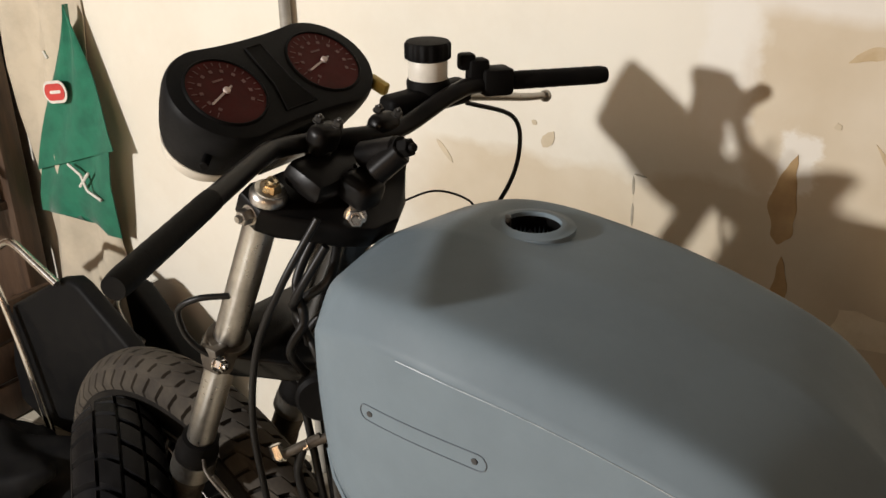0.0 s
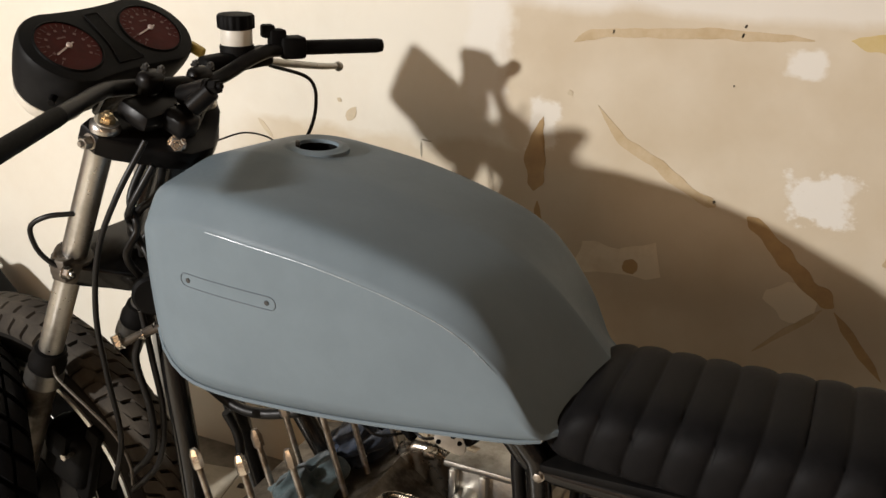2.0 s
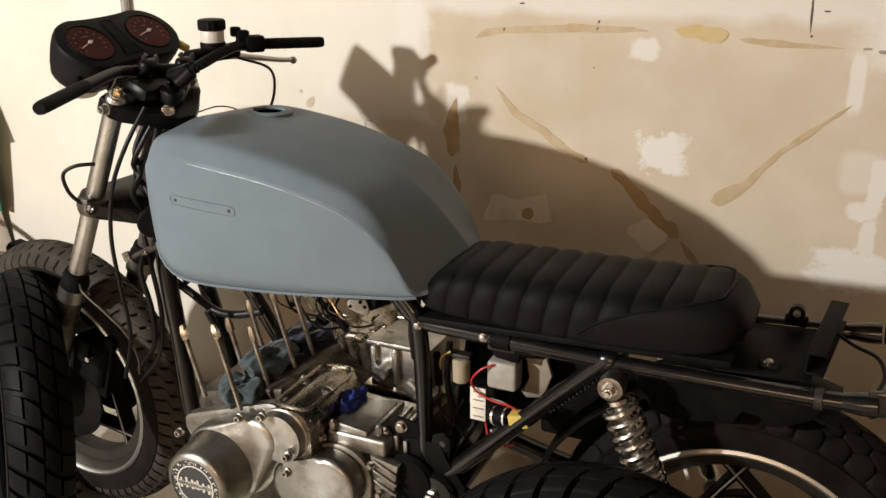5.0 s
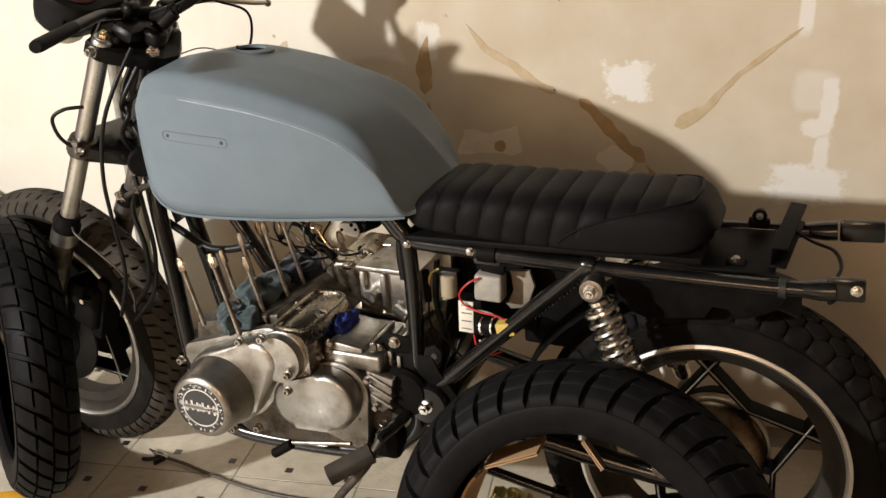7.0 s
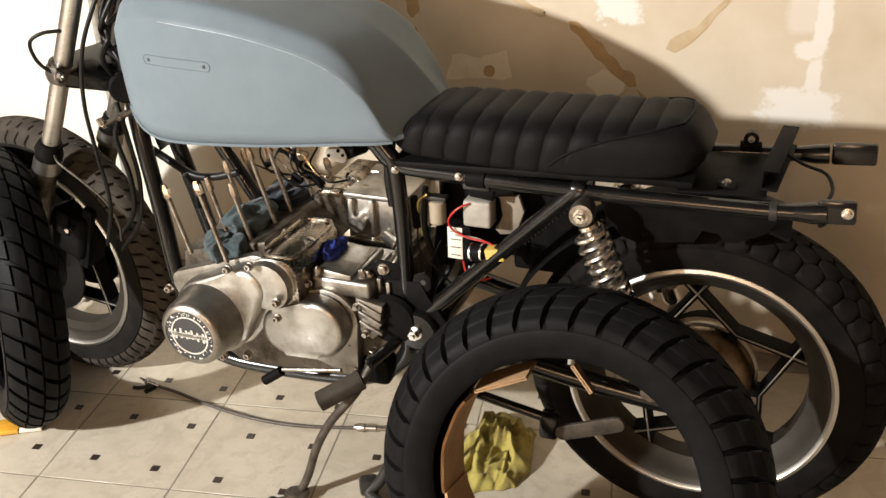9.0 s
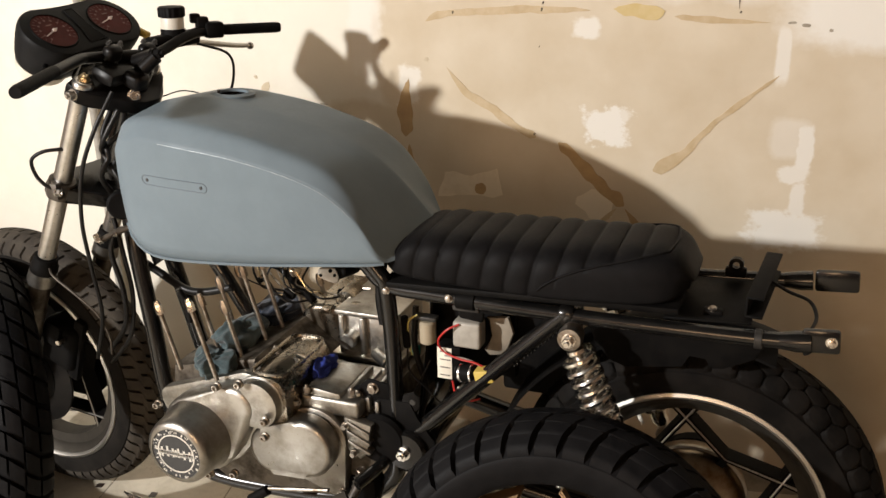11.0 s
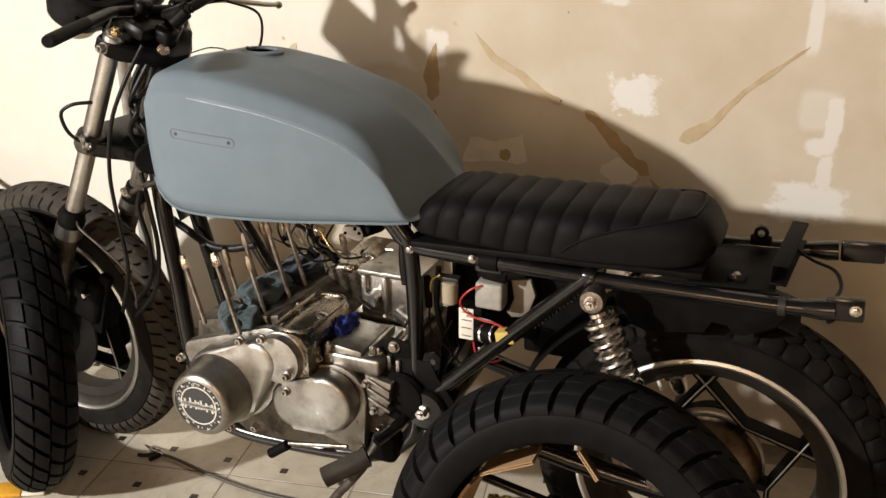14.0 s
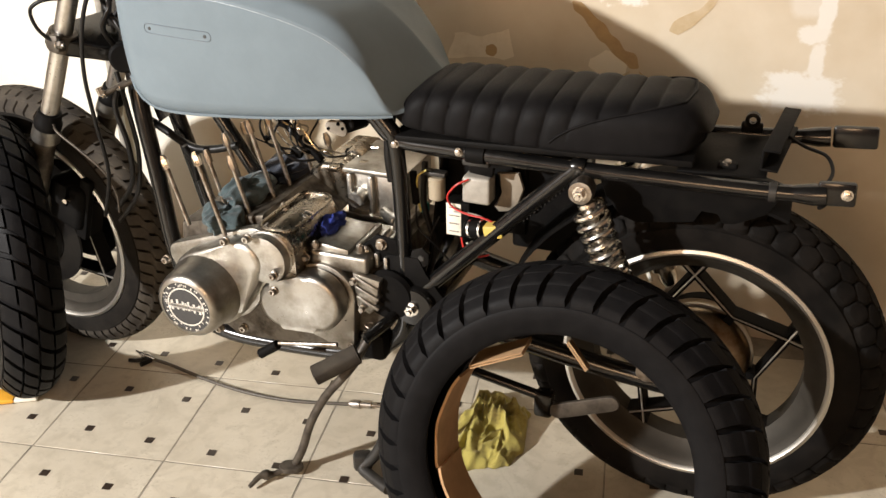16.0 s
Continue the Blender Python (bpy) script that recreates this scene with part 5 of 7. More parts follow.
# ---- swing arm, shocks ----
for y, s in ((0.005, -1), (0.22, 1)):
    arm = frame_tube("swing_arm", [(0.045, y, 0.40), (0.20, y, 0.365), (0.40, y + s * 0.0, 0.335), (0.555, y, 0.322)], 0.019, "black swing arm")
    part("axle_plate", box(bmesh.new(), (0.075, 0.012, 0.05), Matrix.Translation((0.55, y, 0.322)), 0.006), "grey_metal", arm)
    hexbolt((0.53, y + s * 0.006, 0.322), (0, s, 0), 0.013, 0.014, arm, "chrome", "axle_nut")
    top, bot = V(0.339, y + s * 0.032, 0.686), V(0.470, y + s * 0.032, 0.372)
    d = (bot - top).normalized()
    sm = axis_frame(top, d)
    L = (bot - top).length
    body = part("shock_absorber", lathe(bmesh.new(), [(0.010, 0.02), (0.016, 0.022), (0.017, 0.028), (0.012, 0.034), (0.012, 0.055), (0.012, L - 0.15), (0.0185, L - 0.14), (0.0185, L - 0.03), (0.010, L - 0.01)], sm, 24), "chrome", bike, "chrome coil-over shock absorber")
    part("shock_eye", lathe(bmesh.new(), [(0.008, -0.017), (0.019, -0.016), (0.021, 0), (0.019, 0.016), (0.008, 0.017)], axis_frame(top, (0, 1, 0)), 24), "steel", body)
    hexbolt(top + V(0, s * 0.017, 0), (0, s, 0), 0.0095, 0.013, body, "chrome", "shock_bolt")
    part("shock_lower_eye", lathe(bmesh.new(), [(0.008, -0.016), (0.018, -0.015), (0.018, 0.015), (0.008, 0.016)], axis_frame(bot, (0, 1, 0)), 20), "steel", body)
    turns, pts = 13.0, []
    for k in range(int(turns * 20) + 1):
        a = 2 * math.pi * k / 20
        f = k / (turns * 20)
        pts.append(sm @ V(0.0255 * math.cos(a), 0.0255 * math.sin(a), 0.030 + (L - 0.097) * f))
    part("coil_spring", tube(bmesh.new(), pts, 0.0054, 8), "chrome", body, "chrome coil spring")
    part("spring_seat", lathe(bmesh.new(), [(0.012, L - 0.068), (0.029, L - 0.066), (0.029, L - 0.056), (0.02, L - 0.05)], sm, 24), "chrome", body)
# pivot and plates
piv = V(0.034, -0.03, 0.403)
part("pivot_boss", lathe(bmesh.new(), [(0.012, 0.0), (0.036, 0.002), (0.042, 0.010), (0.042, 0.26), (0.036, 0.27), (0.012, 0.272)], axis_frame(piv, (0, 1, 0)), 32), "black", bike, "black swing arm pivot boss")
hexbolt(piv, (0, -1, 0), 0.011, 0.014, bike, "chrome", "pivot_nut")
m = Matrix(((1, 0, 0, 0), (0, 0, -1, YL - 0.006), (0, 1, 0, 0), (0, 0, 0, 1)))
part("pivot_plate", prism(bmesh.new(), [(-0.02, 0.50), (0.045, 0.50), (0.055, 0.47), (0.09, 0.43), (0.09, 0.37), (0.04, 0.35), (-0.005, 0.36), (-0.025, 0.42)], m, 0.008, 0.002), "dull_black", bike)
bm = prism(bmesh.new(), [(0.03, 0.515), (0.05, 0.522), (0.062, 0.512), (0.062, 0.492), (0.05, 0.482), (0.02, 0.478)], m, 0.006, 0.002)
part("frame_tab", bm, "bar_black", bike, "black drilled bracket")
part("tab_hole", bar((0.048, YL - 0.0135, 0.502), (0.048, YL - 0.0118, 0.502), 0.006, 12), "grey_metal", bike)
part("rear_engine_bracket", prism(bmesh.new(), [(-0.075, 0.505), (-0.04, 0.535), (0.0, 0.53), (0.005, 0.49), (-0.05, 0.475)], m, 0.006, 0.002), "dull_black", bike)
for x, z in ((-0.062, 0.498), (-0.03, 0.518), (-0.015, 0.462)):
    hexbolt((x, YL - 0.012, z), (0, -1, 0), 0.009, 0.010, bike, "steel", "engine_bolt", False)
# foot peg, stands
bm = bmesh.new()
pm = axis_frame(V(-0.081, -0.125, 0.313), (0.70, 0.56, 0.32), (-0.2, -0.3, 1))
n = 40
rings = []
for k in range(n + 1):
    h = -0.046 + 0.092 * k / n
    g = 1.0 if k % 2 else 0.955
    if k in (0, n):
        g = 0.8
    rings.append([pm @ V(x * g, y * g, h) for x, y in rounded(0.036, 0.030, 0.008, 3)])
part("foot_peg", loft(bm, rings), "old_rubber", bike, "ribbed black rubber foot peg")
part("peg_mount", tube(bmesh.new(), [(-0.03, -0.10, 0.365), (-0.005, -0.05, 0.38), (0.0, 0.0, 0.385)], 0.011, 12), "black", bike)
st = smooth_path([(-0.045, -0.04, 0.345), (-0.068, -0.075, 0.290), (-0.090, -0.09, 0.258), (-0.131, -0.092, 0.203), (-0.166, -0.094, 0.135), (-0.190, -0.096, 0.065), (-0.208, -0.10, 0.024)], 6)
stand = part("side_stand", tube(bmesh.new(), st, 0.0088, 12), "worn_iron", bike, "worn grey side stand, swung out")
part("stand_foot", prism(bmesh.new(), stadium(0.050, 0.034, 8), Matrix.Translation((-0.215, -0.108, 0.012)) @ Matrix.Rotation(radians(25), 4, "Z"), 0.012, 0.003), "worn_iron", stand)
part("stand_prong", tube(bmesh.new(), smooth_path([(-0.222, -0.118, 0.018), (-0.243, -0.138, 0.014), (-0.258, -0.156, 0.020), (-0.268, -0.185, 0.012)], 5), [0.006, 0.006, 0.006, 0.006, 0.006, 0.007, 0.009, 0.011, 0.011, 0.009, 0.006, 0.006, 0.006, 0.005, 0.005, 0.004], 10), "worn_iron", stand)
part("stand_spring", tube(bmesh.new(), [V(-0.05 - 0.03 * k / 60 + 0.006 * math.cos(k), -0.04 + 0.006 * math.sin(k), 0.36 - 0.09 * k / 60) for k in range(61)], 0.0016, 5), "steel", stand)
cs = smooth_path([(0.03, 0.03, 0.30), (0.0, -0.02, 0.18), (-0.045, -0.05, 0.06), (-0.075, -0.06, 0.022), (-0.05, -0.075, 0.016), (0.0, -0.10, 0.018)], 6)
cstand = part("centre_stand", tube(bmesh.new(), cs, 0.012, 12), "grey_metal", bike, "worn grey centre stand")
part("stand_shoe", box(bmesh.new(), (0.04, 0.03, 0.04), Matrix.Translation((-0.078, -0.052, 0.03)) @ Matrix.Rotation(0.5, 4, "Z"), 0.009), "grey_metal", cstand)
part("gear_shaft", bar((-0.23, -0.08, 0.300), (-0.10, -0.08, 0.325), 0.0045, 10), "steel", bike, "bare steel shift shaft")
part("shift_rubber", bar((-0.272, -0.085, 0.268), (-0.232, -0.08, 0.296), 0.010, 14), "dull_black", bike)
ARM_M = Matrix(((0.921, -0.39, 0, 0.370), (0, 0, -1, -0.05), (0.39, 0.921, 0, 0.283), (0, 0, 0, 1)))
part("linkage_arm", prism(bmesh.new(), stadium(0.132, 0.030, 8), ARM_M, 0.008, 0.002), "worn_iron", bike, "worn grey brake torque arm")
for q in (-0.050, 0.050):
    part("arm_hole", bar(ARM_M @ V(q, 0, 0.003), ARM_M @ V(q, 0, 0.0048), 0.0045, 12), "void", bike)
part("brake_rod", bar((0.11, -0.05, 0.318), (0.29, -0.05, 0.285), 0.009, 12), "black", bike)
part("brake_arm", box(bmesh.new(), (0.034, 0.03, 0.05), Matrix.Translation((0.296, -0.045, 0.268)), 0.007), "black", bike)

# ---- engine ----
XZ = Matrix(((1, 0, 0, 0), (0, 0, -1, 0), (0, 1, 0, 0), (0, 0, 0, 1)))


def side_plane(y):
    """x and y of an outline become x and z at that y; its depth runs towards the viewer's side."""
    m = XZ.copy()
    m.translation = V(0, y, 0)
    return m


def hull(circles, n=16):
    """The outline round some circles (x, z, r)."""
    pts = [(x + r * math.cos(2 * math.pi * k / n), z + r * math.sin(2 * math.pi * k / n)) for x, z, r in circles for k in range(n)]
    pts = sorted(set(pts))

    def half_hull(seq):
        h = []
        for p in seq:
            while len(h) > 1 and (h[-1][0] - h[-2][0]) * (p[1] - h[-2][1]) - (h[-1][1] - h[-2][1]) * (p[0] - h[-2][0]) <= 0:
                h.pop()
            h.append(p)
        return h[:-1]
    return half_hull(pts) + half_hull(pts[::-1])


bm = bmesh.new()
prism(bm, [(-0.47, 0.44), (-0.46, 0.50), (-0.27, 0.545), (-0.17, 0.475), (-0.03, 0.47), (-0.02, 0.36), (-0.05, 0.30), (-0.10, 0.27), (-0.36, 0.255), (-0.44, 0.31)], side_plane(0.28), 0.305, 0.008)
# Block darker than its covers: the shade between them put in the colour.
engine = part("engine_block", bm, "grimy_shaded_alu", bike, "bare cast aluminium engine with cylinders removed")
bm = prism(bmesh.new(), [(-0.41, 0.265), (-0.39, 0.225), (-0.20, 0.215), (-0.12, 0.24), (-0.12, 0.275), (-0.40, 0.275)], side_plane(0.22), 0.21, 0.012)
part("oil_sump", bm, "dull_black", engine, "dark oil sump")
GEN, STA = V(-0.352, -0.185, 0.415), V(-0.247, -0.13, 0.496)
part("generator_flange", prism(bmesh.new(), hull([(GEN.x, GEN.z, 0.088), (STA.x - 0.018, STA.z - 0.006, 0.046), (-0.445, 0.455, 0.02)], 28), side_plane(-0.045), 0.022, 0.003), "alu", engine)
bm = prism(bmesh.new(), hull([(GEN.x, GEN.z, 0.080), (STA.x - 0.020, STA.z - 0.008, 0.042)], 28), side_plane(-0.065), 0.052, 0.014, 4)
part("generator_cover", bm, "alu", engine, "scuffed cast generator cover")
gm2 = axis_frame(GEN + V(0, 0.075, 0), (0, -1, 0))
bm = lathe(bmesh.new(), [(0.074, 0.0), (0.073, 0.010), (0.0685, 0.022), (0.067, 0.055), (0.064, 0.068), (0.058, 0.074), (0.0515, 0.0755), (0.051, 0.073)], gm2, 64)
part("generator_drum", bm, "polished", engine, "round polished generator cap")
part("cap_disc", lathe(bmesh.new(), [(0.051, 0.0715), (0.051, 0.0738), (0.001, 0.0738)], gm2, 64), "ink", engine, "black painted disc with worn white bars")
bm = lathe(bmesh.new(), [(0.037, 0.0738), (0.037, 0.0746), (0.0395, 0.0746), (0.0395, 0.0738)], gm2, 64, closed=True)
rnd = random.Random(4)
for k in range(70):
    a = 2 * math.pi * k / 70
    if rnd.random() < 0.55:
        r = rnd.uniform(0.042, 0.050)
        box(bm, (rnd.uniform(0.0012, 0.006), rnd.uniform(0.001, 0.0035), 0.0006), gm2 @ Matrix.Rotation(a, 4, "Z") @ Matrix.Translation((r, 0, 0.0742)))
for k in range(13):
    u = -0.036 + 0.006 * k
    hgt = 0.006 + 0.016 * rnd.random()
    box(bm, (0.0042, hgt, 0.0006), gm2 @ Matrix.Rotation(radians(180), 4, "Z") @ Matrix.Translation((u, rnd.uniform(-0.003, 0.003), 0.0742)))
box(bm, (0.074, 0.007, 0.0006), gm2 @ Matrix.Translation((0, 0.0, 0.0742)))
part("worn_print", bm, "white_print", engine, "worn white ring and bars")
for x, z in ((-0.244, 0.545), (-0.292, 0.532), (-0.43, 0.47), (-0.197, 0.478), (-0.20, 0.445), (-0.275, 0.35), (-0.415, 0.35), (-0.33, 0.338)):
    bm = lathe(bmesh.new(), [(0.0085, 0), (0.0085, 0.004), (0.007, 0.0052), (0.007, 0.011), (0.006, 0.0125), (0.0035, 0.0125), (0.0033, 0.009)], axis_frame((x, -0.118, z), (0, -1, 0)), 14)
    part("cover_bolt", bm, "steel", engine)
# starter cover across the engine
COVER_X = -0.214
sm = axis_frame(V(-0.226, STA.y + 0.018, STA.z), (0, 1, 0))
part("starter_collar", lathe(bmesh.new(), [(0.03, 0.0), (0.046, 0.004), (0.0475, 0.022), (0.050, 0.024), (0.050, 0.030), (0.045, 0.032)], sm, 40), "alu", engine)
bm = bmesh.new()
ring = [(-0.050, -0.05), (-0.050, 0.018), (-0.045, 0.033), (-0.033, 0.045), (-0.012, 0.051), (0.018, 0.051), (0.036, 0.044), (0.048, 0.028), (0.050, 0.012), (0.050, -0.05)]
rings = []
for y, sc in ((-0.088, 0.96), (-0.084, 1.0), (0.05, 1.0), (0.085, 0.97), (0.096, 0.88)):
    rings.append([V(COVER_X + x * sc * 0.92, y, STA.z + z * (0.5 + 0.5 * sc)) for x, z in ring])
cover = part("starter_cover", loft(bm, rings), "oily", engine, "oily polished starter motor cover")
border = [(COVER_X + x, y, STA.z + 0.0505) for x, y in rounded(0.070, 0.170, 0.02, 4)]
border = [V(p[0], p[1] + 0.008, p[2]) for p in border]
part("cover_border", tube(bmesh.new(), border + border[:1], 0.0042, 8, False), "oily", cover, "raised bare border of the starter cover")
hexbolt((-0.186, 0.0, STA.z + 0.049), (0.3, 0, 1), 0.010, 0.008, cover, "chrome", "cover_bolt", False)
hexbolt((COVER_X - 0.04, 0.03, STA.z + 0.040), (-0.3, 0, 1), 0.008, 0.010, cover, "steel", "cover_bolt")
# far side of the crankcase
bm = prism(bmesh.new(), [(-0.30, 0.48), (-0.28, 0.555), (-0.25, 0.575), (-0.20, 0.575), (-0.17, 0.55), (-0.165, 0.48)], side_plane(0.36), 0.18, 0.012, 3)
part("crankcase_end", bm, "oily", engine, "oily far end of the crankcase")
bm = box(bmesh.new(), (0.12, 0.15, 0.10), Matrix.Translation((-0.115, 0.225, 0.532)), 0.006, 2)
housing = part("clutch_housing", bm, "alu", engine, "cast aluminium clutch housing")
for x in (-0.168, -0.122, -0.07):
    part("housing_rib", box(bmesh.new(), (0.011, 0.02, 0.088), Matrix.Translation((x, 0.147, 0.534)), 0.003), "alu", housing)
part("housing_lid", box(bmesh.new(), (0.135, 0.165, 0.011), Matrix.Translation((-0.115, 0.222, 0.584)), 0.003), "alu", housing)
part("housing_foot", box(bmesh.new(), (0.15, 0.18, 0.014), Matrix.Translation((-0.115, 0.222, 0.490)), 0.004), "alu", housing)
part("release_boss", bar((-0.148, 0.16, 0.53), (-0.148, 0.12, 0.53), 0.017, 20), "alu", engine)
part("drain_union", bar((-0.10, 0.15, 0.50), (-0.06, 0.12, 0.497), 0.012, 16), "polished", engine)
bm = lathe(bmesh.new(), [(0.02, 0), (0.024, 0.004), (0.024, 0.05), (0.02, 0.055)], axis_frame((-0.19, 0.205, 0.575), (0, 1, 0.1)), 20)
for k in range(4):
    box(bm, (0.02, 0.02, 0.012), Matrix.Translation((-0.215 + 0.02 * k, 0.17 + 0.012 * (k % 2), 0.572 + 0.004 * k)) @ Matrix.Rotation(k, 4, "Z"), 0.003)
part("breather_fitting", bm, "oily", engine)
# gearbox top
bm = box(bmesh.new(), (0.12, 0.15, 0.035), Matrix.Translation((-0.105, 0.03, 0.482)), 0.008, 3)
box(bm, (0.07, 0.12, 0.02), Matrix.Translation((-0.12, 0.02, 0.502)) @ Matrix.Rotation(radians(6), 4, "Y"), 0.005)
for k in range(4):
    box(bm, (0.008, 0.10, 0.03), Matrix.Translation((-0.075 + 0.018 * k, 0.03, 0.497 - 0.006 * k)), 0.002)
part("gearbox_top", bm, "alu", engine, "ribbed cast gearbox top")
for x, y in ((-0.065, -0.03), (-0.15, -0.045), (-0.04, 0.08)):
    hexbolt((x, y, 0.505), (0, 0, 1), 0.007, 0.012, engine, "steel", "case_bolt")
# sprocket cover
oc = hull([(-0.205, 0.398, 0.050), (-0.140, 0.412, 0.060)], 32)
part("sprocket_flange", prism(bmesh.new(), hull([(-0.208, 0.395, 0.057), (-0.137, 0.412, 0.066), (-0.10, 0.315, 0.02)], 24), side_plane(-0.025), 0.028, 0.003), "alu", engine)
part("sprocket_cover", prism(bmesh.new(), oc, side_plane(-0.052), 0.045, 0.012, 4), "polished", engine, "brushed oblong sprocket cover")
for x, z in ((-0.165, 0.488), (-0.085, 0.31), (-0.255, 0.36), (-0.205, 0.34), (-0.07, 0.455), (-0.055, 0.40)):
    hexbolt((x, -0.054, z), (0, -1, 0), 0.006, 0.010, engine, "steel", "case_bolt", False)
bm = prism(bmesh.new(), [(-0.075, 0.47), (-0.02, 0.46), (-0.03, 0.40), (-0.045, 0.385), (-0.07, 0.40)], side_plane(-0.03), 0.02, 0.004)
for k in range(3):
    box(bm, (0.05, 0.03, 0.007), Matrix.Translation((-0.045, -0.04, 0.452 - 0.02 * k)) @ Matrix.Rotation(radians(25), 4, "Y"), 0.002)
part("rear_case_ear", bm, "alu", engine)
part("output_seal", lathe(bmesh.new(), [(0.02, 0), (0.05, 0.002), (0.052, 0.012), (0.046, 0.02), (0.02, 0.022)], axis_frame((-0.015, -0.012, 0.42), (0, -1, 0)), 32), "dull_black", engine)
bm = box(bmesh.new(), (0.07, 0.05, 0.06), Matrix.Translation((-0.06, -0.01, 0.30)), 0.012)
part("case_foot", bm, "dull_black", engine)
# studs on the open crankcase mouth
LEAN_UP = V(-0.265, 0.0, 0.964)
for i, (x, y, z0, L) in enumerate([(-0.316, -0.085, 0.522, 0.161), (-0.402, -0.075, 0.525, 0.136), (-0.310, -0.005, 0.526, 0.120), (-0.301, 0.07, 0.535, 0.158), (-0.298, 0.13, 0.535, 0.152), (-0.282, 0.20, 0.53, 0.125),
                                   (-0.267, 0.27, 0.53, 0.070), (-0.385, 0.03, 0.505, 0.13), (-0.385, 0.10, 0.505, 0.14), (-0.385, 0.17, 0.505, 0.14)]):
    a = V(x, y, z0)
    b = a + LEAN_UP * L
    stud = part("cylinder_stud", bar(a, b, 0.0046, 10), "steel", engine, "long bare cylinder stud")
    bm = lathe(bmesh.new(), [(0.0078, -0.004), (0.0078, 0.012), (0.0064, 0.016), (0.0045, 0.022)], axis_frame(b - LEAN_UP * 0.016, LEAN_UP), 6)
    part("stud_nut", bm, "chrome" if i < 2 else "steel", stud)
pm2 = axis_frame((-0.106, -0.012, 0.733), (0.25, -0.85, 0.45))
pet = part("petcock_plate", prism(bmesh.new(), hull([(-0.008, 0.003, 0.011), (0.004, 0.0, 0.013), (0.012, -0.008, 0.008)], 14), pm2, 0.006, 0.0015), "dull_beige", bike, "pale petcock flange under the tank")
for q in (-0.013, 0.012):
    part("flange_hole", bar(pm2 @ V(q, -0.002, 0.005), pm2 @ V(q, -0.002, 0.0068), 0.0030, 12), "void", pet)
part("flange_hole", bar(pm2 @ V(0.004, 0.006, 0.005), pm2 @ V(0.004, 0.006, 0.0068), 0.0035, 12), "void", pet)
part("petcock_body", bar((-0.094, 0.0, 0.738), (-0.084, 0.05, 0.733), 0.017, 14), "dull_black", bike)

# ---- electrics under the seat ----
part("battery_tray", box(bmesh.new(), (0.17, 0.10, 0.16), Matrix.Translation((0.125, 0.15, 0.60)), 0.006), "dull_black", bike, "black battery tray")
# Added black block that fills the dark gap behind the diagonal tube.
part("gap_filler_box", box(bmesh.new(), (0.13, 0.10, 0.19), Matrix.Translation((0.245, 0.16, 0.585)), 0.008), "dull_black", bike, "black filler box behind the diagonal tube")
part("tray_front", box(bmesh.new(), (0.006, 0.12, 0.20), Matrix.Translation((0.045, 0.13, 0.57)) @ Matrix.Rotation(radians(8), 4, "Y"), 0.002), "dull_black", bike)
part("flasher_relay", bar((0.058, 0.045, 0.642), (0.058, 0.045, 0.598), 0.016, 20, chamfer=0.003), "beige_plastic", bike, "beige flasher relay")
part("relay_bracket", box(bmesh.new(), (0.045, 0.02, 0.008), Matrix.Translation((0.055, 0.045, 0.648)), 0.002), "grey_metal", bike)
part("regulator_box", box(bmesh.new(), (0.052, 0.036, 0.050), Matrix.Translation((0.140, 0.04, 0.633)), 0.006, 3), "grey_plastic", bike, "grey plastic control box")
rb = part("fuse_box", box(bmesh.new(), (0.046, 0.035, 0.068), Matrix.Translation((0.104, 0.045, 0.571)), 0.004), "dull_black", bike, "black fuse box with a white label")
part("fuse_label", box(bmesh.new(), (0.028, 0.0012, 0.062), Matrix.Translation((0.097, 0.0266, 0.571)), 0.0004), "label", rb, "white label with small print")
bm = bmesh.new()
rnd = random.Random(8)
for k in range(4):
    x = 0.089
    while x < 0.106:
        w = rnd.uniform(0.0018, 0.004)
        box(bm, (w, 0.0005, 0.0022), Matrix.Translation((x + w / 2, 0.0257, 0.594 - 0.0155 * k)))
        x += w + 0.0012
part("label_print", bm, "ink", rb)
part("relay_can", bar((0.128, 0.012, 0.566), (0.164, 0.004, 0.572), 0.017, 20, chamfer=0.003), "dull_black", bike, "round black relay")
part("relay_band", lathe(bmesh.new(), [(0.0165, 0), (0.0178, 0.001), (0.0178, 0.005), (0.0165, 0.006)], axis_frame((0.135, 0.0105, 0.5672), (1, -0.2, 0.16)), 20, closed=True), "chrome", bike)
part("connector", box(bmesh.new(), (0.034, 0.026, 0.024), Matrix.Translation((0.183, 0.000, 0.576)) @ Matrix.Rotation(radians(-12), 4, "Y"), 0.003), "yellow_plastic", bike, "yellow wiring connector")
bm = prism(bmesh.new(), [(0.165, 0.655), (0.205, 0.66), (0.215, 0.63), (0.205, 0.60), (0.195, 0.585), (0.17, 0.58), (0.16, 0.59), (0.18, 0.62)], side_plane(0.075), 0.012, 0.004)
part("intake_plate", bm, "dull_beige", bike, "beige curved bracket")
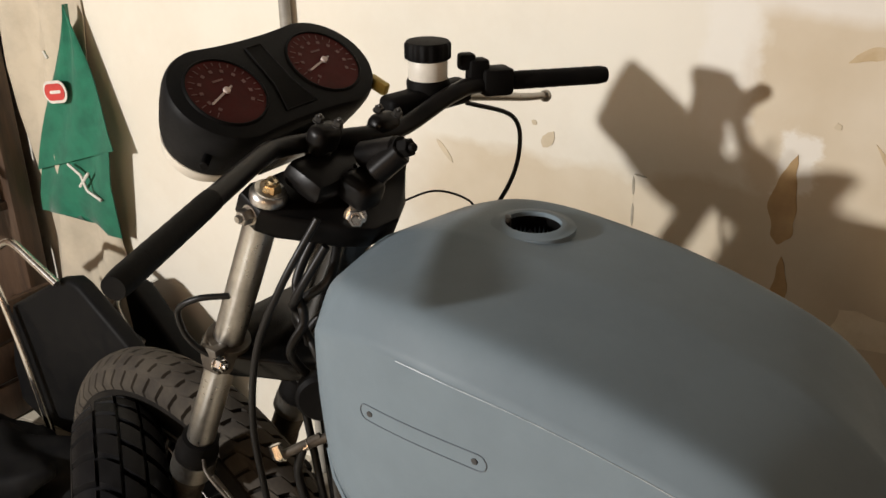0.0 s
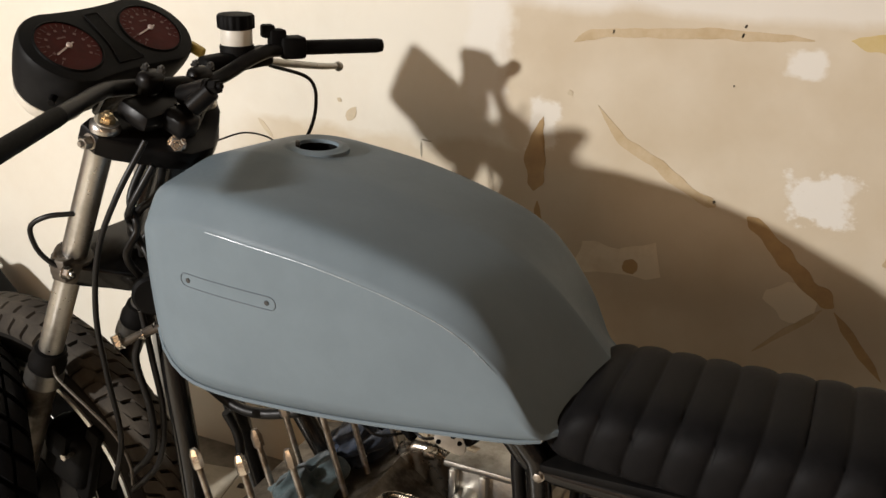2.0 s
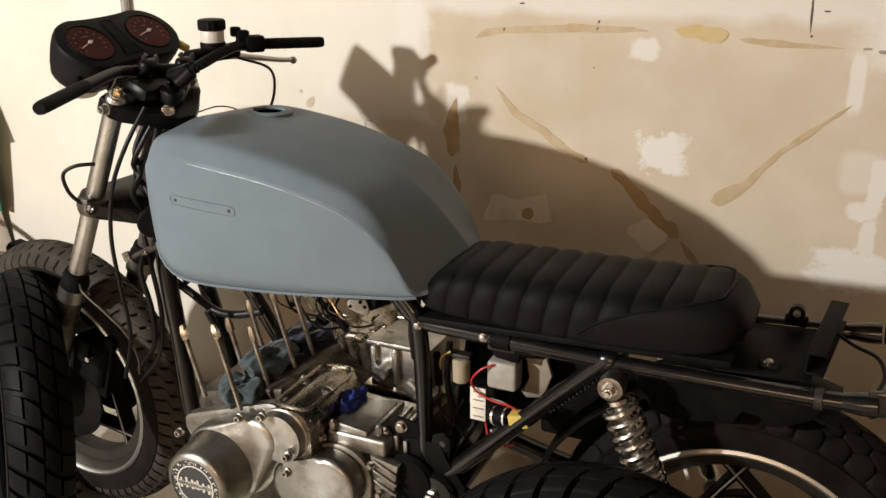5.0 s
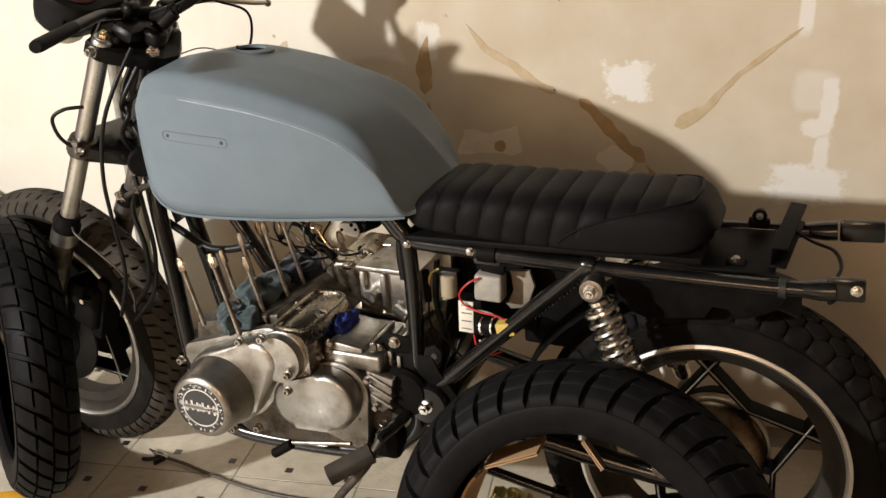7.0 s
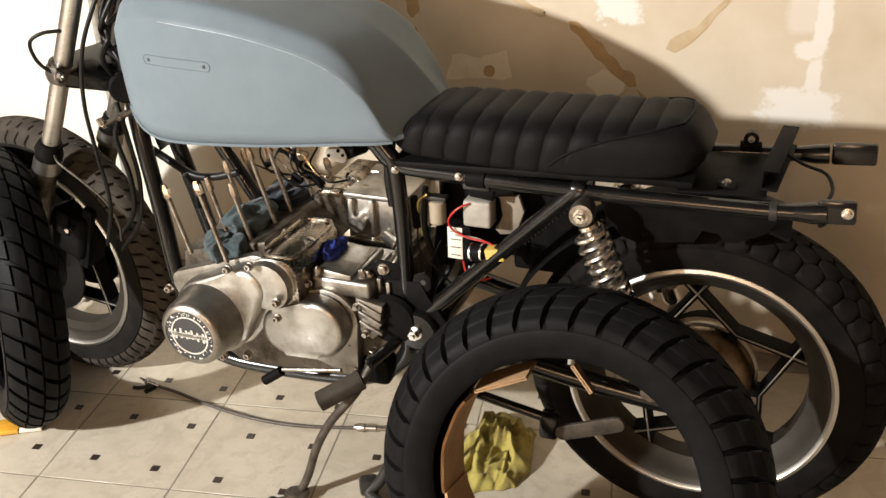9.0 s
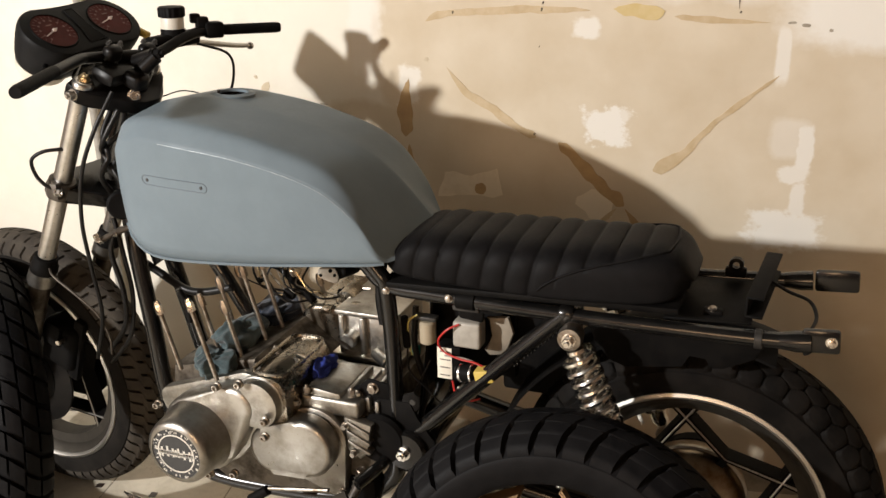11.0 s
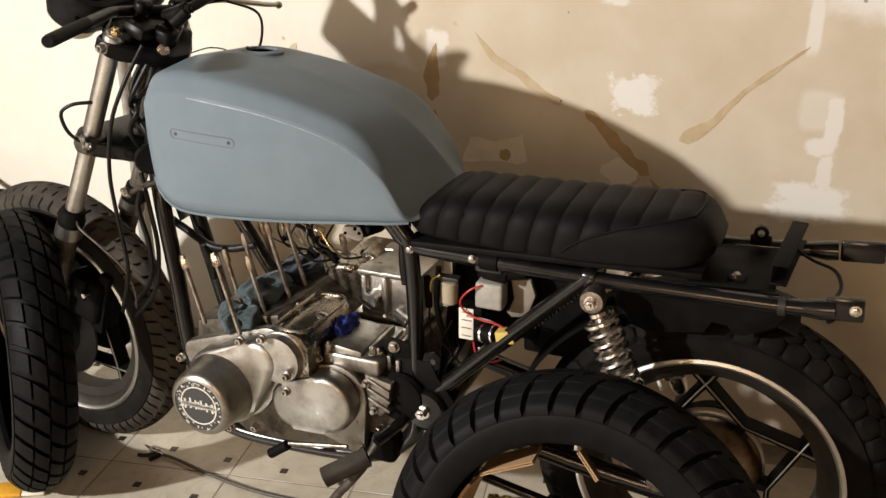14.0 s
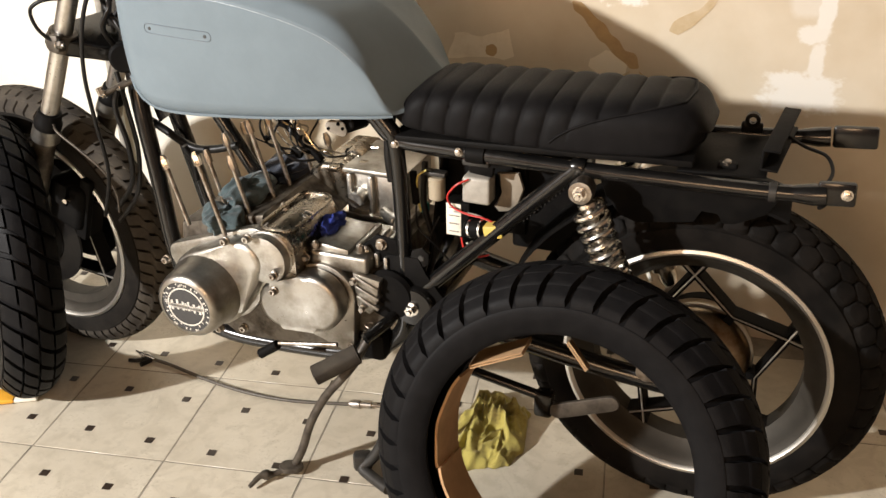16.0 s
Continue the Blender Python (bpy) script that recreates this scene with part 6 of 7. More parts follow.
for pts, mt in (([(0.128, 0.02, 0.655), (0.108, 0.012, 0.645), (0.090, 0.015, 0.620), (0.098, 0.02, 0.598), (0.13, 0.012, 0.592), (0.165, 0.008, 0.590), (0.20, 0.012, 0.572)], "red_wire"),
                ([(0.11, 0.03, 0.535), (0.125, 0.01, 0.52), (0.15, 0.005, 0.515), (0.17, 0.01, 0.52)], "red_wire"),
                ([(0.045, 0.03, 0.658), (0.03, 0.025, 0.645), (0.026, 0.03, 0.61), (0.028, 0.04, 0.57)], "yellow_wire"),
                ([(0.135, 0.01, 0.54), (0.145, 0.003, 0.528), (0.16, 0.003, 0.53), (0.167, 0.008, 0.542)], "yellow_wire"),
                ([(0.128, 0.01, 0.537), (0.142, 0.001, 0.523), (0.158, 0.002, 0.524), (0.17, 0.008, 0.54)], "white_wire"),
                ([(0.02, 0.04, 0.60), (0.03, 0.02, 0.55), (0.06, 0.03, 0.51), (0.08, 0.05, 0.47)], "wire"),
                ([(0.06, 0.05, 0.56), (0.045, 0.03, 0.52), (0.03, 0.02, 0.49)], "wire"),
                ([(0.10, 0.02, 0.59), (0.14, 0.015, 0.592), (0.17, 0.008, 0.588)], "grey_plastic")):
    part("wire", tube(bmesh.new(), smooth_path(pts, 6), 0.0019, 7), mt, bike)
part("relay_band", lathe(bmesh.new(), [(0.0165, 0), (0.0178, 0.001), (0.0178, 0.004), (0.0165, 0.005)], axis_frame((0.157, 0.0058, 0.5708), (1, -0.2, 0.16)), 20, closed=True), "chrome", bike)
part("rubber_strap", lathe(bmesh.new(), [(0.012, -0.018), (0.0158, -0.016), (0.0165, 0.0), (0.0158, 0.016), (0.012, 0.018)], axis_frame((0.150, YL, 0.7125), (1, 0, 0)), 18), "dull_black", bike, "black rubber strap round the frame rail")
part("strap_tail", box(bmesh.new(), (0.045, 0.012, 0.042), Matrix.Translation((0.150, 0.03, 0.684)) @ Matrix.Rotation(radians(6), 4, "Y"), 0.004), "dull_black", bike)
for x, w in ((0.118, 0.018), (0.162, 0.034), (0.21, 0.026)):
    part("foam_scrap", box(bmesh.new(), (w, 0.02, 0.006), Matrix.Translation((x, 0.0, 0.7335)) @ Matrix.Rotation(radians(x * 60), 4, "X"), 0.002), "label", seat, "torn white scrap under the seat edge")
part("cable_fuse_holder", bar((0.020, 0.028, 0.652), (0.023, 0.03, 0.59), 0.007, 12), "dull_black", bike)
part("teal_plug", box(bmesh.new(), (0.014, 0.014, 0.018), Matrix.Translation((0.028, 0.06, 0.57)), 0.003), "teal_wire", bike)
for pts, r in (([(0.0, 0.03, 0.70), (0.06, 0.04, 0.69), (0.12, 0.05, 0.685), (0.2, 0.05, 0.685), (0.28, 0.04, 0.69)], 0.008), ([(0.03, 0.06, 0.66), (0.03, 0.05, 0.58), (0.05, 0.05, 0.50), (0.04, 0.04, 0.44)], 0.006)):
    part("wiring_loom", tube(bmesh.new(), smooth_path(pts, 6), r, 10), "wire", bike)
part("seat_hinge", box(bmesh.new(), (0.05, 0.03, 0.02), Matrix.Translation((0.14, 0.035, 0.69)), 0.004), "grey_metal", bike)
part("tool_clip", box(bmesh.new(), (0.04, 0.03, 0.016), Matrix.Translation((0.19, 0.03, 0.692)), 0.003), "dull_black", bike)

# ---- cables and lines on the bike ----
rnd = random.Random(3)
front_cables = [
    ([(-0.575, 0.335, 1.075), (-0.545, 0.40, 1.045), (-0.535, 0.40, 1.0), (-0.54, 0.37, 0.95), (-0.56, 0.30, 0.90), (-0.60, 0.20, 0.87)], 0.003),
    ([(-0.693, 0.022, 0.912), (-0.722, 0.0, 0.910), (-0.747, -0.008, 0.893), (-0.747, -0.004, 0.862), (-0.735, 0.004, 0.840), (-0.718, 0.016, 0.826)], 0.0038),
    ([(-0.56, 0.03, 1.03), (-0.59, 0.0, 0.96), (-0.625, -0.01, 0.88), (-0.645, -0.01, 0.78), (-0.65, 0.0, 0.68), (-0.66, 0.02, 0.56), (-0.70, 0.03, 0.45)], 0.0042),
    ([(-0.615, 0.045, 0.77), (-0.60, 0.04, 0.70), (-0.60, 0.05, 0.60), (-0.63, 0.06, 0.50), (-0.70, 0.07, 0.42)], 0.0048),
]
head_cables = [
    ([(-0.60, 0.08, 1.0), (-0.615, 0.05, 0.94), (-0.60, 0.04, 0.90), (-0.615, 0.03, 0.86), (-0.61, 0.05, 0.82), (-0.585, 0.06, 0.80)], 0.0055),
    ([(-0.59, 0.10, 1.0), (-0.575, 0.06, 0.95), (-0.605, 0.05, 0.92), (-0.63, 0.06, 0.88), (-0.60, 0.07, 0.84)], 0.0055),
    ([(-0.57, 0.05, 0.99), (-0.60, 0.03, 0.93), (-0.62, 0.05, 0.90), (-0.585, 0.04, 0.86), (-0.57, 0.05, 0.80)], 0.005),
    ([(-0.62, 0.13, 1.0), (-0.63, 0.12, 0.94), (-0.60, 0.10, 0.91), (-0.62, 0.07, 0.87), (-0.635, 0.08, 0.84)], 0.005),
]
other_cables = [
    ([(-0.63, 0.10, 0.67), (-0.59, 0.12, 0.632), (-0.523, 0.12, 0.598), (-0.47, 0.12, 0.598), (-0.41, 0.13, 0.612)], 0.0085),
    ([(-0.50, 0.07, 0.62), (-0.49, 0.08, 0.58), (-0.495, 0.09, 0.54)], 0.007),
    ([(-0.585, 0.20, 0.985), (-0.56, 0.24, 0.992), (-0.52, 0.25, 0.985), (-0.505, 0.25, 0.965)], 0.0014),
    ([(-0.05, 0.10, 0.74), (-0.055, 0.09, 0.66), (-0.05, 0.09, 0.60)], 0.010),
]
for pts, r in front_cables + head_cables + other_cables:
    part("cable", tube(bmesh.new(), smooth_path(pts, 8), r, 9), "wire", bike)
for k in range(13):
    x = -0.415 + 0.011 * k + rnd.uniform(-0.012, 0.012)
    pts = [(x + 0.03, 0.19, 0.70)]
    for j in range(4):
        pts.append((x + rnd.uniform(-0.022, 0.022) + 0.012 * j, 0.19 + rnd.uniform(-0.025, 0.03), 0.660 - 0.024 * j + rnd.uniform(-0.014, 0.010)))
    pts.append((x + 0.07 + rnd.uniform(-0.02, 0.02), 0.215, 0.575 + rnd.uniform(-0.015, 0.012)))
    part("loose_wire", tube(bmesh.new(), smooth_path(pts, 6), rnd.uniform(0.0015, 0.0024), 6), ("wire", "wire", "brass", "dull_beige")[k % 4], bike)
for p, d, size in (((-0.317, 0.20, 0.582), 0.3, (0.026, 0.016, 0.018)), ((-0.375, 0.19, 0.612), -0.5, (0.020, 0.013, 0.013)), ((-0.345, 0.20, 0.640), 0.2, (0.018, 0.012, 0.012))):
    part("wire_plug", box(bmesh.new(), size, Matrix.Translation(p) @ Matrix.Rotation(d, 4, "Y"), 0.003), "dull_black", bike)
part("white_plug", box(bmesh.new(), (0.016, 0.012, 0.018), Matrix.Translation((-0.366, 0.21, 0.653)) @ Matrix.Rotation(0.3, 4, "Y"), 0.003), "label", bike)
frame_tube("cable_sleeve", [(-0.40, 0.20, 0.70), (-0.347, 0.20, 0.651), (-0.282, 0.20, 0.591), (-0.26, 0.20, 0.57)], 0.0085, "greasy black cable sleeve", material="dull_black")
bm = lathe(bmesh.new(), [(0.004, 0), (0.009, 0.006), (0.007, 0.012), (0.010, 0.018), (0.007, 0.024), (0.010, 0.030), (0.005, 0.045)], axis_frame((-0.230, 0.25, 0.573), (0.92, 0.0, 0.38)), 14)
part("cable_boot", bm, "dull_black", bike, "ribbed black cable boot")
part("thin_cable", tube(bmesh.new(), smooth_path([(-0.30, 0.25, 0.575), (-0.26, 0.25, 0.566), (-0.228, 0.25, 0.573), (-0.187, 0.25, 0.589), (-0.152, 0.25, 0.594)], 6), 0.003, 8), "steel", bike)
for k, (a, b) in enumerate((((-0.62, 0.0, 0.735), (-0.585, 0.035, 0.755)), ((-0.60, 0.02, 0.745), (-0.555, 0.06, 0.765)))):
    part("brake_union", bar(a, b, 0.0058, 10), "worn_iron", bike)
    hexbolt(Vector(a) + (Vector(b) - Vector(a)) * 0.1, Vector(a) - Vector(b), 0.0062, 0.008, bike, "chrome", "union_nut", False)
part("line_fitting", bar((-0.617, -0.002, 0.735), (-0.625, 0.0, 0.75), 0.0075, 6), "chrome", bike)
part("brake_hose", tube(bmesh.new(), smooth_path([(-0.60, 0.02, 0.745), (-0.612, 0.02, 0.70), (-0.605, 0.03, 0.62), (-0.63, 0.05, 0.53), (-0.70, 0.07, 0.45)], 6), 0.0055, 10), "wire", bike)
part("horn", bar((-0.60, 0.06, 0.80), (-0.585, 0.04, 0.80), 0.03, 24), "dull_black", bike, "black horn")
part("yellow_tag", box(bmesh.new(), (0.03, 0.012, 0.016), Matrix.Translation((-0.655, 0.262, 1.104)) @ Matrix.Rotation(0.4, 4, "Y"), 0.004), "yellow_plastic", bike)
part("yellow_sleeve", tube(bmesh.new(), [(-0.63, 0.12, 0.985), (-0.622, 0.11, 0.955), (-0.618, 0.10, 0.945)], [0.009, 0.011, 0.004], 10), "yellow_plastic", bike)
tail = smooth_path([(0.635, 0.17, 0.742), (0.663, 0.15, 0.735), (0.695, 0.12, 0.735), (0.707, 0.09, 0.722), (0.700, 0.06, 0.712), (0.69, 0.04, 0.708)], 6)
part("tail_wire", tube(bmesh.new(), tail, 0.003, 8), "wire", bike)
part("tail_wire", tube(bmesh.new(), smooth_path([(0.70, 0.0, 0.722), (0.70, 0.01, 0.70), (0.695, 0.03, 0.685)], 5), 0.004, 8), "wire", bike)

part("brake_pipe", tube(bmesh.new(), smooth_path([(-0.79, 0.03, 0.645), (-0.772, 0.02, 0.632), (-0.716, 0.02, 0.594), (-0.676, 0.025, 0.555), (-0.659, 0.03, 0.505), (-0.67, 0.04, 0.46)], 6), 0.0024, 9), "worn_iron", bike, "dull bare brake pipe")

# ---- loose things round the bike ----
def rag(name, centre, size, seed, material, label, **kw):
    kw.setdefault("rough", 0.16)
    kw.setdefault("folds", 4.6)
    kw.setdefault("sub", 5)
    bm = wobbly(bmesh.new(), centre, size, seed, **kw)
    return tagged(part(name, bm, material, None, sharp=2.5), label, "rag")


rag("rag", (-0.352, -0.035, 0.525), (0.042, 0.05, 0.034), 2, "rag_teal", "dirty teal rag stuffed in the engine mouth")
rag("rag", (-0.355, 0.055, 0.545), (0.048, 0.075, 0.040), 5, "rag_teal", "dirty teal rag stuffed in the engine mouth")
rag("rag", (-0.345, 0.19, 0.548), (0.044, 0.09, 0.028), 9, "rag_navy", "dirty navy rag stuffed in the engine mouth")
rag("blue_rag", (-0.152, 0.035, 0.512), (0.026, 0.042, 0.028), 4, "rag_blue", "bright blue rag on the engine")


def dropped_cloth(name, centre, half_size, height, seed, material, label, n=64):
    """A cloth let fall in a heap: sharp folds in two sizes, a loose ragged edge, two thin faces."""
    off = V(seed * 3.7, seed * 1.9, seed)
    tops = []
    for i in range(n + 1):
        for j in range(n + 1):
            u, v = 2 * i / n - 1, 2 * j / n - 1
            p = V(u, v, 0)
            warp = p * 1.6 + 0.5 * noise.noise_vector(p * 1.5 + off)
            ridge = 1 - min(1, 2.6 * abs(noise.noise(warp + off)))
            small = 1 - min(1, 2.4 * abs(noise.noise(warp * 2.7 + off * 2)))
            edge = max(abs(u), abs(v))
            fall = max(0.0, 1 - edge ** 2.2)
            z = 0.003 + height * fall * (0.30 + 0.50 * ridge + 0.26 * small) + 0.006 * max(0, noise.noise(p * 5 + off)) * (1 - fall)
            k = 1 + 0.22 * noise.noise(V(u, v, 3) * 1.4 + off)
            r = 1 / max(1.0, math.hypot(u, v)) ** 0.7
            side = 0.010 * noise.noise_vector(p * 3.1 + off)
            tops.append(Vector(centre) + V(u * k * r * half_size[0] + side.x, v * k * r * half_size[1] + side.y, max(z, 0.003)))
    bm = bmesh.new()
    up = [bm.verts.new(p) for p in tops]
    low = [bm.verts.new(p - V(0, 0, 0.0025)) for p in tops]
    at = lambda i, j: i * (n + 1) + j
    for i in range(n):
        for j in range(n):
            q = (at(i, j), at(i + 1, j), at(i + 1, j + 1), at(i, j + 1))
            bm.faces.new([up[k] for k in q])
            bm.faces.new([low[k] for k in reversed(q)])
    rim = [at(i, 0) for i in range(n)] + [at(n, j) for j in range(n)] + [at(i, n) for i in range(n, 0, -1)] + [at(0, j) for j in range(n, 0, -1)]
    for p, q in zip(rim, rim[1:] + rim[:1]):
        bm.faces.new((up[q], up[p], low[p], low[q]))
    return tagged(part(name, bm, material, None, sharp=2.5), label, "rag")


dropped_cloth("yellow_rag", (0.128, 0.150, 0.0), (0.078, 0.125), 0.085, 7, "rag_yellow", "stained yellow rag crumpled on the floor")

t1 = thing("spare_tyre", (0.37, -0.32, 0), "new black dual-sport tyre leaning against the motorcycle", "tyre", "loose tyres")
lean = radians(17)
tyre(axis_frame((0.372, -0.215, 0.302), (0.0, -math.cos(lean), math.sin(lean))), 0.318, 0.140, 0.214, 0.013, DUAL, 39, "carcass", "rubber", t1, "black rubber tyre body", 0.96, 0.44)
t2 = thing("spare_tyre", (-0.97, -0.01, 0), "new black dual-sport tyre standing on its tread", "tyre", "loose tyres")
tyre(axis_frame((-0.97, -0.01, 0.322), (-0.588, -0.809, 0.12)), 0.322, 0.128, 0.222, 0.012, BLOCKS, 37, "carcass", "rubber", t2, "black rubber tyre body", 0.94, 0.38)
bm = box(bmesh.new(), (0.09, 0.05, 0.012), Matrix.Translation((-0.985, -0.125, 0.010)) @ Matrix.Rotation(0.5, 4, "Z"), 0.004)
lab = part("label_wrap", bm, "orange", t2, "orange and white paper label under the tread")
part("label_border", box(bmesh.new(), (0.055, 0.045, 0.010), Matrix.Translation((-0.925, -0.092, 0.008)) @ Matrix.Rotation(0.5, 4, "Z"), 0.004), "label", t2)

tm = axis_frame((0.372, -0.215, 0.302), (0.0, -math.cos(lean), math.sin(lean)))


def card_strip(name, a0, a1, r, h0, h1, label, wave=0.0008):
    """A strip of cardboard bent inside the tyre."""
    bm = bmesh.new()
    rings = []
    n = 16
    for k in range(n + 1):
        a = radians(a0 + (a1 - a0) * k / n)
        rr = r + wave * math.sin(k * 0.9)
        rings.append([tm @ V(q * math.cos(a), q * math.sin(a), h) for q, h in ((rr, h0), (rr, h1), (rr - 0.0045, h1), (rr - 0.0045, h0))])
    loft(bm, rings)
    return tagged(part(name, bm, "card"), label, "cardboard")


# angles are counted from the level line along the bike
for a0, a1, r, h0, h1 in ((148, 196, 0.206, -0.065, 0.038), (196, 262, 0.202, -0.06, 0.04)):
    card_strip("cardboard_strip", a0, a1, r, h0, h1, "brown corrugated cardboard strip bent inside the tyre")

def flat_card(a0, a1, r0, r1, h, tilt, depth, label):
    """A flat offcut of corrugated board wedged across the inside of the tyre, with its fluted edge showing."""
    p, q = tm @ V(r0 * math.cos(radians(a0)), r0 * math.sin(radians(a0)), h), tm @ V(r1 * math.cos(radians(a1)), r1 * math.sin(radians(a1)), h)
    d = (q - p).normalized()
    back = (tm.to_3x3() @ V(0, 0, -1) + V(0, 0, tilt)).normalized()
    back = (back - back.dot(d) * d).normalized()
    nn = d.cross(back)
    m = Matrix((d, back, nn)).transposed().to_4x4()
    m.translation = (p + q) / 2
    L = (q - p).length
    board = tagged(part("cardboard_offcut", box(bmesh.new(), (L, depth, 0.0012), m @ Matrix.Translation((0, depth / 2, 0.0022))), "card"), label, "cardboard")
    part("lower_liner", box(bmesh.new(), (L, depth, 0.0012), m @ Matrix.Translation((0, depth / 2, -0.0022))), "card", board)
    bm = bmesh.new()
    n = int(L / 0.0035)
    pts = [m @ V(-L / 2 + L * k / (2 * n), 0.001, 0.0015 * (1 if k % 2 else -1)) for k in range(2 * n + 1)]
    tube(bm, pts, 0.0006, 4)
    part("fluting", bm, "card_edge", board)


flat_card(141, 114, 0.203, 0.182, 0.04, 0.15, 0.07, "pale corrugated cardboard offcut wedged in the tyre")
flat_card(92, 80, 0.196, 0.160, 0.03, -0.2, 0.03, "brown corrugated cardboard offcut wedged in the tyre")

cab = thing("loose_cable", (-0.45, 0.1, 0), "black control cable with metal ends lying on the floor", "cable")
cp = smooth_path([(-0.775, 0.137, 0.006), (-0.69, 0.129, 0.007), (-0.57, 0.108, 0.006), (-0.446, 0.096, 0.006), (-0.33, 0.105, 0.006), (-0.20, 0.138, 0.007)], 8)
part("sheath", tube(bmesh.new(), cp, 0.0042, 10), "cable_grey", cab, "worn grey-brown sheath")
part("ferrule", tube(bmesh.new(), [(-0.205, 0.137, 0.009), (-0.195, 0.139, 0.009), (-0.18, 0.142, 0.009), (-0.178, 0.1425, 0.009), (-0.155, 0.148, 0.009), (-0.153, 0.1485, 0.009), (-0.125, 0.155, 0.008)], [0.006, 0.010, 0.010, 0.007, 0.008, 0.0045, 0.004], 12), "steel", cab, "steel cable ferrule")
part("clevis", tube(bmesh.new(), [(-0.735, 0.135, 0.008), (-0.755, 0.137, 0.009), (-0.775, 0.140, 0.009), (-0.80, 0.148, 0.009)], [0.005, 0.008, 0.006, 0.003], 10), "chrome", cab)
part("clevis_fork", tube(bmesh.new(), [(-0.75, 0.132, 0.006), (-0.78, 0.115, 0.006), (-0.795, 0.112, 0.006)], 0.005, 8), "wire", cab)
part("clevis_fork", tube(bmesh.new(), [(-0.745, 0.132, 0.006), (-0.755, 0.105, 0.006)], 0.006, 8), "wire", cab)

# ---- far end of the room ----
broom = tagged(part("broom_handle", bar((-1.228, 0.722, 0.0), (-1.236, 0.735, 1.55), 0.0115, 14), "grey_plastic"), "grey broom handle leaning on the wall", "broom")
penn = thing("pennant", (-1.8, 0.64, 0.53), "green felt pennant with red and white print hanging on the wall", "pennant")


def cloth(name, rows, material, parent, label="", thick=0.002, sag=0.0):
    """A sheet between two edges, given row by row."""
    bm = bmesh.new()
    n = 10
    front, back = [], []
    for i, (a, b) in enumerate(rows):
        a, b = Vector(a), Vector(b)
        r = [a.lerp(b, k / n) + V(0, sag * math.sin(k * 1.1 + i * 0.8), 0) for k in range(n + 1)]
        front.append([bm.verts.new(p) for p in r])
        back.append([bm.verts.new(p + V(0, thick, 0)) for p in r])
    for g in (front, back):
        for r0, r1 in zip(g, g[1:]):
            for k in range(n):
                bm.faces.new((r0[k], r0[k + 1], r1[k + 1], r1[k]))
    for i in range(len(rows) - 1):
        bm.faces.new((front[i][0], front[i + 1][0], back[i + 1][0], back[i][0]))
        bm.faces.new((front[i][n], front[i + 1][n], back[i + 1][n], back[i][n]))
    for k in range(n):
        bm.faces.new((front[0][k], front[0][k + 1], back[0][k + 1], back[0][k]))
        bm.faces.new((front[-1][k], front[-1][k + 1], back[-1][k + 1], back[-1][k]))
    return part(name, bm, material, parent, label, sharp=1.2)


pt_top, pt_r, pt_l = V(-1.745, 0.61, 1.065), V(-1.640, 0.595, 0.765), V(-1.945, 0.60, 0.665)
rows = []
for k in range(9):
    f = k / 8
    rows.append((pt_top.lerp(pt_l, f) + V(-0.002, 0, 0), pt_top.lerp(pt_r, f) + V(0.003, 0, 0)))
part("nail", bar((-1.90, 0.75, 0.62), (-1.90, 0.612, 0.62), 0.003, 8), "steel", penn)
cloth("felt", rows, "green", penn, "green felt", sag=0.006)
rows = [(V(-1.945, 0.612, 0.675), V(-1.655, 0.60, 0.768)), (V(-1.965, 0.60, 0.60), V(-1.668, 0.595, 0.68)), (V(-1.975, 0.60, 0.555), V(-1.678, 0.60, 0.60)), (V(-1.83, 0.605, 0.575), V(-1.688, 0.605, 0.54))]
cloth("folded_felt", rows, "green", penn, "folded lower corner of the felt", sag=0.008)
px = Matrix(((1, 0, 0, -1.800), (0, 0, -1, 0.588), (0, 1, 0, 0.875), (0, 0, 0, 1)))
bm = prism(bmesh.new(), stadium(0.085, 0.05, 10), px @ Matrix.Rotation(radians(10), 4, "Z"), 0.0015)
part("print_border", bm, "white_print", penn)
part("red_print", prism(bmesh.new(), stadium(0.072, 0.037, 10), px @ Matrix.Translation((0, 0, 0.0018)) @ Matrix.Rotation(radians(10), 4, "Z"), 0.0012), "red", penn, "red printed shape")
part("red_print_gap", prism(bmesh.new(), stadium(0.04, 0.007, 6), px @ Matrix.Translation((0.004, 0.001, 0.0032)) @ Matrix.Rotation(radians(10), 4, "Z"), 0.0008), "white_print", penn)
for x0, z0, x1, z1 in ((-1.80, 0.71, -1.76, 0.69), (-1.76, 0.69, -1.745, 0.655), (-1.745, 0.655, -1.70, 0.64), (-1.77, 0.66, -1.73, 0.70), (-1.81, 0.965, -1.80, 0.95)):
    part("print_bar", bar((x0, 0.584, z0), (x1, 0.584, z1), 0.0035, 6), "white_print", penn)

nearer = Matrix.Translation((-0.0022, 0.0479, -0.1065)) @ Matrix.Scale(1.077, 4)
for piece_of_felt in penn.children:
    piece_of_felt.data.transform(nearer)

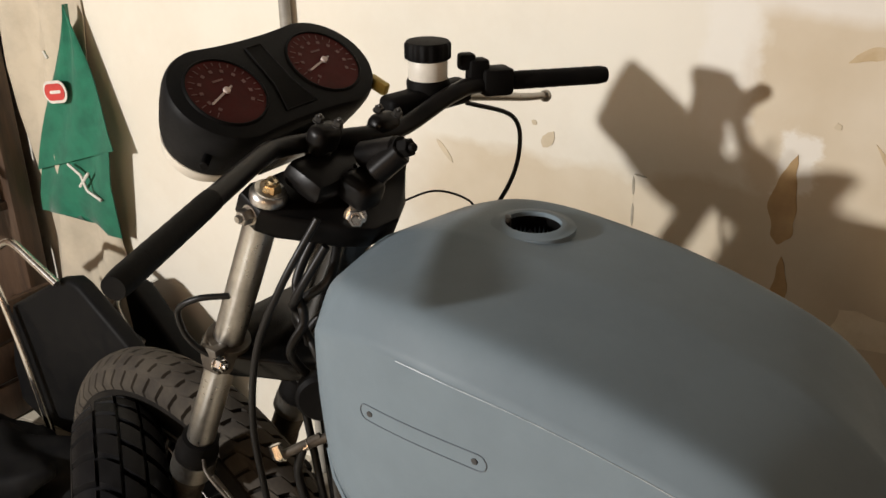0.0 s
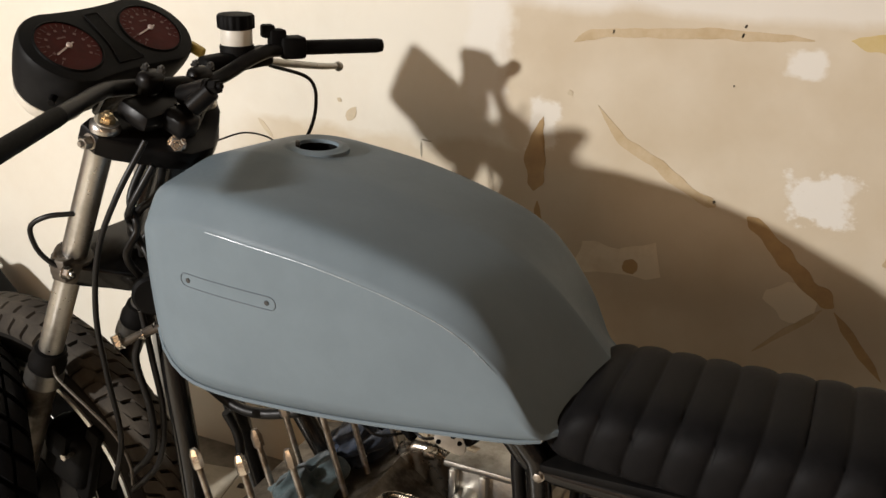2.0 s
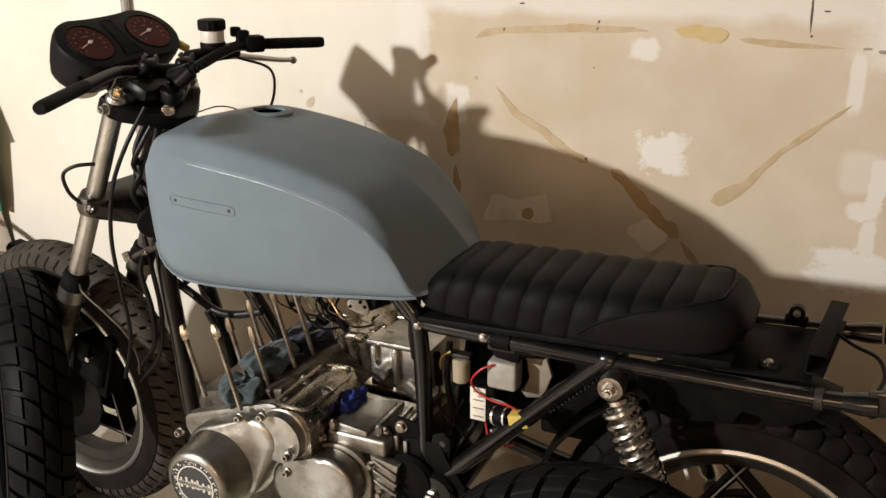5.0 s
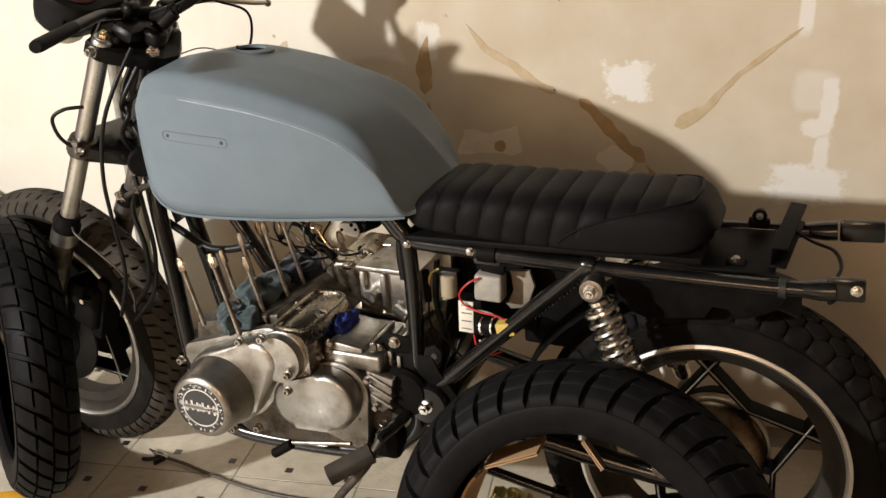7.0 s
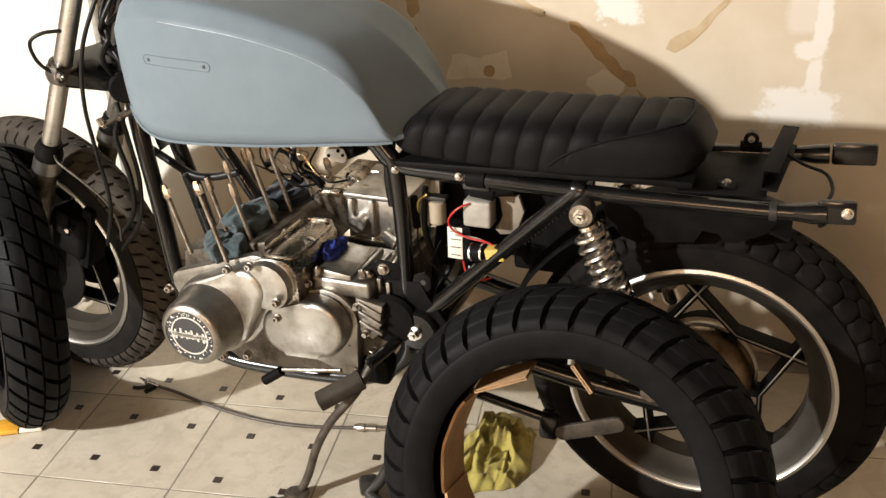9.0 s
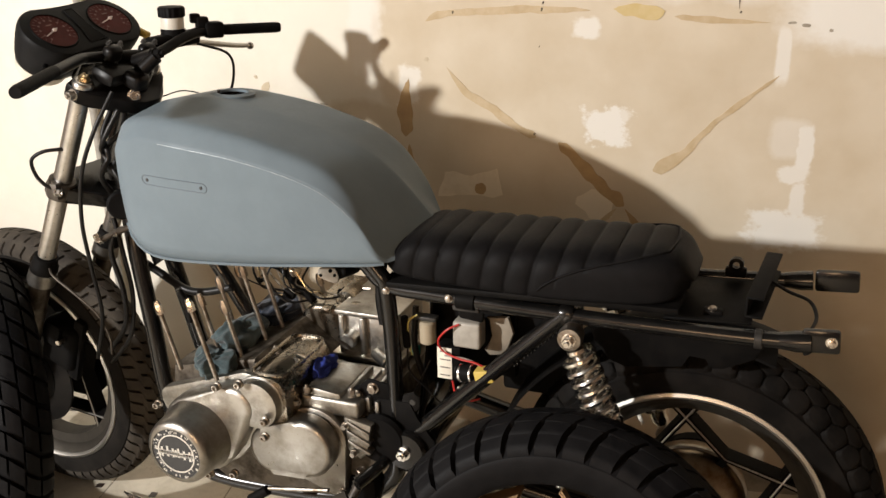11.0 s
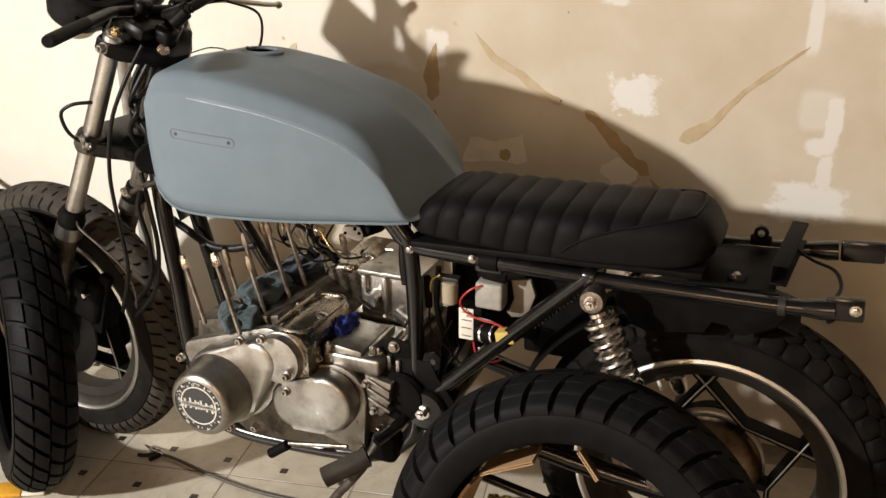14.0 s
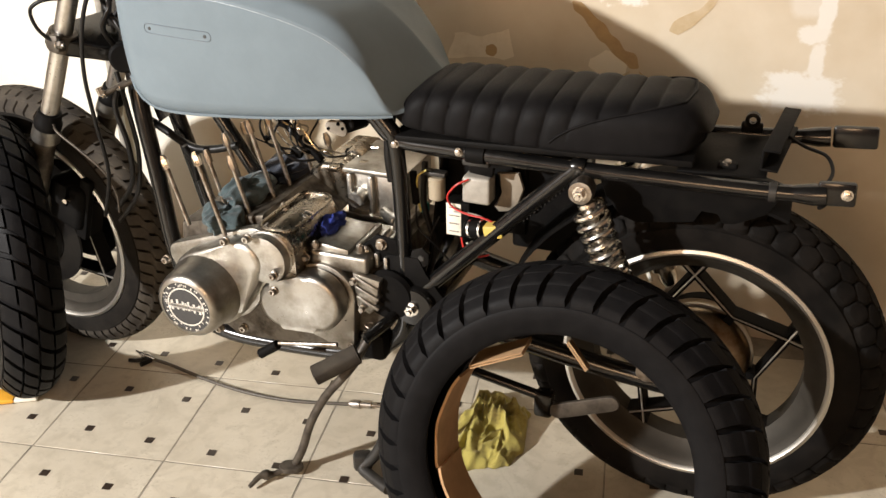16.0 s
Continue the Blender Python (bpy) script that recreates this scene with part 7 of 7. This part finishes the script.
drape = cloth("drape", [(V(-2.14, 0.715, 1.6 - 0.12 * k), V(-1.90 + 0.006 * k, 0.725, 1.6 - 0.12 * k)) for k in range(13)], "cloth", None, sag=0.022)
tagged(drape, "limp beige cloth hanging against the wall", "curtain")
shelf = thing("shelf_unit", (-2.2, 0.55, 0), "dark brown wooden shelf unit with clutter", "shelf")
part("post", box(bmesh.new(), (0.05, 0.06, 1.7), Matrix.Translation((-2.165, 0.66, 0.85)), 0.004), "wood", shelf)
part("back_board", box(bmesh.new(), (0.5, 0.012, 1.6), Matrix.Translation((-2.45, 0.715, 0.8)), 0.003), "wood", shelf)
for z in (0.10, 0.52, 0.95):
    part("shelf_board", box(bmesh.new(), (0.55, 0.34, 0.022), Matrix.Translation((-2.44, 0.53, z)), 0.003), "wood", shelf)
jar = tagged(part("jar", lathe(bmesh.new(), [(0.03, 0), (0.046, 0.004), (0.048, 0.02), (0.047, 0.10), (0.04, 0.12), (0.032, 0.13)], axis_frame((-2.20, 0.45, 0.111), (0, 0, 1)), 28), "jar"), "tan plastic jar on the shelf", "jar")
part("jar_lid", lathe(bmesh.new(), [(0.034, 0.128), (0.036, 0.13), (0.036, 0.15), (0.03, 0.153)], axis_frame((-2.20, 0.45, 0.111), (0, 0, 1)), 28), "dull_black", jar)
noz = thing("spray_bottle", (-2.2, 0.56, 0.53), "pale plastic spray bottle on the shelf", "bottle")
part("bottle_body", lathe(bmesh.new(), [(0.025, 0), (0.034, 0.004), (0.034, 0.08), (0.016, 0.10), (0.014, 0.12)], axis_frame((-2.20, 0.56, 0.532), (0, 0, 1)), 24), "grey_plastic", noz)
part("nozzle", bar((-2.20, 0.56, 0.66), (-2.135, 0.535, 0.640), 0.013, 14), "white_plastic", noz)
chair = thing("folding_chair", (-1.8, 0.45, 0), "black upholstered folded chair with chrome tube frame", "chair")
bm = prism(bmesh.new(), [(-2.03, 0.06), (-2.03, 0.172), (-1.977, 0.348), (-1.774, 0.465), (-1.715, 0.482), (-1.688, 0.472), (-1.547, 0.364), (-1.50, 0.30), (-1.60, 0.10), (-1.66, 0.02), (-1.95, 0.02)], side_plane(0.52), 0.045, 0.012, 3)
part("backrest", bm, "vinyl_black", chair, "padded black backrest")
for pts in ([(-1.985, 0.45, 0.44), (-1.972, 0.45, 0.408), (-1.925, 0.45, 0.253), (-1.884, 0.45, 0.063), (-1.872, 0.45, 0.0)], [(-2.02, 0.46, 0.45), (-1.965, 0.46, 0.502), (-1.915, 0.46, 0.535), (-1.875, 0.46, 0.54), (-1.811, 0.46, 0.51), (-1.739, 0.46, 0.474)]):
    part("chrome_tube", tube(bmesh.new(), smooth_path(pts, 7), 0.0095, 12), "chrome", chair, "chrome tube leg")
crate = thing("wooden_crate", (-2.2, 0.5, 0), "dark brown wooden crate on the floor", "crate")
for z in (0.055, 0.165, 0.275):
    part("crate_board", box(bmesh.new(), (0.30, 0.018, 0.10), Matrix.Translation((-2.20, 0.395, z)), 0.003), "wood", crate)
    part("crate_board", box(bmesh.new(), (0.018, 0.26, 0.10), Matrix.Translation((-2.059, 0.535, z)), 0.003), "wood", crate)
rag("black_bag", (-1.79, 0.27, 0.06), (0.24, 0.17, 0.11), 11, "vinyl_black", "crumpled black bag lying on the floor", rough=0.16, folds=4.0)

bag = thing("tool_bag", (-1.65, 0.62, 0), "slim black tool case leaning on the wall", "case")
part("case_body", prism(bmesh.new(), [(-1.735, 0.395), (-1.72, 0.408), (-1.69, 0.403), (-1.50, 0.20), (-1.46, 0.02), (-1.70, 0.02)], side_plane(0.68), 0.06, 0.012, 3), "vinyl_black", bag)
part("case_handle", tube(bmesh.new(), smooth_path([(-1.725, 0.60, 0.385), (-1.713, 0.585, 0.368), (-1.691, 0.58, 0.336), (-1.670, 0.58, 0.31), (-1.659, 0.60, 0.28)], 6), 0.008, 10), "polished", bag, "pale curved handle")

# ---- floor tiles and inlays ----
TH = radians(10.6)
e1, e2 = V(math.cos(TH), math.sin(TH), 0), V(-math.sin(TH), math.cos(TH), 0)
STEP = 0.3048
bm = box(bmesh.new(), (STEP - 0.0036, STEP - 0.0036, 0.0055), Matrix.Translation((0, 0, -0.00275)), 0.0008, 1)
first = part("floor_tile", bm, "floor", floor)
tile_mesh = first.data
bpy.data.objects.remove(first)
bm = box(bmesh.new(), (0.0175, 0.0175, 0.0012), Matrix.Translation((0, 0, 0.0006)))
first = part("inlay", bm, "dot", floor)
dot_mesh = first.data
bpy.data.objects.remove(first)


def piece(name, mesh, at):
    ob = new(name, mesh)
    ob.parent = floor
    ob.matrix_basis = Matrix.Translation(at) @ Matrix.Rotation(TH, 4, "Z")


far_tiles = []
for i in range(-16, 16):
    for j in range(-20, 8):
        c = e1 * (-0.512 + STEP * (i + 0.5)) + e2 * (-0.075 + STEP * (j + 0.5))
        if -3.3 < c.x < 2.1 and -2.6 < c.y < WALL_Y:
            piece("floor_tile", tile_mesh, c)
        elif -4.08 < c.x < 2.88 and -4.23 < c.y < WALL_Y:
            far_tiles.append(c)
for i in range(-9, 14):
    for j in range(-4, 6):
        p = V(-0.712, -0.133, 0) + i * V(0.1515, 0.0115, 0) + j * V(-0.0112, 0.1524, 0)
        if -1.9 < p.x < 1.3 and -0.62 < p.y < WALL_Y - 0.02:
            piece("inlay", dot_mesh, p)


def field(name, spots, half, z0, z1, material):
    """Alike square plates, joined into one sheet."""
    verts, faces = [], []
    for p in spots:
        n = len(verts)
        for z in (z0, z1):
            for a, b in ((-1, -1), (1, -1), (1, 1), (-1, 1)):
                verts.append(p + half * (a * e1 + b * e2) + V(0, 0, z))
        faces.append((n + 4, n + 5, n + 6, n + 7))
        for k in range(4):
            faces.append((n + k, n + (k + 1) % 4, n + 4 + (k + 1) % 4, n + 4 + k))
    mesh = bpy.data.meshes.new(name)
    mesh.from_pydata(verts, [], faces)
    mesh.materials.append(M[material])
    ob = new(name, mesh)
    ob.parent = floor
    tagged(ob, kind="stuff")


far_dots = []
for i in range(-26, 28):
    for j in range(-32, 9):
        p = V(-0.712, -0.133, 0) + i * V(0.1515, 0.0115, 0) + j * V(-0.0112, 0.1524, 0)
        near = -1.9 < p.x < 1.3 and -0.62 < p.y
        if not near and -4.08 < p.x < 2.88 and -4.23 < p.y < WALL_Y - 0.02:
            far_dots.append(p)
field("tile_field", far_tiles, STEP / 2 - 0.0018, -0.0055, 0.0, "floor")
field("inlay_field", far_dots, 0.00875, 0.0, 0.0012, "dot")
